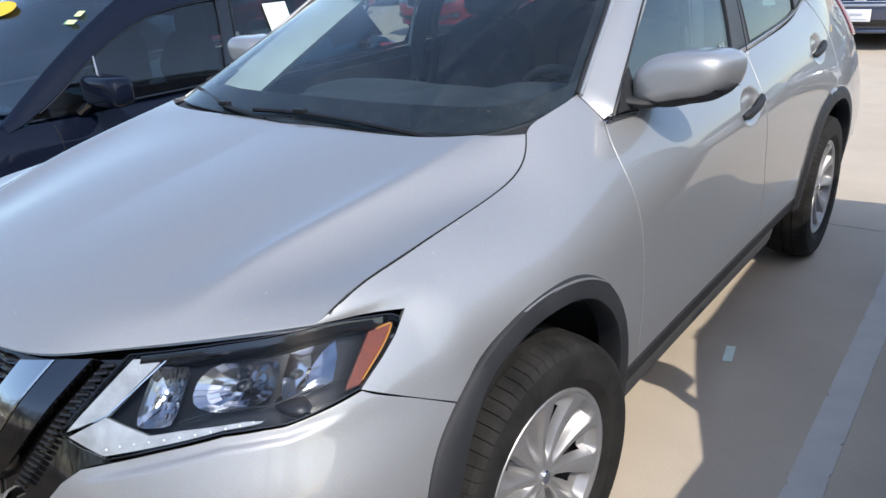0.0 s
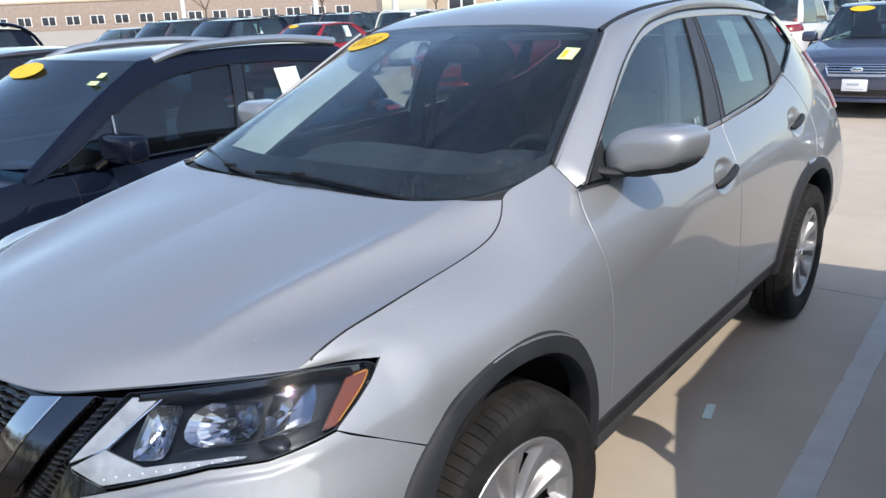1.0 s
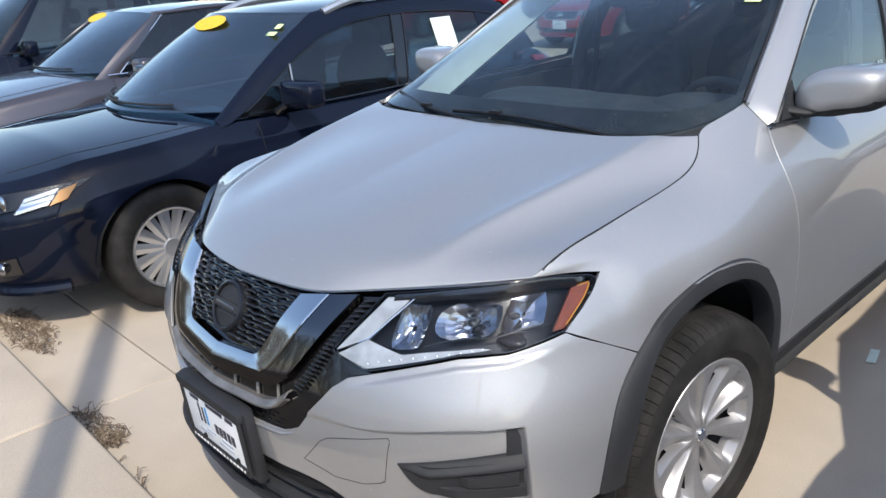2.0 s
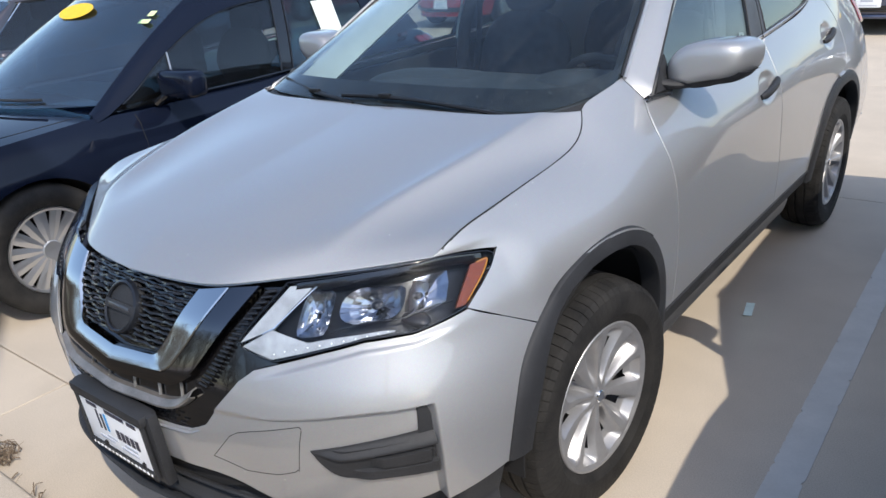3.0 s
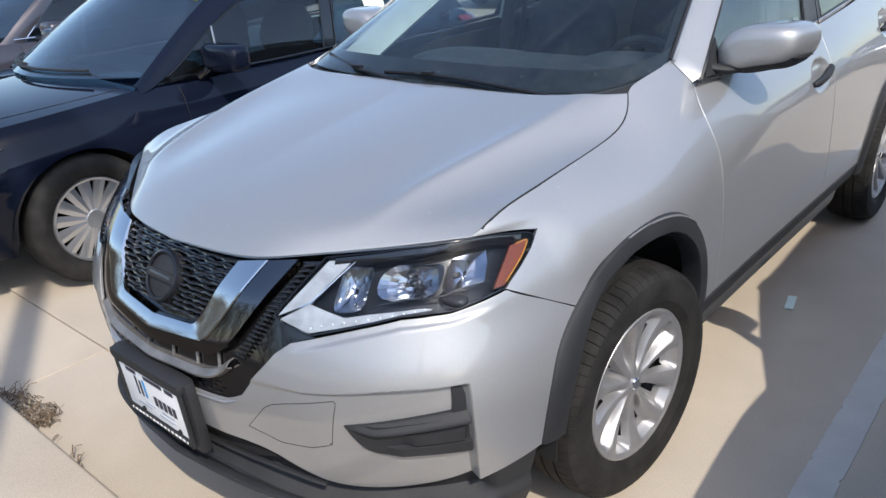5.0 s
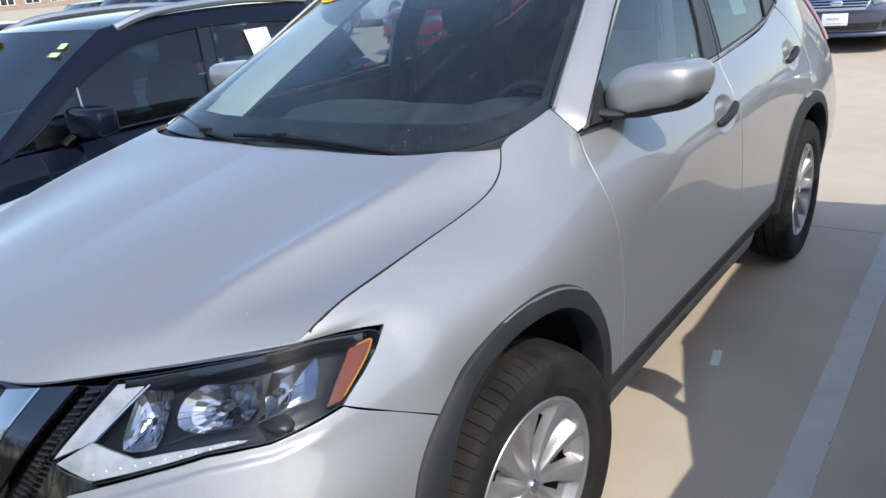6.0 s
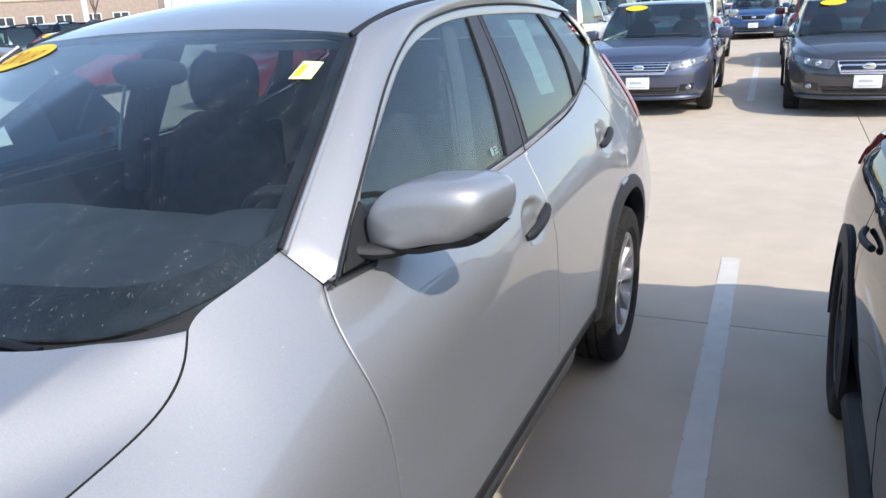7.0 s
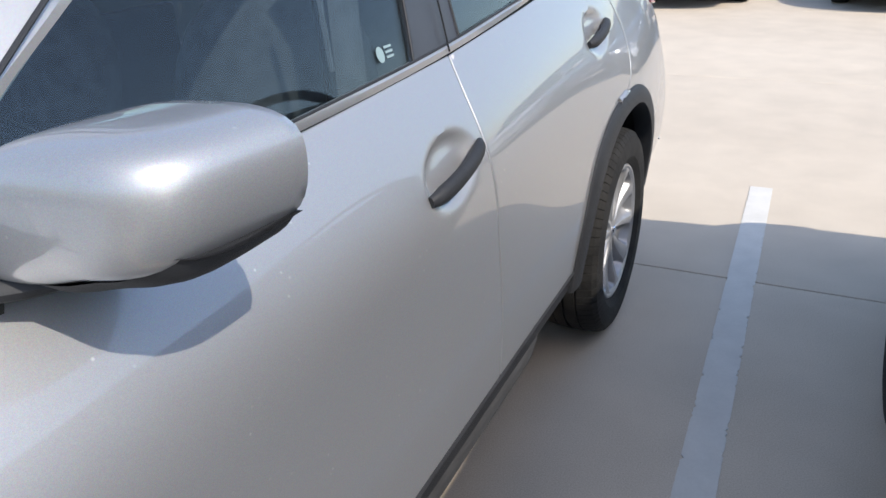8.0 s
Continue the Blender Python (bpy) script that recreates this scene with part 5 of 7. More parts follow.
    g = coons(crv([(0.490, 1.146), (0.528, 1.150)], 6), crv([(0.592, 1.218), (0.598, 1.210)], 6), crv([(0.490, 1.146), (0.592, 1.218)], 14), crv([(0.528, 1.150), (0.598, 1.210)], 14))
    bow = np.sin(np.linspace(0, math.pi, 6))[:, None] * np.ones((1, 14))
    bow = bow if g.shape[:2] == (6, 14) else bow.T
    sheet("corner_trim", gh(g[..., 0], g[..., 1], 0.0105 + 0.003 * bow), 0.006, GLOSSBLACK, fdoor, "gloss black corner trim", side=sd)

    # ---- door mirror ----
    MO = [(0.737, 1.152), (0.735, 1.190), (0.752, 1.232), (0.800, 1.272), (0.86, 1.288), (0.94, 1.292), (1.01, 1.286), (1.040, 1.268), (1.046, 1.235), (1.036, 1.192), (1.005, 1.162), (0.92, 1.142), (0.84, 1.126), (0.775, 1.124), (0.745, 1.130)]
    MO = [(0.776 + (a - 0.735) * 0.80, 1.146 + (b - 1.124) * 0.850) for a, b in MO]
    o = crv(MO + MO[:1], 57)[:-1]
    cen = np.array((0.900, 1.218))
    rings = []
    for d in 1 - (1 - np.linspace(0, 1, 22)) ** 1.8:
        k = (1 - d ** 6.5) ** (1 / 3.6)
        c = cen + np.array((-0.02, 0.004)) * d
        p = c + (o - cen) * k
        rings.append(np.stack([p[:, 0], np.full(56, 0.790 - 0.165 * d) + 0.10 * (p[:, 0] - 0.88) * (1 - d * 0.2), p[:, 1]], -1))
    back = rings[0].copy()
    rings = [np.stack([cen[0] + (o[:, 0] - cen[0]) * 0.86, rings[0][:, 1] - 0.01, cen[1] + (o[:, 1] - cen[1]) * 0.86], -1), np.stack([cen[0] + (o[:, 0] - cen[0]) * 0.93, rings[0][:, 1] + 0.006, cen[1] + (o[:, 1] - cen[1]) * 0.93], -1)] + rings
    g = np.stack(rings, 1)
    nn_, mm_ = g.shape[:2]
    v, f = g.reshape(-1, 3), quads(nn_, mm_, 0, True)
    mirror = make("door_mirror", v * (sd, 1, 1), f, SILVER, suv, "silver door mirror on a black foot", sharp=60)
    # black lower shell
    o2 = np.array([(x, z) for x, z in o])
    low = np.stack([cen[0] + (o2[:, 0] - cen[0]) * np.where(o2[:, 0] > cen[0], 0.90, 0.97), np.where(o2[:, 1] < 1.20, o2[:, 1] - 0.014, 1.19)], -1)
    rg = []
    for d in np.linspace(0, 0.93, 8):
        k = (1 - d ** 4.6) ** (1 / 3.0)
        p = cen + (low - cen) * k * (1, 1)
        rg.append(np.stack([p[:, 0], np.full(56, 0.792 - 0.155 * d) + 0.10 * (p[:, 0] - 0.88), p[:, 1]], -1))
    g = np.stack(rg, 1)
    make("mirror_lower_shell", g.reshape(-1, 3) * (sd, 1, 1), quads(56, 8, 0, True), PLASTIC, mirror, "black lower mirror shell", sharp=60)
    v, f = tube(crv([(0.745, 0.60, 1.168), (0.79, 0.630, 1.156), (0.86, 0.705, 1.158), (0.92, 0.745, 1.175)], 14), np.linspace(0.028, 0.018, 14), 12, 0.60)
    make("mirror_foot", v * (sd, 1, 1), f, PLASTIC, mirror, "black mirror foot")
    v, f = prism([(cen[0] + (a - cen[0]) * 0.87, cen[1] + (b - cen[1]) * 0.87) for a, b in o[::2]], 0.003, 1)
    v = v + np.stack([0 * v[:, 0], 0.781 + 0.10 * (v[:, 0] - 0.88), 0 * v[:, 0]], -1)
    make("mirror_glass", v * (sd, 1, 1), f, mat("mirror_face", (0.85, 0.86, 0.87), 0.01, 1.0), mirror, "mirror glass")

    # ---- door handles: a black grab bar over a dished cup ----
    for door, y0, y1, z0, z1 in ((fdoor, 1.324, 1.562, 0.983, 1.015), (rdoor, 2.385, 2.61, 1.046, 1.077)):
        c = crv([(y0, z0), ((y0 + y1) / 2, (z0 + z1) / 2), (y1, z1)], 16)
        q = side(c[:, 0], c[:, 1], BELT)
        bow = np.sin(np.linspace(0, 1, 16) * np.pi)
        q[:, 0] += 0.002 + 0.016 * bow ** 0.6
        v, f = tube(q * (sd, 1, 1), 0.008 + 0.0052 * np.minimum(1, 3 * bow), 12, 1.25)
        handle = make("door_handle", v, f, PLASTIC, door, "black plastic door handle")

# ---- tail: hatch, lamps, rear bumper ----
yy = [(3.15, 1.44, 0.575), (3.30, 1.32, 0.62), (3.42, 1.15, 0.68), (3.50, 0.98, 0.745), (3.53, 0.80, 0.825), (3.53, 0.62, 0.86), (3.50, 0.452, 0.855), (3.42, 0.30, 0.80)]
ed = crv(yy, 30)
g = []
for u in np.linspace(-1, 1, 25):
    a = abs(u)
    g.append(np.stack([ed[:, 2] * (np.sign(u) * a ** 0.9), ed[:, 0] + 0.13 * (1 - a ** 3.0), ed[:, 1]], -1))
hatch = sheet("tailgate_and_bumper", np.stack(g), 0.012, SILVER, suv)
g = np.stack([np.stack([np.linspace(-0.50, 0.50, 15), np.full(15, yv) - 0.06 * np.linspace(-1, 1, 15) ** 2, np.full(15, zv)], -1) for yv, zv in ((3.10, 1.575), (3.20, 1.50), (3.30, 1.43), (3.40, 1.35))], 1)
sheet("rear_window", g, 0.005, PRIVACY, suv, "dark tinted rear window")
for sd in (1, -1):
    q = [(3.25, 1.34), (3.31, 1.26), (3.37, 1.17), (3.42, 1.08), (3.44, 1.02)]
    p = [(3.30, 1.335), (3.38, 1.24), (3.43, 1.15), (3.47, 1.07), (3.48, 1.01)]
    a, b = crv(q, 16), crv(p, 16)
    ga, gb = side(a[:, 0], a[:, 1], BELT) + (0.006, 0, 0), side(b[:, 0], b[:, 1], BELT) + (0.006, 0.02, 0)
    gc = gb + (-0.10, 0.07, 0)
    sheet("tail_lamp", np.stack([ga, (ga + gb) / 2 + (0.010, 0, 0), gb + (0.004, 0, 0), gc], 1), 0.012, REDLENS, suv, "red tail lamp", side=sd)

# ---- wheels ----
TYRE = [(0.222, 0.062), (0.236, 0.092), (0.262, 0.108), (0.300, 0.112), (0.330, 0.106), (0.346, 0.094), (0.352, 0.078), (0.357, 0.050), (0.357, 0.046), (0.350, 0.045), (0.350, 0.040), (0.358, 0.039), (0.359, 0.006), (0.351, 0.005), (0.351, -0.005), (0.359, -0.006),
        (0.358, -0.039), (0.350, -0.040), (0.350, -0.045), (0.357, -0.046), (0.352, -0.078), (0.346, -0.094), (0.300, -0.112), (0.262, -0.108), (0.222, -0.062)]


def wheel_meshes(spokes=10):
    """Tyre, dark steel wheel and wheel cover, round the x axis with the outer face towards +x."""
    blocks = 74
    k = blocks * 4
    v, f = lathe(TYRE, k, "x")
    v = v.reshape(k, len(TYRE), 3)
    rad, off = np.array(TYRE).T
    for i in range(k):
        a = 2 * np.pi * (i // 4 + (0.0, 0.06, 0.12, 0.56)[i % 4]) / blocks
        r = rad.copy()
        if i % 4 == 1:
            r[[4, 5, 6, 7, 19, 20, 21]] -= 0.0045
        v[i] = np.stack([off, r * math.cos(a), r * math.sin(a)], -1)
    tyre = (v.reshape(-1, 3), f)
    steel = lathe([(0.0, 0.03), (0.10, 0.035), (0.13, 0.01), (0.19, 0.0), (0.215, 0.05), (0.222, 0.060)], 48, "x")
    # cover: one moulding, spokes raised between dished valleys that open to the wheel behind
    na, rr = spokes * 20, np.concatenate([np.linspace(0.010, 0.12, 9), np.linspace(0.126, 0.178, 9), np.linspace(0.184, 0.214, 6), (0.220, 0.226, 0.232, 0.236, 0.232)])
    ga = np.zeros((na, len(rr), 3))
    hole = np.zeros((na, len(rr)), bool)
    for i in range(na):
        a = 2 * np.pi * i / na
        ph = (i % 20) / 20
        d = abs(ph - 0.5) * 2
        odd = (i // 20) % 2
        for j, r in enumerate(rr):
            t = r / 0.214
            base = 0.074 + 0.016 * min(t, 1) ** 2 - 0.010 * math.sin(math.pi * min(t, 1))
            w1 = ph if odd else 1 - ph
            valley = float(ramp(0.20, 0.36, w1)) * float(ramp(0.90, 0.66, w1)) * float(ramp(0.16, 0.50, t)) * float(ramp(1.02, 0.93, t))
            crown = 0.004 * math.cos(math.pi * min(1.0, 2.4 * min(ph, 1 - ph)))
            ga[i, j] = (base - 0.030 * valley + crown * float(ramp(0.1, 0.4, t)) * float(ramp(1.0, 0.9, t)), r * math.cos(a), r * math.sin(a))
            if j >= len(rr) - 4:
                ga[i, j, 0] = (0.094, 0.094, 0.088, 0.078)[j - len(rr) + 4]
            hole[i, j] = 0.118 < r < 0.180 and 0.28 < w1 < (0.66 if odd else 0.60)
    fs = [q for q in quads(na, len(rr), 0, True) if not all(hole[w_ // len(rr), w_ % len(rr)] for w_ in q)]
    return tyre, steel, (ga.reshape(-1, 3), fs)


WM = wheel_meshes()
for yw, lean in ((0.0, -5), (2.706, 0)):
    for sd in (1, -1):
        m = Matrix.Translation((0.795 * sd, yw, 0.357)) @ pose(0, 0, 0, 0, 0, lean) @ (Matrix.Identity(4) if sd > 0 else Matrix.Rotation(math.pi, 4, "Z")) @ pose(0, 0, 0, 17 * (1 + yw))
        tyre = make("tyre", *placed(WM[0], m), RUBBER, suv, "dusty black all-season tyre", sharp=22)
        make("steel_wheel", *placed(WM[1], m), STEEL, tyre)
        make("wheel_cover", *placed(WM[2], m), COVER, tyre, "silver ten-spoke plastic wheel cover", sharp=28)
        make("cover_badge", *placed(lathe([(0.0, 0.080), (0.016, 0.0795), (0.019, 0.076), (0.019, 0.070)], 24, "x"), m), CHROME, tyre)

# ---- inside ----
make("dashboard", *join([blob((0, 0.72, 1.00), (1.36, 0.60, 0.24), 28, 3.2), blob((0.37, 0.83, 1.09), (0.42, 0.26, 0.12), 20, 2.5), blob((-0.3, 0.78, 1.06), (0.7, 0.34, 0.14), 20, 2.6), block((0, 0.95, 0.80), (0.34, 0.30, 0.5), 0.05)]), DASHTOP, suv, "dark grey dashboard")
ws_m = Matrix.Translation((0.37, 1.02, 1.02)) @ pose(0, 0, 0, -62)
ring = [(0.185 + 0.016 * math.cos(a), 0.016 * math.sin(a)) for a in np.linspace(0, 2 * np.pi, 11)]
steer = make("steering_wheel", *placed(lathe(ring, 40, "z"), ws_m), TRIMDARK, suv, "dark steering wheel")
make("steering_hub", *placed(blob((0, 0, -0.02), (0.34, 0.14, 0.07), 16, 2.6), ws_m), TRIMDARK, steer)
for sx in (0.37, -0.37):
    seat = make("front_seat", *join([blob((sx, 1.28, 0.66), (0.52, 0.58, 0.26), 20, 3.0), blob((sx, 1.57, 0.97), (0.50, 0.20, 0.64), 20, 3.0, (-14, 0, 0))]), CLOTH, suv, "charcoal cloth front seat")
    make("head_restraint", *blob((sx, 1.665, 1.375), (0.28, 0.13, 0.22), 16, 3.0, (-10, 0, 0)), CLOTH, seat)
    for dx in (0.05, -0.05):
        make("restraint_post", *tube([(sx + dx, 1.635, 1.19), (sx + dx, 1.655, 1.36)], 0.007, 8), CHROME, seat)
bench = make("rear_bench", *join([blob((0, 2.42, 0.68), (1.32, 0.55, 0.26), 20, 3.4), blob((0, 2.76, 0.98), (1.30, 0.2, 0.60), 20, 3.4, (-18, 0, 0))]), CLOTH, suv, "charcoal cloth rear bench")
for sx in (0.42, -0.42):
    make("head_restraint", *blob((sx, 2.86, 1.32), (0.26, 0.12, 0.16), 16, 3.0, (-10, 0, 0)), CLOTH, bench)
make("cabin_floor", *block((0, 1.7, 0.42), (1.5, 3.2, 0.06), 0.02), DARK, suv)
make("bulkhead", *block((0, 0.40, 0.72), (1.44, 0.04, 0.62), 0.01), DARK, suv)
make("engine_bay_block", *block((0, -0.25, 0.62), (0.96, 0.90, 0.52), 0.03), DARK, suv)
make("underbody", *block((0, 1.35, 0.27), (1.1, 4.3, 0.10), 0.03), DARK, suv)
g = half.copy()
g = np.concatenate([half[:0:-1] * (-1, 1, 1), half]) - (0, 0, 0.045)
sheet("headliner", g[:, 1:-1], 0.01, HEADLINER, suv)
for sd in (1, -1):
    a = WS_SIDE[:6] * (sd, 1, 1) - (0.012 * sd, 0, 0.012)
    a[0] += (0.012 * sd, -0.06, -0.036)
    wide_ = 0.095 if sd < 0 else 0.02
    g = np.stack([crv(a, 20), crv(a, 20) + (-wide_ * sd, 0.07, -0.035), crv(a, 20) + (-0.03 * sd if sd < 0 else 0.0, 0.13, -0.055)], 1)
    sheet("pillar_trim", g, 0.006, PILLARTRIM, suv, "pale grey pillar trim")
    v, f = block((0.722 * sd, 1.0, 0.85), (0.05, 1.0, 0.55), 0.02)
    make("door_card", v, f, TRIMDARK, suv)
    v, f = block((0.722 * sd, 2.0, 0.85), (0.05, 0.9, 0.55), 0.02)
    make("door_card", v, f, TRIMDARK, suv)
    v, f = tube(crv([(0.665 * sd, 1.45, 1.02), (0.645 * sd, 1.47, 1.22), (0.605 * sd, 1.52, 1.40), (0.56 * sd, 1.57, 1.53)], 14), 0.045, 10, 0.5)
    column = make("door_pillar_trim", v, f, CLOTH, suv, "grey door pillar trim")
    v, f = tube(crv([(0.655 * sd, 1.402, 1.17), (0.635 * sd, 1.415, 1.28), (0.612 * sd, 1.435, 1.39)], 8), 0.006, 6)
    # sun and shade put into the colour: far edge pale, near edge dark
    make("trim_edge", v, f, PILLARTRIM if sd < 0 else CLOTH, column)
    v, f = tube(crv([(0.565 * sd, 1.50, 1.42), (0.58 * sd, 1.50, 1.2), (0.62 * sd, 1.47, 0.9)], 8), 0.022, 8, 0.4)
    make("seat_belt", v, f, TRIMDARK, suv)
make("rear_view_mirror", *blob((0, 0.93, 1.475), (0.24, 0.05, 0.07), 16, 3.0), TRIMDARK, suv)
for sx in (0.33, -0.33):
    make("sun_visor", *block((sx, 1.12, 1.545), (0.40, 0.17, 0.02), 0.008, 0, 14), HEADLINER, suv)

# ---- the lot ----
v = np.array([(-420, -300, -0.014), (420, -300, -0.014), (420, 520, -0.014), (-420, 520, -0.014)], float)
tagged(make("ground", v, [(0, 1, 2, 3)], CONCRETE, smooth=False), "wide sunlit tan concrete parking lot", "ground", kind="structure")
YJ = (-1.09, -0.60, 3.20, 6.75, 10.35, 13.95, 17.55, 21.15, 24.75, 28.35, 31.95)
XJ = [-1.32 + 3.66 * k for k in range(-6, 5)]
pave = empty("pavement", "tan concrete slabs with dark narrow joints", "pavement", kind="structure")
SLABS = {}


def slab(dy):
    """A slab one bay wide, with worn, rounded edges."""
    if dy not in SLABS:
        v, f = block((0, 0, -0.05), (3.653, dy - 0.007, 0.1), 0.003, seg=1)
        ob = make("slab", v, f, CONCRETE, pave, smooth=False)
        SLABS[dy] = ob.data
        return ob
    ob = new("slab", SLABS[dy])
    ob.parent = pave
    return ob


for a, b in zip(YJ, YJ[1:]):
    for xa in XJ:
        slab(round(b - a, 3)).location = (xa + 1.83, (a + b) / 2, 0)
# raised kerb at the cars' noses
kerb = empty("kerb", "raised tan concrete kerb in lengths", "kerb", kind="structure")
first = None
for k in range(-8, 8):
    if first is None:
        v, f = block((0, 0, 0.05), (1.512, 0.36, 0.16), 0.014, seg=3)
        first = make("kerb_stone", v, f, WALKWAY, kerb)
        ob = first
    else:
        ob = new("kerb_stone", first.data)
        ob.parent = kerb
    ob.location = (-0.35 + 1.52 * k, -1.28, 0)
v, f = block((0, -8.23, 0.05), (90, 13.5, 0.12), 0.02)
tagged(make("verge", v, f, mat("dormant_turf", (0.085, 0.065, 0.040), 0.95, var=0.4, scale=1.5, bump=0.05, bscale=220)), "brown dormant grass verge", "verge", kind="structure")
v, f = block((0, -20.5, -0.02), (300, 11.0, 0.05), 0.0)
tagged(make("road", v, f, ASPHALT), "grey asphalt street", "road", kind="structure")


def stall_line(x0, y0, x1, y1, w=0.108):
    """A worn painted bar, chipped along its edges."""
    rnd = random.Random(int(1000 * (x0 + 3 * y0)))
    n = 420
    d = np.array((x1 - x0, y1 - y0)) / math.hypot(x1 - x0, y1 - y0)
    s = np.array((-d[1], d[0]))
    g = []
    for i in range(n):
        c = np.array((x0, y0)) + (np.array((x1, y1)) - np.array((x0, y0))) * i / (n - 1)
        a, b = w / 2 - rnd.random() ** 12 * 0.010, w / 2 - rnd.random() ** 12 * 0.010
        g.append([(*(c - s * a), 0.0035), (*(c - s * a * 0.3), 0.004), (*(c + s * b * 0.3), 0.004), (*(c + s * b), 0.0035)])
    v, f = shell(np.array(g), 0.003, np.array((0, 0, -5.0)))
    return tagged(make("stall_line", v, f, LINEPAINT), "worn white painted stall line on concrete", "stall line", "stall lines", "structure")


for k in range(-4, 4):
    y0 = -0.95 if k == 0 else 0.9
    stall_line(1.345 + 2.72 * k - 0.0166 * (y0 + 0.95), y0, 1.258 + 2.72 * k, 4.285)
for k in range(-6, 4):
    stall_line(0.995 + 2.74 * k, 11.9, 0.78 + 2.74 * k, 20.2)
for k in range(-8, 6):
    stall_line(0.60 + 2.74 * k, 27.6, 0.45 + 2.74 * k, 33.0)

# dry grass and leaf litter caught along the kerb
def litter(name, cx, cy, rx, ry, n, seed, z=0.0, label=""):
    rnd = random.Random(seed)
    parts = []
    for i in range(n):
        a, r = rnd.uniform(0, 2 * math.pi), math.sqrt(rnd.random())
        p = np.array((cx + rx * r * math.cos(a), cy + ry * r * math.sin(a), z + 0.003 + 0.012 * rnd.random()))
        h, ln = rnd.uniform(0, 2 * math.pi), rnd.uniform(0.012, 0.055)
        e = p + np.array((math.cos(h) * ln, math.sin(h) * ln, rnd.random() ** 2 * 0.035))
        m = (p + e) / 2 + np.array((0, 0, rnd.random() * 0.02))
        parts.append(tube(np.array([p, m, e]), rnd.uniform(0.0008, 0.0030), 4))
    v, f = join(parts)
    return tagged(make(name, v, f, STRAW), label or "tangle of dry straw and leaves on concrete", "dry grass", kind="stuff")


litter("dry_grass", -1.14, -1.02, 0.20, 0.055, 150, 3)
litter("dry_grass", -1.02, -1.00, 0.08, 0.06, 60, 4)
litter("dry_grass", -2.36, -0.92, 0.36, 0.10, 380, 5)
litter("dry_grass", -0.75, -1.06, 0.20, 0.015, 20, 6)


# small pale sheet laid down in place of light falling through a gap
g = np.stack([[(0.868 + 0.034 * u - 0.10 * (v_ - 0.5) * 0.24, 1.445 + 0.125 * (v_ - 0.5) + 0.012 * u, 0.004 + 0.010 * (v_ - 0.4) ** 2 + 0.004 * u * u) for v_ in np.linspace(0, 1, 8)] for u in np.linspace(-0.5, 0.5, 5) * 1.0])
tagged(make("paper_scrap", *shell(g, 0.0008, np.array((0.86, 1.44, -1.0))), PAPER), "small pale paper scrap on concrete", "litter")


def lamp_post(x, y, h, w, label):
    e = empty("light_pole", label, "light pole", "light poles", at=pose(x, y, 0))
    make("pole", *tube([(0, 0, 0.55), (0, 0, h)], np.array([w / 2, w / 2 * 0.8]), 12), POLEW, e)
    make("footing", *lathe([(0.0, 0.6), (0.24, 0.6), (0.26, 0.57), (0.26, 0.0)], 24, "z"), WALKWAY, e)
    for d in (1, -1):
        make("lamp_head", *block((0.55 * d, 0, h - 0.05), (0.6, 0.35, 0.12), 0.03), CHARCOAL, e)
        make("arm", *tube([(0, 0, h - 0.1), (0.3 * d, 0, h - 0.06)], 0.04, 8), POLEW, e)
    return e


lamp_post(3.08, -3.32, 7.5, 0.155, "tall white parking lot light pole")
for x, y in ((-31.5, 36.0), (-17.5, 37.0), (-43.0, 40.0), (-63.0, 42.0)):
    lamp_post(x, y, 9.5, 0.42, "tall white parking lot light pole")


def bare_tree(x, y, h, seed, label="leafless tree with fine bare branches"):
    """Trunk, limbs and twigs by repeated forking."""
    rnd = random.Random(seed)
    e = empty("bare_tree", label, "tree", "bare trees", at=pose(x, y, 0))
    trunk, twigs = [], []
    def grow(p, d, ln, r, depth):
        q = p + d * ln
        mid = (p + q) / 2 + Vector((rnd.uniform(-1, 1), rnd.uniform(-1, 1), 0)) * ln * 0.06
        (trunk if depth < 3 else twigs).append(tube(np.array([p, mid, q]), np.array([r, r * 0.85, r * 0.7]), 6 if depth < 3 else 4))
        if depth == 6:
            return
        for k in range(2 if depth else 3):
            a = Vector((rnd.gauss(0, 1), rnd.gauss(0, 1), rnd.gauss(0.35, 0.6))).normalized()
            grow(q, (d + a * rnd.uniform(0.45, 0.8)).normalized(), ln * rnd.uniform(0.62, 0.82), r * 0.62, depth + 1)
    grow(Vector((0, 0, 0)), Vector((0, 0, 1)), h * 0.30, h * 0.018, 0)
    make("trunk", *join(trunk), BARK, e)
    make("crown", *join(twigs), BARK, e, "bare twigs")
    return e


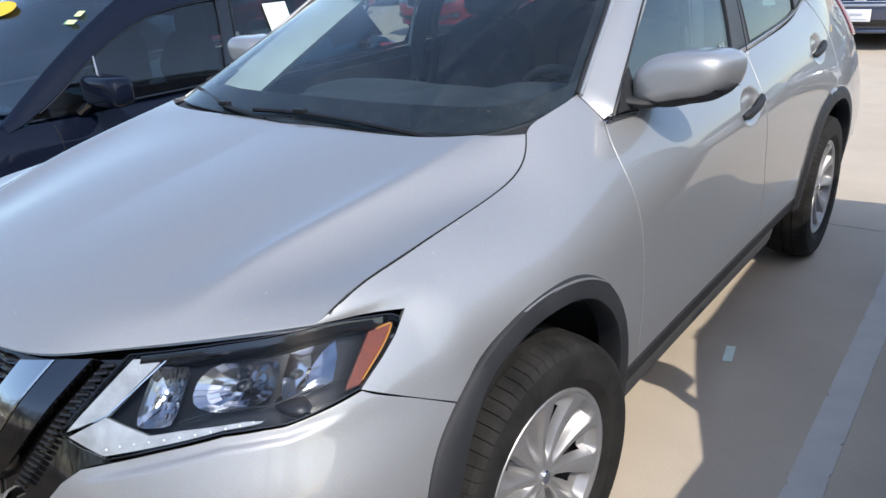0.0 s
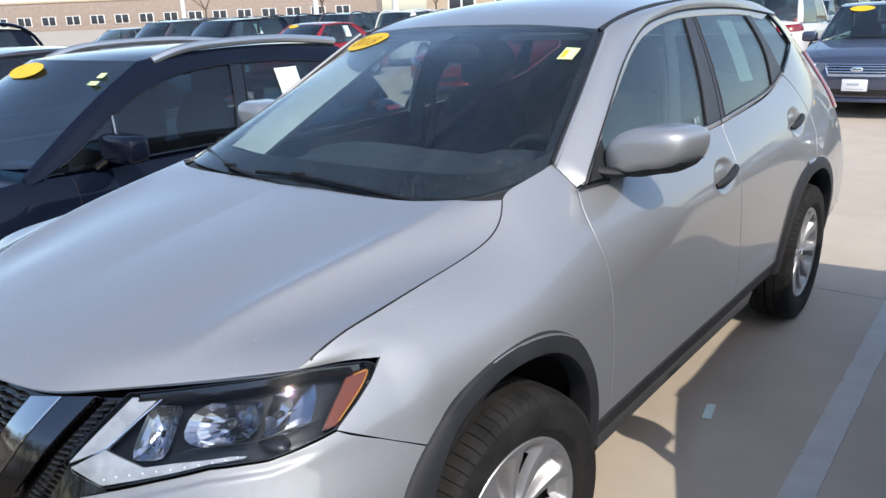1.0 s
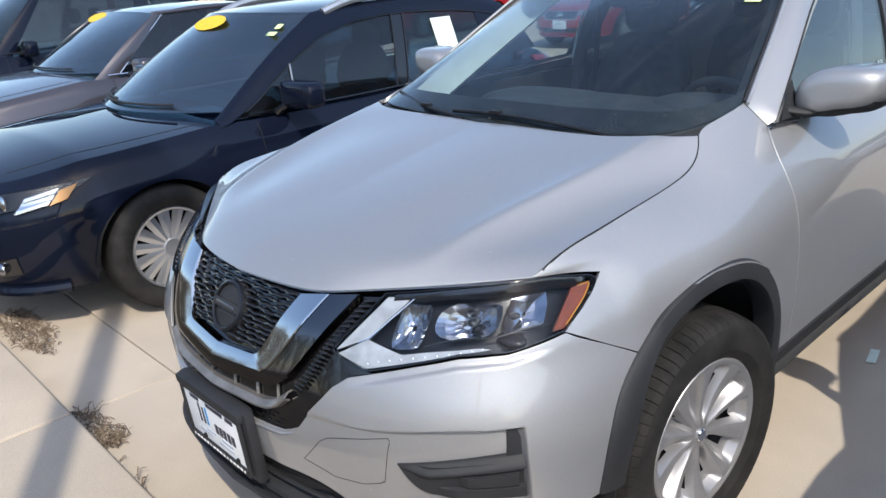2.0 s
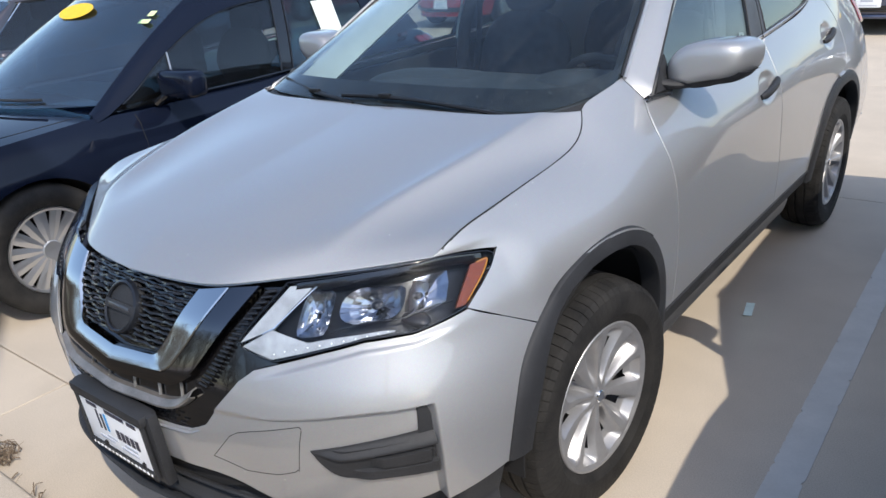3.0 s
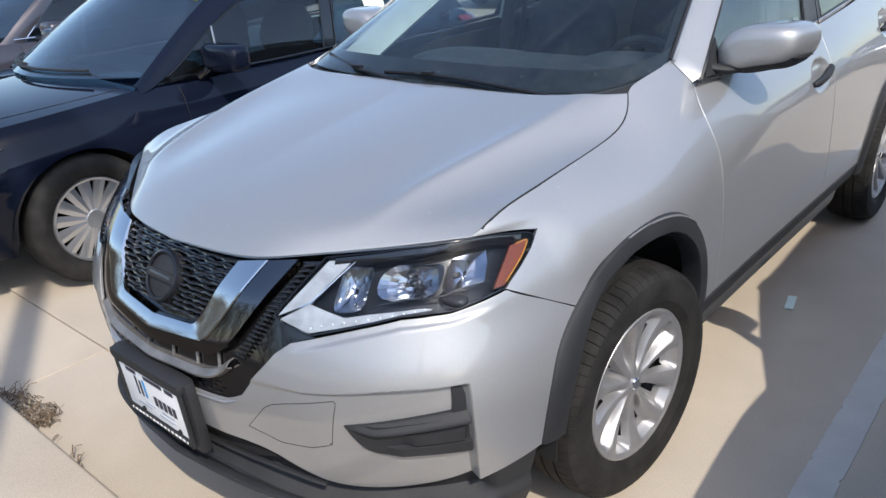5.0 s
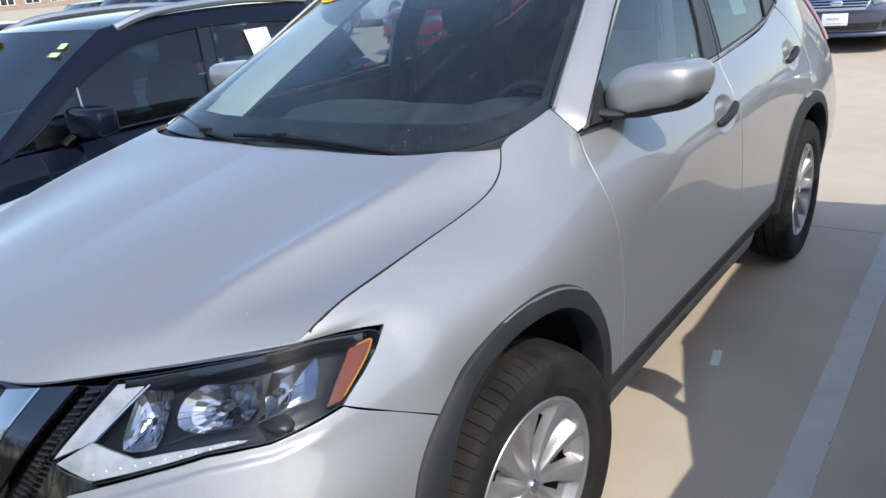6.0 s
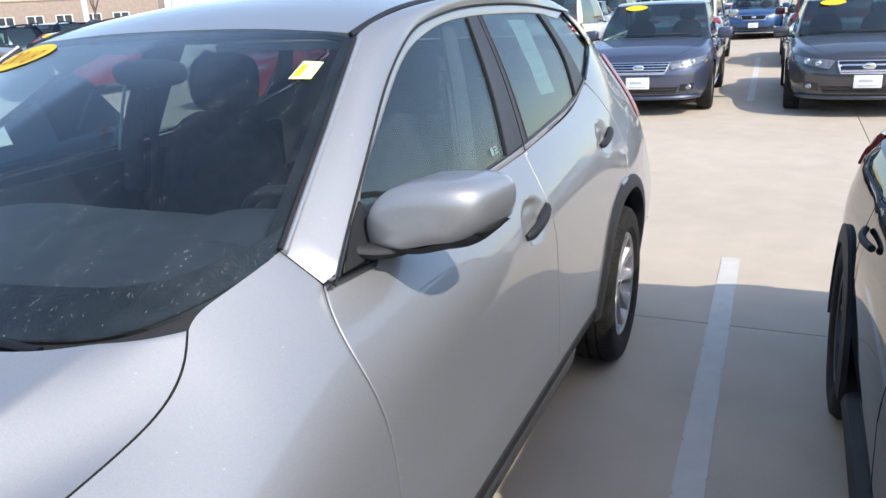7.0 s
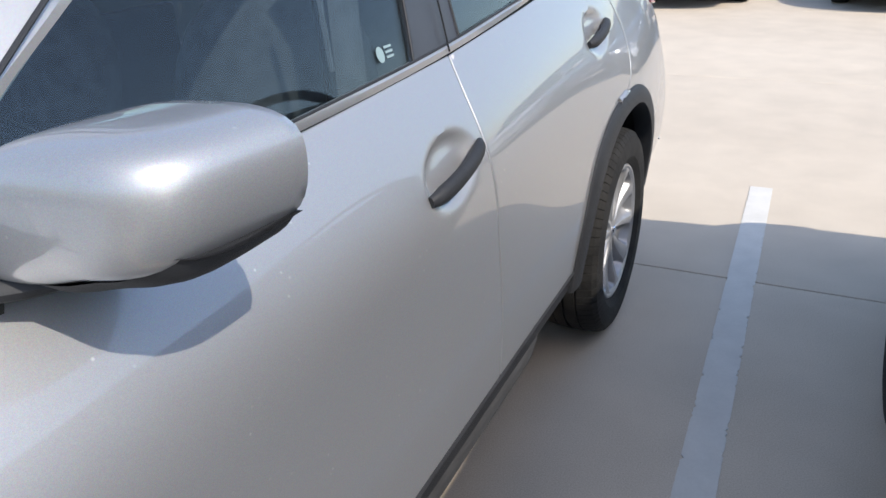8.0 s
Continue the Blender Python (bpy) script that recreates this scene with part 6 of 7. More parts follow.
def thicket(x0, x1, y0, y1, n, seed):
    """A dense band of leafless brush: many thin stems that fork three times."""
    rnd = random.Random(seed)
    stems = []
    def fork(p, d, ln, r, depth):
        q = p + d * ln
        stems.append(tube(np.array([p, q]), np.array([r, r * 0.7]), 3))
        if depth < 3:
            for k in range(3 if depth else 4):
                a = Vector((rnd.gauss(0, 1), rnd.gauss(0, 1), rnd.gauss(0.5, 0.5))).normalized()
                fork(p + d * ln * rnd.uniform(0.6, 1.0), (d + a * rnd.uniform(0.4, 0.8)).normalized(), ln * rnd.uniform(0.55, 0.8), r * 0.62, depth + 1)
    for i in range(n):
        base = Vector((rnd.uniform(x0, x1), rnd.uniform(y0, y1), 0.0))
        fork(base, Vector((rnd.gauss(0, 0.18), rnd.gauss(0, 0.18), 1)).normalized(), rnd.uniform(0.9, 1.75), rnd.uniform(0.016, 0.030), 0)
    return tagged(make("thicket", *join(stems), BARK, smooth=False), "dense brown leafless brush along the street", "brush", kind="stuff")


thicket(-26, 16, -12.6, -8.6, 420, 8)
for i, (x, y, h) in enumerate(((-6.5, -17.0, 6.0), (-14.0, -14.0, 6.0), (0.4, -18.0, 5.5), (-10.0, -19.0, 6.0), (6.5, -17.5, 6.0), (-70, 66, 9), (-62, 78, 8), (-48, 80, 8), (-33, 83, 9), (-22, 84, 7), (-85, 60, 9), (-40, 70, 6))):
    bare_tree(x, y, h, 40 + i)


def far_building(name, x, y, w, d, h, turn, material, label, cols, rows_, wz=1.2):
    """A low commercial block: walls, parapet, windows in recessed openings."""
    e = empty(name, label, "building", at=pose(x, y, 0, 0, 0, turn))
    make("wall", *block((0, 0, h / 2), (w, d, h), 0.05), material, e)
    make("parapet", *block((0, 0, h + 0.25), (w + 0.5, d + 0.5, 0.5), 0.05), STUCCO, e)
    make("base_course", *block((0, 0, 0.5), (w + 0.2, d + 0.2, 1.0), 0.03), BRICKW, e)
    for i in range(cols):
        for j in range(rows_):
            cx, cz = (i + 0.5 - cols / 2) * w / cols * 0.92, 1.6 + wz / 2 + j * 3.4
            win = make("window", *block((cx, -d / 2 - 0.02, cz), (w / cols * 0.55, 0.12, wz * 1.25), 0.02), POLEW, e)
            for a in (-1, 1):
                make("pane", *block((cx + a * w / cols * 0.13, -d / 2 - 0.07, cz), (w / cols * 0.22, 0.06, wz * 1.1), 0.01), WINDOWDARK, win)
    return e


far_building("brick_building", -217, 125, 150, 20, 7.5, 38, BRICKW, "low pale brick building with dark paned windows", 20, 1, 2.0)
far_building("store", -88, 165, 70, 20, 8.0, 26, STUCCO, "long tan stucco store with a flat parapet", 6, 1, 2.4)
far_building("store", 12, 175, 50, 20, 7.0, 2, STUCCO, "long tan stucco store with a flat parapet", 5, 1, 2.4)


# ---- the other cars ----
RIM_DARK = mat("dark_alloy", (0.05, 0.05, 0.055), 0.3, 0.7)
RIM_LIGHT = mat("silver_alloy", (0.55, 0.56, 0.58), 0.28, 0.85)
TYRE_G = [(0.215, 0.060), (0.235, 0.095), (0.28, 0.105), (0.315, 0.098), (0.330, 0.075), (0.334, 0.0), (0.330, -0.075), (0.315, -0.098), (0.235, -0.095), (0.215, -0.06)]


def alloy(spokes):
    parts = [lathe([(0.200, 0.03), (0.205, 0.082), (0.216, 0.086), (0.222, 0.078), (0.220, 0.03)], 40, "x"), lathe([(0.0, 0.070), (0.045, 0.068), (0.055, 0.05), (0.05, 0.0)], 20, "x")]
    for i in range(spokes):
        a = i * 2 * math.pi / spokes
        g = []
        for t in np.linspace(0, 1, 5):
            r, hw = 0.04 + 0.165 * t, 0.020 + 0.010 * t * (1 if i % 2 else 1.3)
            g.append([(0.062 + 0.014 * t - 0.008 * abs(w), r * math.cos(a) - hw * w * math.sin(a), r * math.sin(a) + hw * w * math.cos(a)) for w in (-1, -0.5, 0, 0.5, 1)])
        parts.append(shell(np.array(g), 0.02, np.array((-1.0, 0, 0))))
    return join(parts)


WHEEL_PARTS = {}


def add_wheel(e, x, y, sd, rim, spokes, scale=1.0):
    """Tyre, rim and drum; meshes are shared between wheels."""
    key = (rim.name, spokes)
    m = Matrix.Translation((x, y, 0.334 * scale)) @ (Matrix.Identity(4) if sd > 0 else Matrix.Rotation(math.pi, 4, "Z")) @ Matrix.Diagonal((scale, scale, scale, 1))
    if key not in WHEEL_PARTS:
        t = make("tyre", *lathe(TYRE_G, 64, "x"), RUBBER, e, sharp=50)
        r = make("rim", *alloy(spokes), rim, t, sharp=30)
        d = make("brake_drum", *lathe([(0.0, 0.03), (0.13, 0.03), (0.14, 0.0), (0.215, -0.02)], 32, "x"), DARK, t)
        WHEEL_PARTS[key] = (t.data, r.data, d.data)
    else:
        t = new("tyre", WHEEL_PARTS[key][0])
        t.parent = e
        for nm, da in (("rim", WHEEL_PARTS[key][1]), ("brake_drum", WHEEL_PARTS[key][2])):
            o = new(nm, da)
            o.parent = t
    t.matrix_basis = m


ARCH_Y = (0.495, 0.668, 0.849, 0.946, 1.217, 1.482, 1.807, 2.2, 2.6, 3.0)
ARCH_Z = (0.917, 1.003, 1.118, 1.172, 1.290, 1.350, 1.372, 1.362, 1.322, 1.235)
STYLES = {  # cowl y, roof front y, roof rear y, rear glass foot y, deck height share
    "sedan": (0.42, 1.12, 2.25, 3.00, 0.70),
    "hatch": (0.40, 1.10, 2.85, 3.22, 0.665),
    "suv": (0.42, 1.05, 2.95, 3.30, 0.66),
    "boxy": (0.42, 1.05, 3.25, 3.46, 0.66)}


def build_car(label, body, at, style="sedan", L=4.6, W=1.80, H=1.47, wb=2.70, fo=0.92, near=2, rim=RIM_LIGHT, spokes=10, clad=False, rails=None, sticker=False, plate=True, group="parked cars", grille="wing", paper=False, tint=PRIVACY, wing=1.1, wing_in=0.0, wing_up=0.0, side_tint=None):
    """A parked car: shell with cut wheel arches, bonnet, greenhouse with panes and pillars, lamps, grille, mirrors, handles, plate."""
    e = empty("parked_car", label, "car", group, at=at)
    side_tint = side_tint or tint
    ro = L - fo - wb
    cowl, rf, rr, rg, deck_k = STYLES[style]
    k = wb / 2.70
    cowl, rf, rr, rg = cowl * k, rf * k, rr * k, rg * k
    belt = 0.625 * H if style == "sedan" else 0.60 * H
    hw = W / 2
    pts = [(0, -fo), (hw * 0.40, -fo + 0.025), (hw * 0.74, -fo + 0.15), (hw * 0.93, -fo + 0.44), (hw * 0.995, -fo + 0.85), (hw, wb * 0.5), (hw * 0.995, wb + 0.1), (hw * 0.95, wb + ro - 0.38), (hw * 0.78, wb + ro - 0.10), (hw * 0.4, wb + ro - 0.01), (0, wb + ro)]
    n, m = (150, 13) if near else (70, 8)
    P = crv(pts, n)
    dist = np.r_[0, np.cumsum(np.sqrt((np.diff(P, axis=0) ** 2).sum(1)))]
    ytop = np.array([(-fo, 0.50 * H), (-fo + 0.10, 0.525 * H), (-fo + 0.5, 0.575 * H), (cowl - 0.05, belt + 0.015), (cowl + 0.3, belt), (wb * 0.6, belt + 0.02), (rg - 0.1, belt + 0.055), (wb + ro - 0.25, H * deck_k), (wb + ro, H * deck_k - 0.05)])
    def top(y):
        return np.interp(y, ytop[:, 0], ytop[:, 1])
    ra = 0.385
    def bottom(x, y):
        zb = np.full_like(y, 0.235)
        for ax in (0.0, wb):
            dd = np.abs(y - ax)
            zb = np.where((dd < ra) & (x > hw * 0.85), np.maximum(zb, 0.335 + np.sqrt(np.maximum(0, ra ** 2 - dd ** 2)) * 0.94), zb)
        return zb
    def inset(z, zt):
        v = np.clip((z - 0.235) / (zt - 0.235), 0, 1)
        return np.interp(v, (0, 0.12, 0.35, 0.62, 0.74, 0.92, 1.0), (0.075, 0.03, 0.006, 0.0, 0.012, 0.05, 0.10))
    def on(u, z, lift=0.0):
        """A place on the shell: u metres along the outline from the nose's middle, at height z."""
        u, z = np.broadcast_arrays(np.asarray(u, float), np.asarray(z, float))
        a = np.abs(u)
        x, y = np.interp(a, dist, P[:, 0]), np.interp(a, dist, P[:, 1])
        i = inset(z, top(y)) - lift
        cy = wb / 2 + (ro - fo) / 2
        return np.stack([np.where(u < 0, -1, 1) * np.where(x > 0.02, np.maximum(x - i * np.minimum(1, x / hw * 1.15), 0.0), x), y - np.clip((y - cy) / (L / 2), -1, 1) ** 3 * i * 1.4, z], -1)
    zb, zt = bottom(P[:, 0], P[:, 1]), top(P[:, 1])
    w = np.linspace(0, 1, m)
    zz = zb[:, None] + (zt - zb)[:, None] * w[None]
    g = on(dist[:, None] + 0 * zz, zz)
    g[0, :, 0] = g[-1, :, 0] = 0
    edge = g[:, -1]
    cap = np.stack([np.stack([edge[:, 0] * c, edge[:, 1], edge[:, 2] + 0.045 * (1 - abs(c) ** 2.2) * np.clip(edge[:, 0] / (hw * 0.8), 0, 1)], -1) for c in np.linspace(1, -1, 15)], 1)
    nn = len(g)
    parts = [(g.reshape(-1, 3), quads(nn, m)), (g.reshape(-1, 3) * (-1, 1, 1), quads(nn, m)), (cap.reshape(-1, 3), quads(nn, 15))]
    make("body", *join(parts), body, e, sharp=40)
    make("underbody", *block((0, wb / 2, 0.30), (W * 0.62, L * 0.9, 0.16), 0.03), DARK, e)
    for ax in (0.0, wb):
        for sd in (1, -1):
            ang = np.linspace(0, math.pi, 20)
            ga = np.stack([np.stack([np.full(20, x), ax + ra * np.cos(ang), 0.335 + ra * 0.94 * np.sin(ang)], -1) for x in (hw - 0.02, hw - 0.15, hw * 0.55)], 1)
            if near:
                sheet("wheel_liner", ga, 0.004, DARK, e, side=sd, toward=np.array((0.0, ax, 3.0)))
            if clad:
                g1 = np.stack([np.stack([np.interp(r, (ra - 0.02, ra + 0.06), (hw + 0.012, hw + 0.004)) * np.ones(26), ax + r * np.cos(a2), 0.335 + r * 0.94 * np.sin(a2)], -1) for r in (ra - 0.02, ra + 0.02, ra + 0.055) for a2 in (np.linspace(-0.2, math.pi + 0.2, 26),)], 1)
                sheet("wheel_arch_trim", g1, 0.02, PLASTIC, e, side=sd, toward=np.array((0.0, ax, 0.4)))
            add_wheel(e, (hw - 0.105) * sd, ax, sd, rim, spokes, 1.0 if H < 1.55 else 1.06)
    # greenhouse
    raked = near > 2
    xb, xr = hw - 0.105, hw - (0.305 if raked else 0.265)
    if raked:
        rf = 0.98
    zroof = H - 0.012
    zc = belt + 0.045
    def pane(name, lo, hi, nr, bulge, mt, lab, parent=e, th=0.005):
        g_ = np.stack([lo * (1 - w_) + hi * w_ + np.array((0, 0, bulge * math.sin(math.pi * w_))) for w_ in np.linspace(0, 1, nr)], 1)
        return sheet(name, g_, th, mt, parent, lab, toward=np.array((0, wb / 2, 0.5)))
    t13 = np.linspace(-1, 1, 17)
    wl = np.stack([xb * (0.935 if raked else 0.97) * t13, cowl + (0.28 * t13 ** 2 - 0.215 if raked else 0.26 * t13 ** 2 - 0.10), zc + 0.012 + 0.008 * raked + 0.0 * t13], -1)
    sweep = 0.235 if raked else 0.05
    wh = np.stack([xr * t13, rf + sweep * t13 ** 2, zroof - 0.035 - 0.02 * t13 ** 2], -1)
    screen = pane("windscreen", wl, wh, 7, 0.02, tint, "windscreen glass")
    bl = np.stack([xb * 0.86 * t13, rg - 0.16 * t13 ** 2, belt + 0.075 + 0 * t13], -1)
    bh = np.stack([xr * 0.96 * t13, rr - 0.06 * t13 ** 2, zroof - 0.04 - 0.02 * t13 ** 2], -1)
    pane("rear_window", bl, bh, 6, 0.02, tint, "rear window glass")
    def roof_rows(n_):
        return [roof_row(y) for y in np.linspace(0, 1, n_)]
    def roof_row(y):
        yy = (rf + (rr - rf) * y) + (sweep * (1 - y) - 0.05 * y) * t13 ** 2
        return np.stack([xr * (1.0 + 0.03 * math.sin(math.pi * y)) * t13, yy, zroof - 0.035 - 0.022 * t13 ** 2 + 0.042 * math.sin(math.pi * y) ** 0.7], -1)
    sheet("roof", np.stack(roof_rows(12), 0), 0.02, body, e, toward=np.array((0, wb / 2, 0.5)))
    for sd in (1, -1):
        # side glass between cowl and tail, then pillars over it
        A0, A1 = np.array((xb * 0.985, cowl + 0.18, zc)), np.array((xr, rf + 0.05, zroof - 0.055))
        C1, C0 = np.array((xr * 0.97, rr - 0.06, zroof - 0.06)), np.array((xb * 0.90, rg - 0.17, belt + 0.075))
        def sidequad(a, b, nm, mt, lab="", lift=0.0, bot=0.0):
            lo_ = np.stack([np.array((np.interp(q, (0, 0.5, 1), (A0[0], xb + 0.01, C0[0])) + lift, A0[1] + (C0[1] - A0[1]) * q, np.interp(q, (0, 1), (A0[2] - 0.03, C0[2])) + bot)) for q in np.linspace(a, b, 9)])
            hi_ = np.stack([np.array((np.interp(q, (0, 0.5, 1), (A1[0], xr * 1.03, C1[0])) + lift, A1[1] + (C1[1] - A1[1]) * q, A1[2] + (C1[2] - A1[2]) * q + 0.035 * math.sin(math.pi * q))) for q in np.linspace(a, b, 9)])
            g_ = np.stack([lo_ * (1 - w_) + hi_ * w_ + np.array((0.02 * math.sin(math.pi * w_), 0, 0)) for w_ in np.linspace(0, 1, 6)], 1)
            return sheet(nm, g_, 0.006, mt, e, lab, side=sd, toward=np.array((0, wb / 2, 0.8)))
        if raked:
            # arched side glass under a thick cant rail, with a small quarter pane ahead of the mirror
            def arch(y):
                return spl(ARCH_Y, ARCH_Z, y)
            def sill(y):
                return np.interp(y, (0.45, 1.2, 2.0, 3.0), (0.915, 0.916, 0.95, 1.02))
            def flank(y, z, lift=0.0):
                return np.stack([0.805 - (z - 0.94) * 0.3265 + 0.010 * np.sin(np.clip((z - 0.92) / 0.45, 0, 1) * math.pi) + lift, y, z], -1)
            def light(nm, low, high, mt, lab="", lift=0.0):
                yl, yh = np.linspace(*low, 14), np.linspace(*high, 14)
                w_ = np.linspace(0, 1, 8)[None]
                zz_ = sill(yl)[:, None] * (1 - w_) + arch(yh)[:, None] * w_
                return sheet(nm, flank(yl[:, None] * (1 - w_) + yh[:, None] * w_, zz_, lift), 0.006, mt, e, lab, side=sd, toward=np.array((0, wb / 2, 0.8)))
            light("quarter_window", (0.50, 0.90), (0.505, 0.92), side_tint, "side window glass")
            light("front_door_window", (0.905, 1.69), (0.925, 1.80), side_tint, "side window glass")
            light("rear_door_window", (1.77, 2.60), (1.875, 2.55), side_tint, "side window glass")
            light("door_pillar", (1.685, 1.775), (1.795, 1.88), GLOSSBLACK, "", 0.003)
            light("rear_pillar", (2.59, 3.10), (2.54, 2.95), body, "", 0.004)
            # the divider's pale silver puts a sun glint on its seal into the colour
            for nm, yl_, yh_, r_, mt in (("window_divider", 0.895, 0.925, 0.0055, LIGHTSILVER), ("window_channel", 1.675, 1.785, 0.005, LAMPGREY), ("window_channel", 1.775, 1.882, 0.004, LAMPGREY)):
                q = np.linspace(0, 1, 6)
                line_ = flank(yl_ + (yh_ - yl_) * q, sill(yl_) + (arch(yh_) - sill(yl_)) * q, 0.008)
                make(nm, *tube(line_ * (sd, 1, 1), r_, 6), mt, e)
            ya = np.concatenate([np.linspace(0.40, 1.28, 22), np.linspace(1.28, 2.98, 22)[1:]])
            za = np.concatenate([np.interp(ya[ya < 0.5], (0.40, 0.5), (0.885, 0.915)), arch(ya[ya >= 0.5])])
            low_ = flank(ya, za, 0.004)
            t_ = np.linspace(-0.08, 1, 22)[:, None]
            edge_ = np.concatenate([wl[-1] * (1 - t_) + wh[-1] * t_ + np.array((0, 0, 0.02)) * np.sin(np.clip(t_, 0, 1) * math.pi), np.stack([rows_[-1] for rows_ in roof_rows(21)])])
            ga = np.stack([edge_ * (1 - w_) + low_ * w_ + np.array((0.5, -0.2, 0.6)) * (0.004 + 0.016 * math.sin(math.pi * w_)) for w_ in np.linspace(0, 1, 8)], 1)
            sheet("roof_pillar", ga, 0.02, body, e, side=sd, toward=np.array((0, wb / 2, 0.5)))
            make("window_trim", *tube(flank(ya[4:], za[4:] - 0.004, 0.007) * (sd, 1, 1), 0.005, 6), GLOSSBLACK, e)
        else:
            sidequad(0.0, 0.455, "front_door_window", side_tint, "side window glass")
            sidequad(0.50, 0.90, "rear_door_window", side_tint, "side window glass")
            sidequad(0.455, 0.50, "door_pillar", GLOSSBLACK, "", 0.003)
            sidequad(0.90, 1.0, "rear_pillar", body, "", 0.004)
            # A pillar and roof side rail
            rise_ = np.linspace(-0.13, 1.0, 16)
            inn = np.stack([wl[-1] * (1 - t_) + wh[-1] * t_ + np.array((0, 0, 0.02 * math.sin(math.pi * max(t_, 0)))) for t_ in rise_])
            lo5 = np.array((np.interp(0.055, (0, 0.5, 1), (A0[0], xb + 0.01, C0[0])), A0[1] + (C0[1] - A0[1]) * 0.055, A0[2] - 0.03 + (C0[2] - A0[2] + 0.03) * 0.055))
            hi5 = np.array((np.interp(0.055, (0, 0.5, 1), (A1[0], xr * 1.03, C1[0])), A1[1] + (C1[1] - A1[1]) * 0.055, A1[2] + (C1[2] - A1[2]) * 0.055 + 0.006))
            out_ = np.stack([lo5 * (1 - t_) + hi5 * t_ + np.array((0.02 * math.sin(math.pi * max(t_, 0)), 0, 0)) for t_ in rise_])
            bow_ = np.array((0.55, -0.45, 0.55))
            ga = np.stack([inn * (1 - w_) + out_ * w_ + bow_ * (0.009 + 0.016 * math.sin(math.pi * w_)) for w_ in np.linspace(0, 1, 7)], 1)
            sheet("roof_pillar", ga, 0.02, body, e, side=sd, toward=np.array((0, wb / 2, 0.5)))
            pa = crv([(xr - 0.006, rf + 0.03, zroof - 0.058), (xr * 1.03, (rf + rr) / 2, zroof - 0.040), (xr, rr - 0.05, zroof - 0.072), (xb * 0.88, rg - 0.16, belt + 0.07)], 30)
            v, f = tube(pa * (sd, 1, 1), 0.026, 8, 0.8)
            make("roof_side_rail", v, f, body, e)
        if near == 2:
            hi_line = np.stack([np.array((np.interp(q, (0, 0.5, 1), (A1[0], xr * 1.03, C1[0])) + 0.012, A1[1] + (C1[1] - A1[1]) * q, A1[2] + (C1[2] - A1[2]) * q + 0.035 * math.sin(math.pi * q) - 0.012)) for q in np.linspace(0.06, 0.90, 16)])
            lo_line = np.linspace(lo5 + (0.008, 0, 0.02), hi_line[0], 8)[:-1]
            v, f = tube(np.concatenate([lo_line, hi_line]) * (sd, 1, 1), 0.006, 6)
            make("window_trim", v, f, CHROME if near == 2 and not clad else GLOSSBLACK, e)
        if near > 1:
            at_y = np.linspace(-fo + 0.30, cowl - 0.02, 16)
            ex, ez = np.interp(at_y, edge[:, 1], edge[:, 0]), np.interp(at_y, edge[:, 1], edge[:, 2])
            c_ = np.linspace(0.80, 0.90, 16)
            q = np.stack([ex * c_, at_y, ez + 0.045 * (1 - c_ ** 2.2) * np.clip(ex / (hw * 0.8), 0, 1) - 0.0012], -1)
            v, f = tube(q * (sd, 1, 1), 0.0032, 5)
            make("hood_gap", v, f, DARK, e)
        if near:
            v, f = tube(crv([(A0[0] + 0.012, A0[1] + 0.02, A0[2] - 0.012), (xb + 0.022, wb * 0.52, belt + 0.032), (C0[0] + 0.014, C0[1], C0[2] + 0.002)], 20) * (sd, 1, 1), 0.007, 6)
            make("belt_trim", v, f, CHROME if near == 2 and not clad else GLOSSBLACK, e)
            mir = make("door_mirror", *blob(((hw - 0.03 + 0.10 * wing - wing_in) * sd, cowl + 0.44, belt + 0.075 + wing_up), (0.20 * wing, 0.14, 0.150 if raked else 0.145 * min(wing, 1.15)), 22, 4.2), body, e)
            make("mirror_foot", *tube([((hw - 0.09) * sd, cowl + 0.38, belt + 0.02), ((hw - 0.03) * sd, cowl + 0.41, belt + 0.02 + wing_up), ((hw + 0.05 - wing_in) * sd, cowl + 0.43, belt + 0.04 + wing_up)], np.array([0.034, 0.028, 0.02]), 10, 0.7), GLOSSBLACK, mir)
            for yh in (wb * 0.46, wb * 0.83):
                q = on(np.interp(yh, P[:, 1], dist) + np.linspace(-0.11, 0.11, 8), belt - 0.10, 0.012 + 0.018 * np.sin(np.linspace(0, math.pi, 8)))
                v, f = tube(q * (sd, 1, 1), 0.012, 8)
                make("door_handle", v, f, body if not clad else PLASTIC, e)
            for ys in (cowl + 0.22, wb * 0.525, wb * 0.90):
                u0 = np.interp(ys, P[:, 1], dist)
                zl = np.linspace(0.34 if ys < wb * 0.8 else 0.62, belt - 0.01, 14)
                v, f = tube(on(np.full(14, u0), zl, -0.0020) * (sd, 1, 1), 0.0032, 5)
                make("door_gap", v, f, DARK, e)
            v, f = tube(on(np.interp(np.linspace(ra + 0.08, wb - ra - 0.08, 20), P[:, 1], dist), 0.275, 0.016) * (sd, 1, 1), 0.045 if clad else 0.02, 8)
            make("sill", v, f, PLASTIC if clad else body, e)
        # lamps
        hz = 0.50 * H
        lo_, hi_ = np.linspace(0.44, 1.02, 14), np.linspace(0.40, 1.16, 14)
        ga = np.stack([on(lo_ * (1 - w_) + hi_ * w_, (hz - 0.118 + 0.088 * np.linspace(0, 1, 14)) * (1 - w_) + (hz - 0.018 + 0.058 * np.linspace(0, 1, 14)) * w_, 0.012) for w_ in np.linspace(0, 1, 6)], 1)
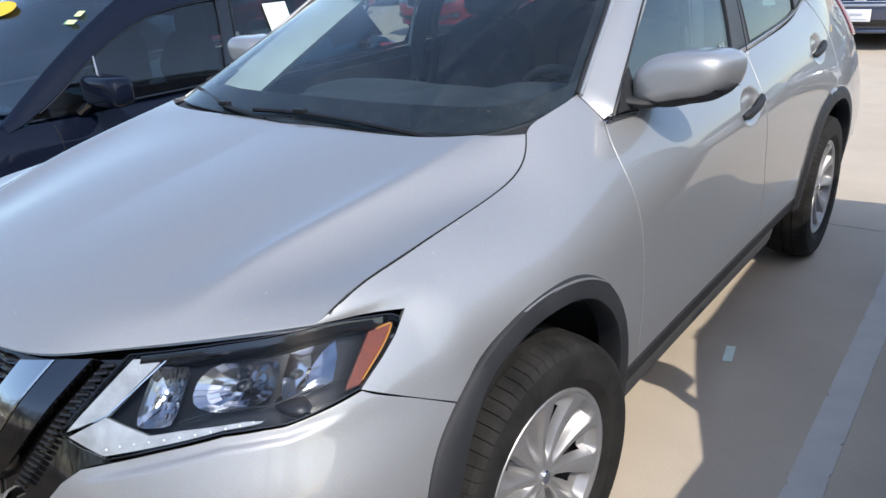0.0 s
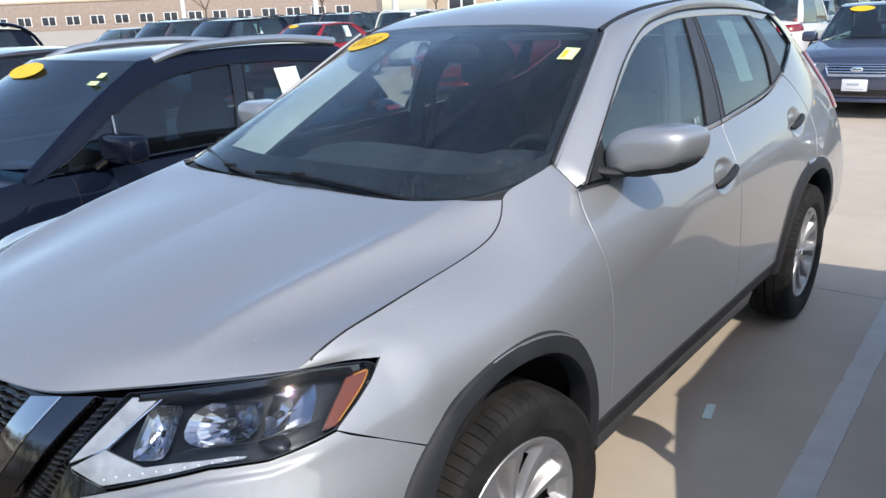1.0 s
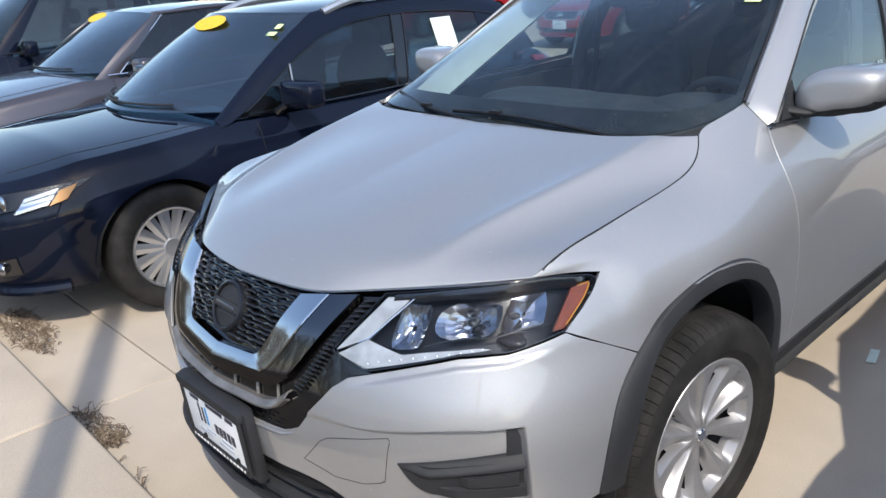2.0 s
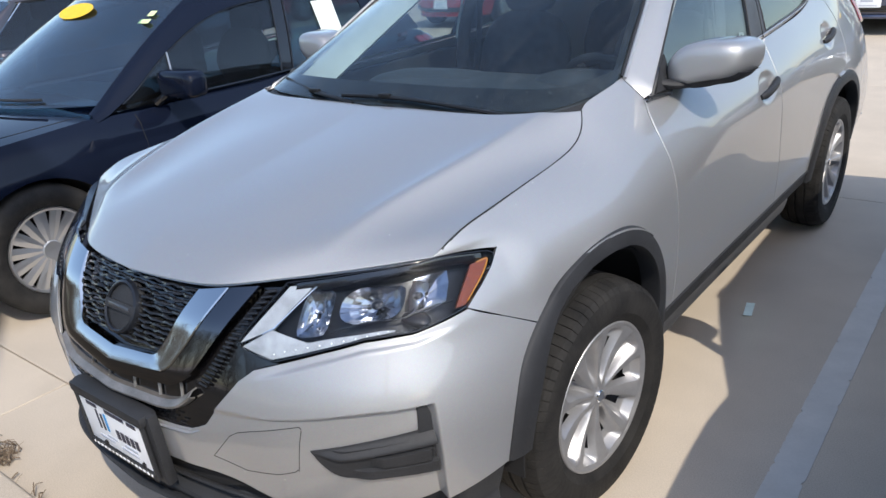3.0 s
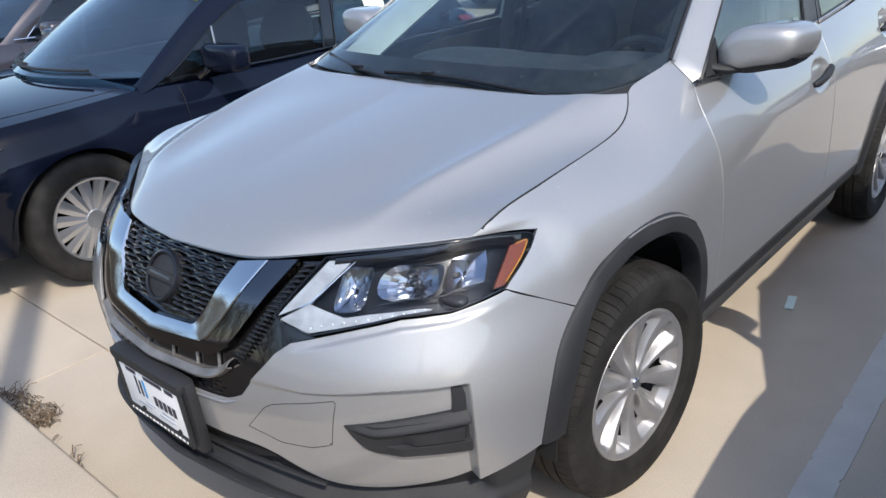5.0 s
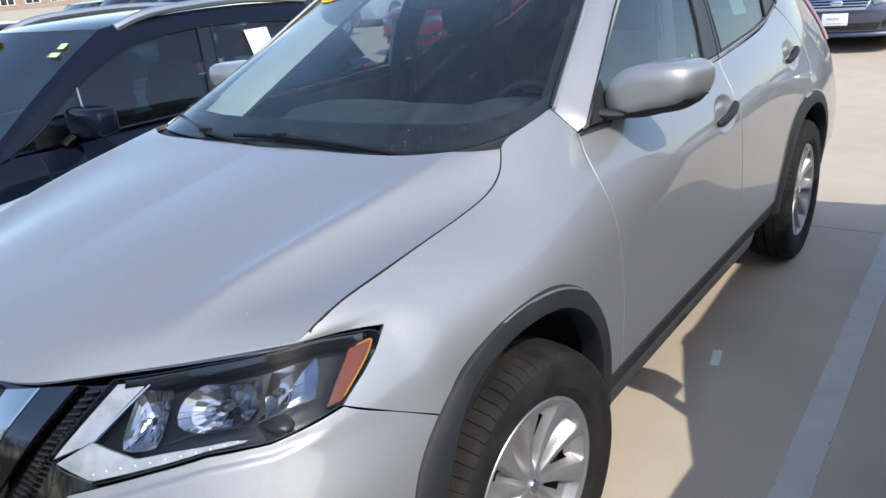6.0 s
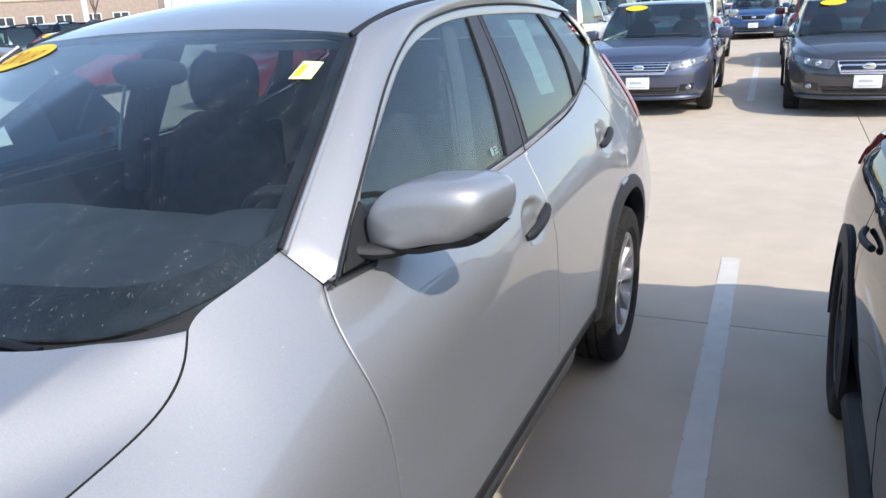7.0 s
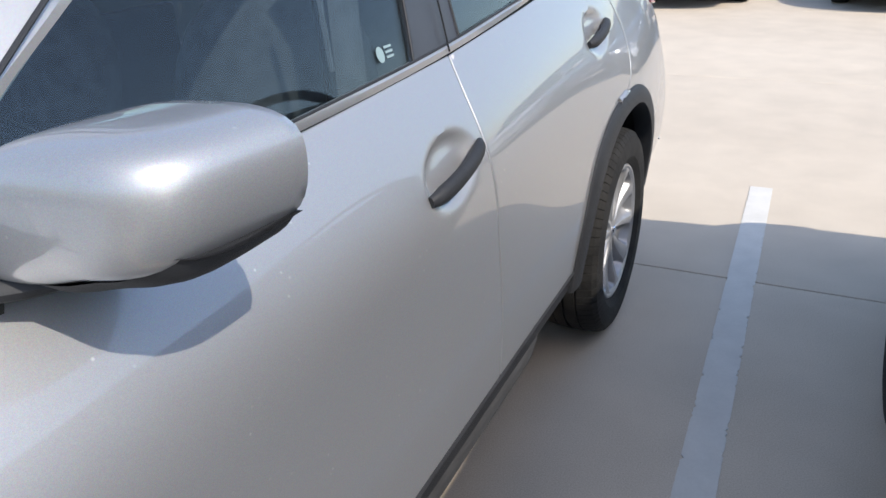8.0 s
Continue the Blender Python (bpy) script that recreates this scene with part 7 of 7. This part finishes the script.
        hlamp = sheet("headlamp", ga, 0.03, LAMPGREY if raked else CLEARLAMP, e, "clear headlamp", side=sd, toward=np.array((0, 1.5, 0.6)))
        if near:
            gl_ = np.stack([on(lo_ * (1 - w_) + hi_ * w_, (hz - 0.118 + 0.088 * np.linspace(0, 1, 14)) * (1 - w_) + (hz - 0.018 + 0.058 * np.linspace(0, 1, 14)) * w_, 0.020) for w_ in np.linspace(0, 1, 6)], 1)
            sheet("lens", gl_, 0.003, LENS, hlamp, side=sd, toward=np.array((0, 1.5, 0.6)))
            for uu, zl_, r_, mt in ((0.58, hz - 0.058, 0.040, CHROME), (0.74, hz - 0.035, 0.040, CHROME)):
                q = on(uu, zl_, 0.010)
                make("projector", *blob(q * (sd, 1, 1), (r_ * 2, 0.03, r_ * 2), 14, 2.0), mt, hlamp)
            tall = 0.062 if raked else 0.030
            gb = np.stack([on(np.linspace(0.965, 1.045, 6) + 0.05 * w_, np.linspace(hz - 0.056, hz - 0.036, 6) + tall * w_, 0.024) for w_ in np.linspace(0, 1, 4)], 1)
            if raked:
                gc = np.stack([on(np.linspace(0.80, 0.955, 8) + 0.05 * w_, np.linspace(hz - 0.085, hz - 0.056, 8) + 0.070 * w_, 0.015 + 0.003 * math.sin(9 * w_)) for w_ in np.linspace(0, 1, 7)], 1)
                sheet("lamp_chamber", gc, 0.002, CHROME, hlamp, "bright reflector chamber", side=sd, toward=np.array((0, 1.5, 0.6)))
            sheet("side_reflector", gb, 0.004, AMBEREDGE, hlamp, "amber side reflector", side=sd, toward=np.array((0, 1.5, 0.6)))
            gf = np.stack([on(np.linspace(0.56, 0.76, 8), 0.34 + 0.09 * w_ + 0.02 * np.linspace(0, 1, 8), 0.006) for w_ in np.linspace(0, 1, 4)], 1)
            fog = sheet("fog_lamp_bezel", gf, 0.02, GLOSSBLACK, e, side=sd, toward=np.array((0, 1.5, 0.6)))
            make("fog_lamp", *blob(on(0.67, 0.395, 0.008) * (sd, 1, 1), (0.09, 0.04, 0.07), 14, 2.0), REFLECT, fog)
        tz = H * deck_k if style == "sedan" else belt + 0.10
        lo_ = dist[-1] - np.linspace(0.42, 1.10, 10)
        gt = np.stack([on(lo_, np.clip(tz - 0.20 + 0.14 * w_ + 0.03 * np.linspace(0, 1, 10), 0.3, None), 0.014) for w_ in np.linspace(0, 1, 5)], 1)
        sheet("tail_lamp", gt, 0.02, REDLENS, e, "red tail lamp", side=sd, toward=np.array((0, 1.5, 0.6)))
        if style != "sedan":
            q = crv([(xb * 0.86, rg - 0.12, belt + 0.02), (xb * 0.80, rg - 0.14, belt + 0.16)], 4)
            v, f = tube(q * (sd, 1, 1), 0.05, 8, 0.6)
            make("tail_lamp", v, f, REDLENS, e, "red tail lamp")
        if rails:
            q = crv([(0.615, 1.29, 1.418), (0.62, 1.42, 1.458), (0.622, 1.75, 1.492), (0.62, 2.3, 1.492), (0.60, 2.75, 1.452)] if raked else [(xr * 0.93, rf + 0.10, zroof - 0.03), (xr * 0.95, rf + 0.26, zroof + 0.002), (xr * 0.97, (rf + rr) / 2, zroof + 0.018), (xr * 0.95, rr - 0.3, zroof + 0.004), (xr * 0.93, rr - 0.12, zroof - 0.01)], 30)
            v, f = tube(q * (sd, 1, 1), 0.024 if raked else 0.022, 8, 1.1)
            make("roof_rail", v, f, rails, e, "silver roof rail")
    # nose: grille, bumper intake, plate
    zg = 0.50 * H
    hi_w, lo_w = (0.42, 0.34) if grille == "wing" else (0.36, 0.30)
    t9 = np.linspace(-1, 1, 21)
    ga = np.stack([on(t9 * (lo_w + (hi_w - lo_w) * w_), (zg - 0.165) + 0.135 * w_, 0.010) for w_ in np.linspace(0, 1, 5)], 1)
    gr = sheet("grille", ga, 0.02, GLOSSBLACK, e, toward=np.array((0, 1.5, 0.6)))
    if near:
        for j in range(4 if grille == "wing" else 2):
            w_ = (j + 0.35) / (4 if grille == "wing" else 2)
            v, f = tube(on(t9 * (lo_w + (hi_w - lo_w) * w_) * 0.97, zg - 0.165 + 0.135 * w_, 0.016), 0.009 if grille == "wing" else 0.013, 6)
            make("grille_bar", v, f, CHROME if near > 1 else LAMPGREY, gr)
        rim_ = np.concatenate([on(t9 * lo_w, zg - 0.168, 0.014), on(np.linspace(lo_w, hi_w, 5)[1:], zg - 0.165 + np.linspace(0, 0.135, 5)[1:], 0.014), on(-(t9 * hi_w), zg - 0.028, 0.014)[1:], on(-np.linspace(hi_w, lo_w, 5)[1:], zg - 0.03 - np.linspace(0, 0.135, 5)[1:], 0.014)])
        v, f = tube(rim_, 0.010, 6)
        make("grille_frame", v, f, CHROME, gr)
        q = on(0.0, zg - 0.09, 0.022)
        make("badge", *blob(q, (0.15, 0.02, 0.085), 18, 2.0), CHROME, gr, "plain oval badge")
    ga = np.stack([on(t9 * (0.50 + 0.04 * w_), 0.315 + 0.085 * w_, 0.006) for w_ in np.linspace(0, 1, 4)], 1)
    intake = sheet("lower_intake", ga, 0.02, GLOSSBLACK, e, toward=np.array((0, 1.5, 0.6)))
    if near:
        for j in range(2):
            v, f = tube(on(t9 * 0.50, 0.338 + 0.035 * j, 0.010), 0.007, 6)
            make("intake_bar", v, f, PLASTIC, intake)
        v, f = tube(on(np.linspace(-0.95, 0.95, 30), 0.255, 0.014), 0.030, 8)
        make("chin", v, f, PLASTIC if clad else body, e)
    if plate:
        q = on(0.0, 0.46, 0.02)
        pl = make("plate", *block(q, (0.31, 0.012, 0.155), 0.006), PLATE, e, "white dealer plate")
        if near:
            make("plate_print", *block(q + (-0.02, -0.008, 0.012), (0.15, 0.004, 0.03), 0.002), PRINTPALE, pl)
            make("plate_print", *block(q + (0.0, -0.008, -0.05), (0.22, 0.004, 0.010), 0.002), PRINTPALE, pl)
    if near:
        for sx in (0.36, -0.36):
            s1 = make("front_seat", *join([blob((sx, 1.45 * k, 0.62), (0.50, 0.55, 0.24), 14, 3.0), blob((sx, 1.75 * k, 0.90), (0.48, 0.18, 0.60), 14, 3.0, (-14, 0, 0))]), CLOTH, e)
            make("head_restraint", *blob((sx, 1.84 * k, belt + 0.33), (0.26, 0.12, 0.19), 14, 3.0), CLOTH, s1)
        make("dashboard", *blob((0, cowl + 0.42, belt - 0.03), (W * 0.74, 0.55, 0.18), 16, 3.0), TRIMDARK, e)
        make("wiper", *tube(crv((wl * 0.95 + wh * 0.05)[3:14] + (0, -0.01, 0.014), 12), 0.008, 6), PLASTIC, e)
    if near > 2:
        uy = (wh[12] - wl[12]) / np.linalg.norm(wh[12] - wl[12])
        for kk, wd, ht in ((0.82, 0.055, 0.045), (0.735, 0.085, 0.035)):
            c = wl[15] * (1 - kk) + wh[15] * kk + np.array((0.0, -0.004, 0.020 * math.sin(math.pi * kk) + 0.006))
            g_ = np.stack([[c + a * np.array((1.0, 0.10, 0)) * wd + b_ * uy * ht for b_ in (-0.5, 0.5)] for a in (-0.5, 0.5)])
            sheet("glass_sticker", g_, 0.001, LIME, screen, "pale green square sticker")
        make("wiper", *tube(crv((wl * 0.93 + wh * 0.07)[1:8] + (0, -0.01, 0.016), 12), 0.009, 6), PLASTIC, e)
    if sticker:
        c = wl[8] * 0.135 + wh[8] * 0.865 if raked else wl[4] * 0.12 + wh[4] * 0.88
        ux = np.array((1.0, 0, 0))
        uy = (wh[4] - wl[4]) / np.linalg.norm(wh[4] - wl[4])
        ang = np.linspace(0, 2 * math.pi, 28, endpoint=False)
        g_ = np.stack([[c + 0.17 * kk * math.cos(a) * ux + 0.075 * kk * math.sin(a) * uy + np.array((0, -0.008, 0.014)) for kk in (0.02, 1.0)] for a in ang])
        make("oval_sticker", g_.reshape(-1, 3), quads(28, 2, 0, True), YELLOW, screen, "yellow oval sticker")
    if paper:
        c = np.array((hw - 0.144, 2.20, 1.172)) if near > 2 else np.array((hw - 0.165, wb * 0.70, (belt + H) / 2 + 0.02))
        v, f = block((0, 0, 0), (0.004, 0.185, 0.285) if near > 2 else (0.004, 0.20, 0.27), 0.001)
        v = v + np.stack([-0.36 * v[:, 2] - 0.006, 0 * v[:, 0] - (0.03 if raked else 0.15) * v[:, 2], 0 * v[:, 0]], -1) + c
        make("window_sheet", v, f, PAPER, e, "pale paper sheet in the window")
    return e


HAZY = glass("hazy_car_glass", (0.54, 0.70, 0.77), 0.18, 0.02)
# neighbours in the near row
build_car("dark navy compact hatchback with silver roof rails, nose to the kerb", NAVY, pose(-2.90, -0.22, 0, 0, 0, 0.5), "hatch", 4.46, 1.80, 1.49, 2.665, 0.90, 3, RIM_LIGHT, 15, False, LIGHTSILVER, True, True, paper=True, tint=HAZY, wing=1.6, wing_up=0.050, wing_in=0.05, side_tint=DARKTINT)
build_car("dark grey four-door sedan with a yellow oval sticker", GREYBROWN, pose(-5.70, 0.05, 0), "sedan", 4.75, 1.82, 1.47, 2.75, 0.95, 2, RIM_LIGHT, 10, sticker=True, tint=HAZY, side_tint=DARKTINT)
build_car("black SUV in the kerbside row", NAVY, pose(-8.45, -0.0, 0), "suv", 4.6, 1.82, 1.66, 2.7, 0.9, 1, RIM_DARK, 10, True, tint=DARKTINT)
build_car("black SUV with black cladding and dark alloy wheels", BLACKGREY, pose(2.655, -0.27, 0, 0, 0, 0.0), "boxy", 4.70, 1.82, 1.58, 2.745, 0.95, 2, RIM_DARK, 10, True, tint=DARKTINT, wing=1.0, wing_in=0.10, wing_up=0.245)
# the row across the aisle, noses this way
build_car("slate blue sedan with a chrome barred grille and yellow oval sticker", SLATE, pose(-0.40, 11.1, 0, 0, 0, 1.6), "sedan", 4.80, 1.84, 1.50, 2.75, 0.95, 2, RIM_LIGHT, 10, sticker=True)
build_car("charcoal sedan with a winged chrome grille bar and yellow oval sticker", CHARCOAL, pose(2.36, 11.2, 0, 0, 0, 1.6), "sedan", 4.80, 1.82, 1.46, 2.78, 0.96, 2, RIM_LIGHT, 10, sticker=True, grille="bar")
build_car("red sedan with a yellow oval sticker", REDP, pose(-7.75, 11.2, 0, 0, 0, 1.6), "sedan", 4.6, 1.8, 1.45, 2.7, 0.92, 1, sticker=True, paper=True)
build_car("dark blue SUV in the far row", NAVY, pose(-4.4, 11.1, 0, 0, 0, 1.6), "suv", 4.6, 1.82, 1.66, 2.7, 0.9, 1, paper=True)
build_car("bright red sedan with a paper sheet in its window", REDP, pose(-13.6, 11.3, 0, 0, 0, 1.6), "sedan", 4.6, 1.8, 1.45, 2.7, 0.92, 1, sticker=True, paper=True)
build_car("dark blue minivan with a paper sheet in its window", NAVY, pose(-16.9, 11.0, 0, 0, 0, 1.6), "suv", 4.9, 1.86, 1.62, 2.8, 0.95, 1, paper=True)
build_car("black SUV in the far row", GREYBROWN, pose(-19.7, 11.0, 0, 0, 0, 1.6), "suv", 4.7, 1.84, 1.64, 2.75, 0.92, 1)
build_car("dark sedan in the far row", CHARCOAL, pose(-22.5, 11.2, 0, 0, 0, 1.6), "sedan", 4.7, 1.82, 1.46, 2.75, 0.92, 1)
build_car("white SUV in the far row", WHITEP, pose(5.15, 11.1, 0, 0, 0, 1.6), "suv", 4.6, 1.82, 1.66, 2.7, 0.9, 1)
build_car("dark sedan in the far row", NAVY, pose(7.9, 11.1, 0, 0, 0, 1.6), "sedan", 4.7, 1.82, 1.46, 2.75, 0.92, 1)
# the row behind it, tails this way
TURN = 181.6
build_car("white SUV seen from behind", WHITEP, pose(-3.55, 19.5, 0, 0, 0, TURN), "suv", 4.6, 1.82, 1.68, 2.7, 0.9, 1)
build_car("pale silver SUV seen from behind", LIGHTSILVER, pose(-0.85, 20.6, 0, 0, 0, TURN), "suv", 4.6, 1.82, 1.68, 2.7, 0.9, 1)
build_car("dark red SUV seen from behind", paint("maroon_paint", (0.10, 0.008, 0.015), 0.5), pose(2.15, 20.8, 0, 0, 0, TURN), "suv", 4.6, 1.82, 1.68, 2.7, 0.9, 1)
build_car("pale silver wagon seen from behind", LIGHTSILVER, pose(-23.1, 20.0, 0, 0, 0, TURN), "suv", 4.8, 1.84, 1.62, 2.75, 0.9, 1)
FAR = [(SLATE, "suv"), (CHARCOAL, "sedan"), (BLUEP, "suv"), (NAVY, "suv"), (REDP, "sedan"), (LIGHTSILVER, "suv"), (GREYBROWN, "suv"), (WHITEP, "suv")]
NAMES = {"sedan": "sedan", "suv": "SUV"}
made = {}
rnd = random.Random(11)
spots = [(x, 20.2 + rnd.uniform(-0.3, 0.3), TURN) for x in (-6.3, -9.0, -11.8, -14.9, -17.6, -20.3, -25.8)]
spots += [(-0.35 + 2.74 * k + rnd.uniform(-0.1, 0.1), 28.4 + rnd.uniform(-0.3, 0.3), 1.6) for k in range(-16, 4) if k != 0]
spots += [(-0.5 + 2.74 * k + rnd.uniform(-0.1, 0.1), 37.5 + rnd.uniform(-0.3, 0.3), TURN) for k in range(-20, 4)]
spots += [(-0.6 + 2.74 * k + rnd.uniform(-0.1, 0.1), 46.0 + rnd.uniform(-0.3, 0.3), 1.6) for k in range(-24, 4)]
spots += [(-0.6 + 2.74 * k + rnd.uniform(-0.1, 0.1), 55.0 + rnd.uniform(-0.3, 0.3), 1.6) for k in range(-28, 0)]
build_car("blue compact SUV with black cladding in the far row", BLUEP, pose(0.25, 28.6, 0, 0, 0, 1.6), "suv", 4.46, 1.80, 1.60, 2.665, 0.9, 1, RIM_DARK, 10, True)
for i, (x, y, tr) in enumerate(spots):
    body, style = FAR[(i * 5 + rnd.randrange(3)) % len(FAR)]
    key = (body.name, style)
    if key in made:
        copy_thing(made[key], pose(x, y, 0, 0, 0, tr))
    else:
        made[key] = build_car(body.name.replace("_paint", "").replace("_", " ") + " " + NAMES[style] + " parked in a far row", body, pose(x, y, 0, 0, 0, tr), style, 4.6, 1.82, 1.66 if style == "suv" else 1.46, 2.7, 0.9, 0)


# ---- stickers, window sheets and the plate on the silver car ----
def lettering(text, width, height):
    """Vertices in a box (width x height, about its middle) and faces of built-in lettering."""
    cu = bpy.data.curves.new("lettering", "FONT")
    cu.body, cu.align_x, cu.align_y, cu.resolution_u = text, "CENTER", "CENTER", 3
    tmp = new("lettering", cu)
    me = tmp.to_mesh()
    v = np.array([tuple(q.co) for q in me.vertices])
    f = [tuple(p.vertices) for p in me.polygons]
    tmp.to_mesh_clear()
    bpy.data.objects.remove(tmp)
    bpy.data.curves.remove(cu)
    lo, hi = v.min(0), v.max(0)
    v = (v - (lo + hi) / 2) / (hi - lo + 1e-9)
    return v[:, :2] * (width, height), f


ang = np.linspace(0, 2 * np.pi, 48, endpoint=False)
OV = (-0.775, 0.880, 0.185, 0.088)
g = np.stack([[on_ws(OV[0] + OV[2] * k * math.cos(a), OV[1] + OV[3] * k * math.sin(a), 0.0030) for k in (0.01, 0.5, 1.0)] for a in ang])
oval = make("oval_sticker", g.reshape(-1, 3), quads(48, 3, 0, True), YELLOW, wind, "yellow oval year sticker inside the glass")
tv, tf = lettering("2018", 0.25, 0.085)
make("year_print", np.array([on_ws(OV[0] + a, OV[1] + b, 0.0038) for a, b in tv]), tf, YELLOWPRINT, oval)
g = np.stack([[on_ws(u - 0.040 + 0.30 * (v - 0.80), v - 0.062, 0.0030) for v in np.linspace(0.792, 0.882, 5)] for u in np.linspace(0.815, 0.905, 5)])
tag_ = sheet("inspection_sticker", g, 0.0008, LIME, wind, "lime and yellow square sticker")
g = np.stack([[on_ws(u - 0.040 + 0.30 * (v - 0.80), v - 0.062, 0.0038) for v in np.linspace(0.805, 0.86, 4)] for u in np.linspace(0.825, 0.850, 4)])
sheet("sticker_panel", g, 0.0006, YELLOW, tag_)
for i in range(4):
    v0 = 0.808 + i * 0.016
    g = np.stack([[on_ws(u - 0.040 + 0.30 * (v - 0.80), v - 0.062, 0.0038) for v in (v0, v0 + 0.005)] for u in np.linspace(0.858, 0.895, 4)])
    sheet("sticker_print", g, 0.0005, PRINTPALE, tag_)
for sd in (1,):
    g2 = coons(crv([(2.022, 1.288), (2.184, 1.281)], 6), crv([(2.036, 1.546), (2.205, 1.537)], 6), crv([(2.022, 1.288), (2.036, 1.546)], 14), crv([(2.184, 1.281), (2.205, 1.537)], 14))
    g = gh(g2[..., 0], g2[..., 1], -0.013)
    g[..., 0] += 0.0012 * np.sin(g[..., 2] * 60)
    ws_ = sheet("window_sheet", g, 0.0006, PAPER, suv, "pale green paper sheet in the rear window", side=sd)
    for i in range(9):
        z = 1.31 + i * 0.025
        g = np.stack([gh(np.linspace(2.05, 2.05 + 0.10 * (0.6 + 0.4 * ((i * 7) % 3) / 2), 5), np.full(5, zz), -0.0122) for zz in (z, z + 0.006)], 1)
        sheet("sheet_print", g, 0.0004, PRINTPALE, ws_, side=sd)
MARK = mat("etched_mark", (0.22, 0.30, 0.31), 0.7)
# small glass marks at the front window's rear corner
v = gh(1.408 + 0.012 * np.cos(ang), 1.203 + 0.013 * np.sin(ang), -0.004)
make("glass_mark", v, [tuple(range(48))], MARK, suv, smooth=False)
for i in range(3):
    g = np.stack([gh(np.linspace(1.426, 1.450, 4), np.full(4, z), -0.004) for z in (1.194 + 0.008 * i, 1.198 + 0.008 * i)], 1)
    sheet("glass_mark", g, 0.0006, MARK, suv)

# plate in its black bracket, hung on the nose
PM = Matrix.Translation((0.0, -1.018, 0.512)) @ pose(0, 0, 0, 4)
br = make("plate_bracket", *placed(join([block((0, 0.018, 0.0), (0.365, 0.030, 0.215), 0.010), block((0.0, 0.012, 0.095), (0.34, 0.05, 0.03), 0.008)]), PM), PLASTIC, suv, "black plate bracket")
make("plate", *placed(block((0, -0.002, 0.0), (0.302, 0.006, 0.152), 0.006), PM), PLATE, br, "white dealer plate with printed bars")
fr = []
for c, sz in (((0, -0.005, 0.081), (0.325, 0.010, 0.012)), ((0, -0.005, -0.078), (0.325, 0.010, 0.022)), ((0.157, -0.005, 0), (0.012, 0.010, 0.17)), ((-0.157, -0.005, 0), (0.012, 0.010, 0.17))):
    fr.append(block(c, sz, 0.003))
make("plate_frame", *placed(join(fr), PM), PLASTIC, br)
def bar(x, z, w_, h, mt):
    make("plate_print", *placed(block((x, -0.0055, z), (w_, 0.002, h), 0.0006), PM), mt, br)
for i, x in enumerate((0.012, 0.034, 0.056, 0.079, 0.101)):
    bar(x, -0.003, 0.016, 0.030, PRINTDARK)
bar(-0.075, 0.018, 0.009, 0.060, PRINTDARK)
bar(-0.055, 0.014, 0.009, 0.052, PRINTDARK)
bar(-0.036, 0.018, 0.010, 0.056, PRINTBLUE)
for x, w_ in ((-0.09, 0.05), (0.02, 0.09), (0.10, 0.04)):
    bar(x, 0.060, w_, 0.012, PRINTDARK)
for x, z, w_ in ((-0.06, -0.042, 0.07), (0.05, -0.046, 0.08), (-0.03, -0.030, 0.05), (0.06, -0.030, 0.06)):
    bar(x, z, w_, 0.008, PRINTPALE)
for i in range(16):
    make("plate_print", *placed(block((-0.138 + i * 0.0184, -0.0105, -0.078), (0.011 if i % 5 else 0.005, 0.002, 0.007), 0.0005), PM), PLATE, br)
for x in (-0.075, 0.105):
    make("plate_screw", *placed(lathe([(0.0, -0.012), (0.006, -0.011), (0.008, -0.004)], 12, "y"), PM @ Matrix.Translation((x, 0, -0.060))), DARK, br)
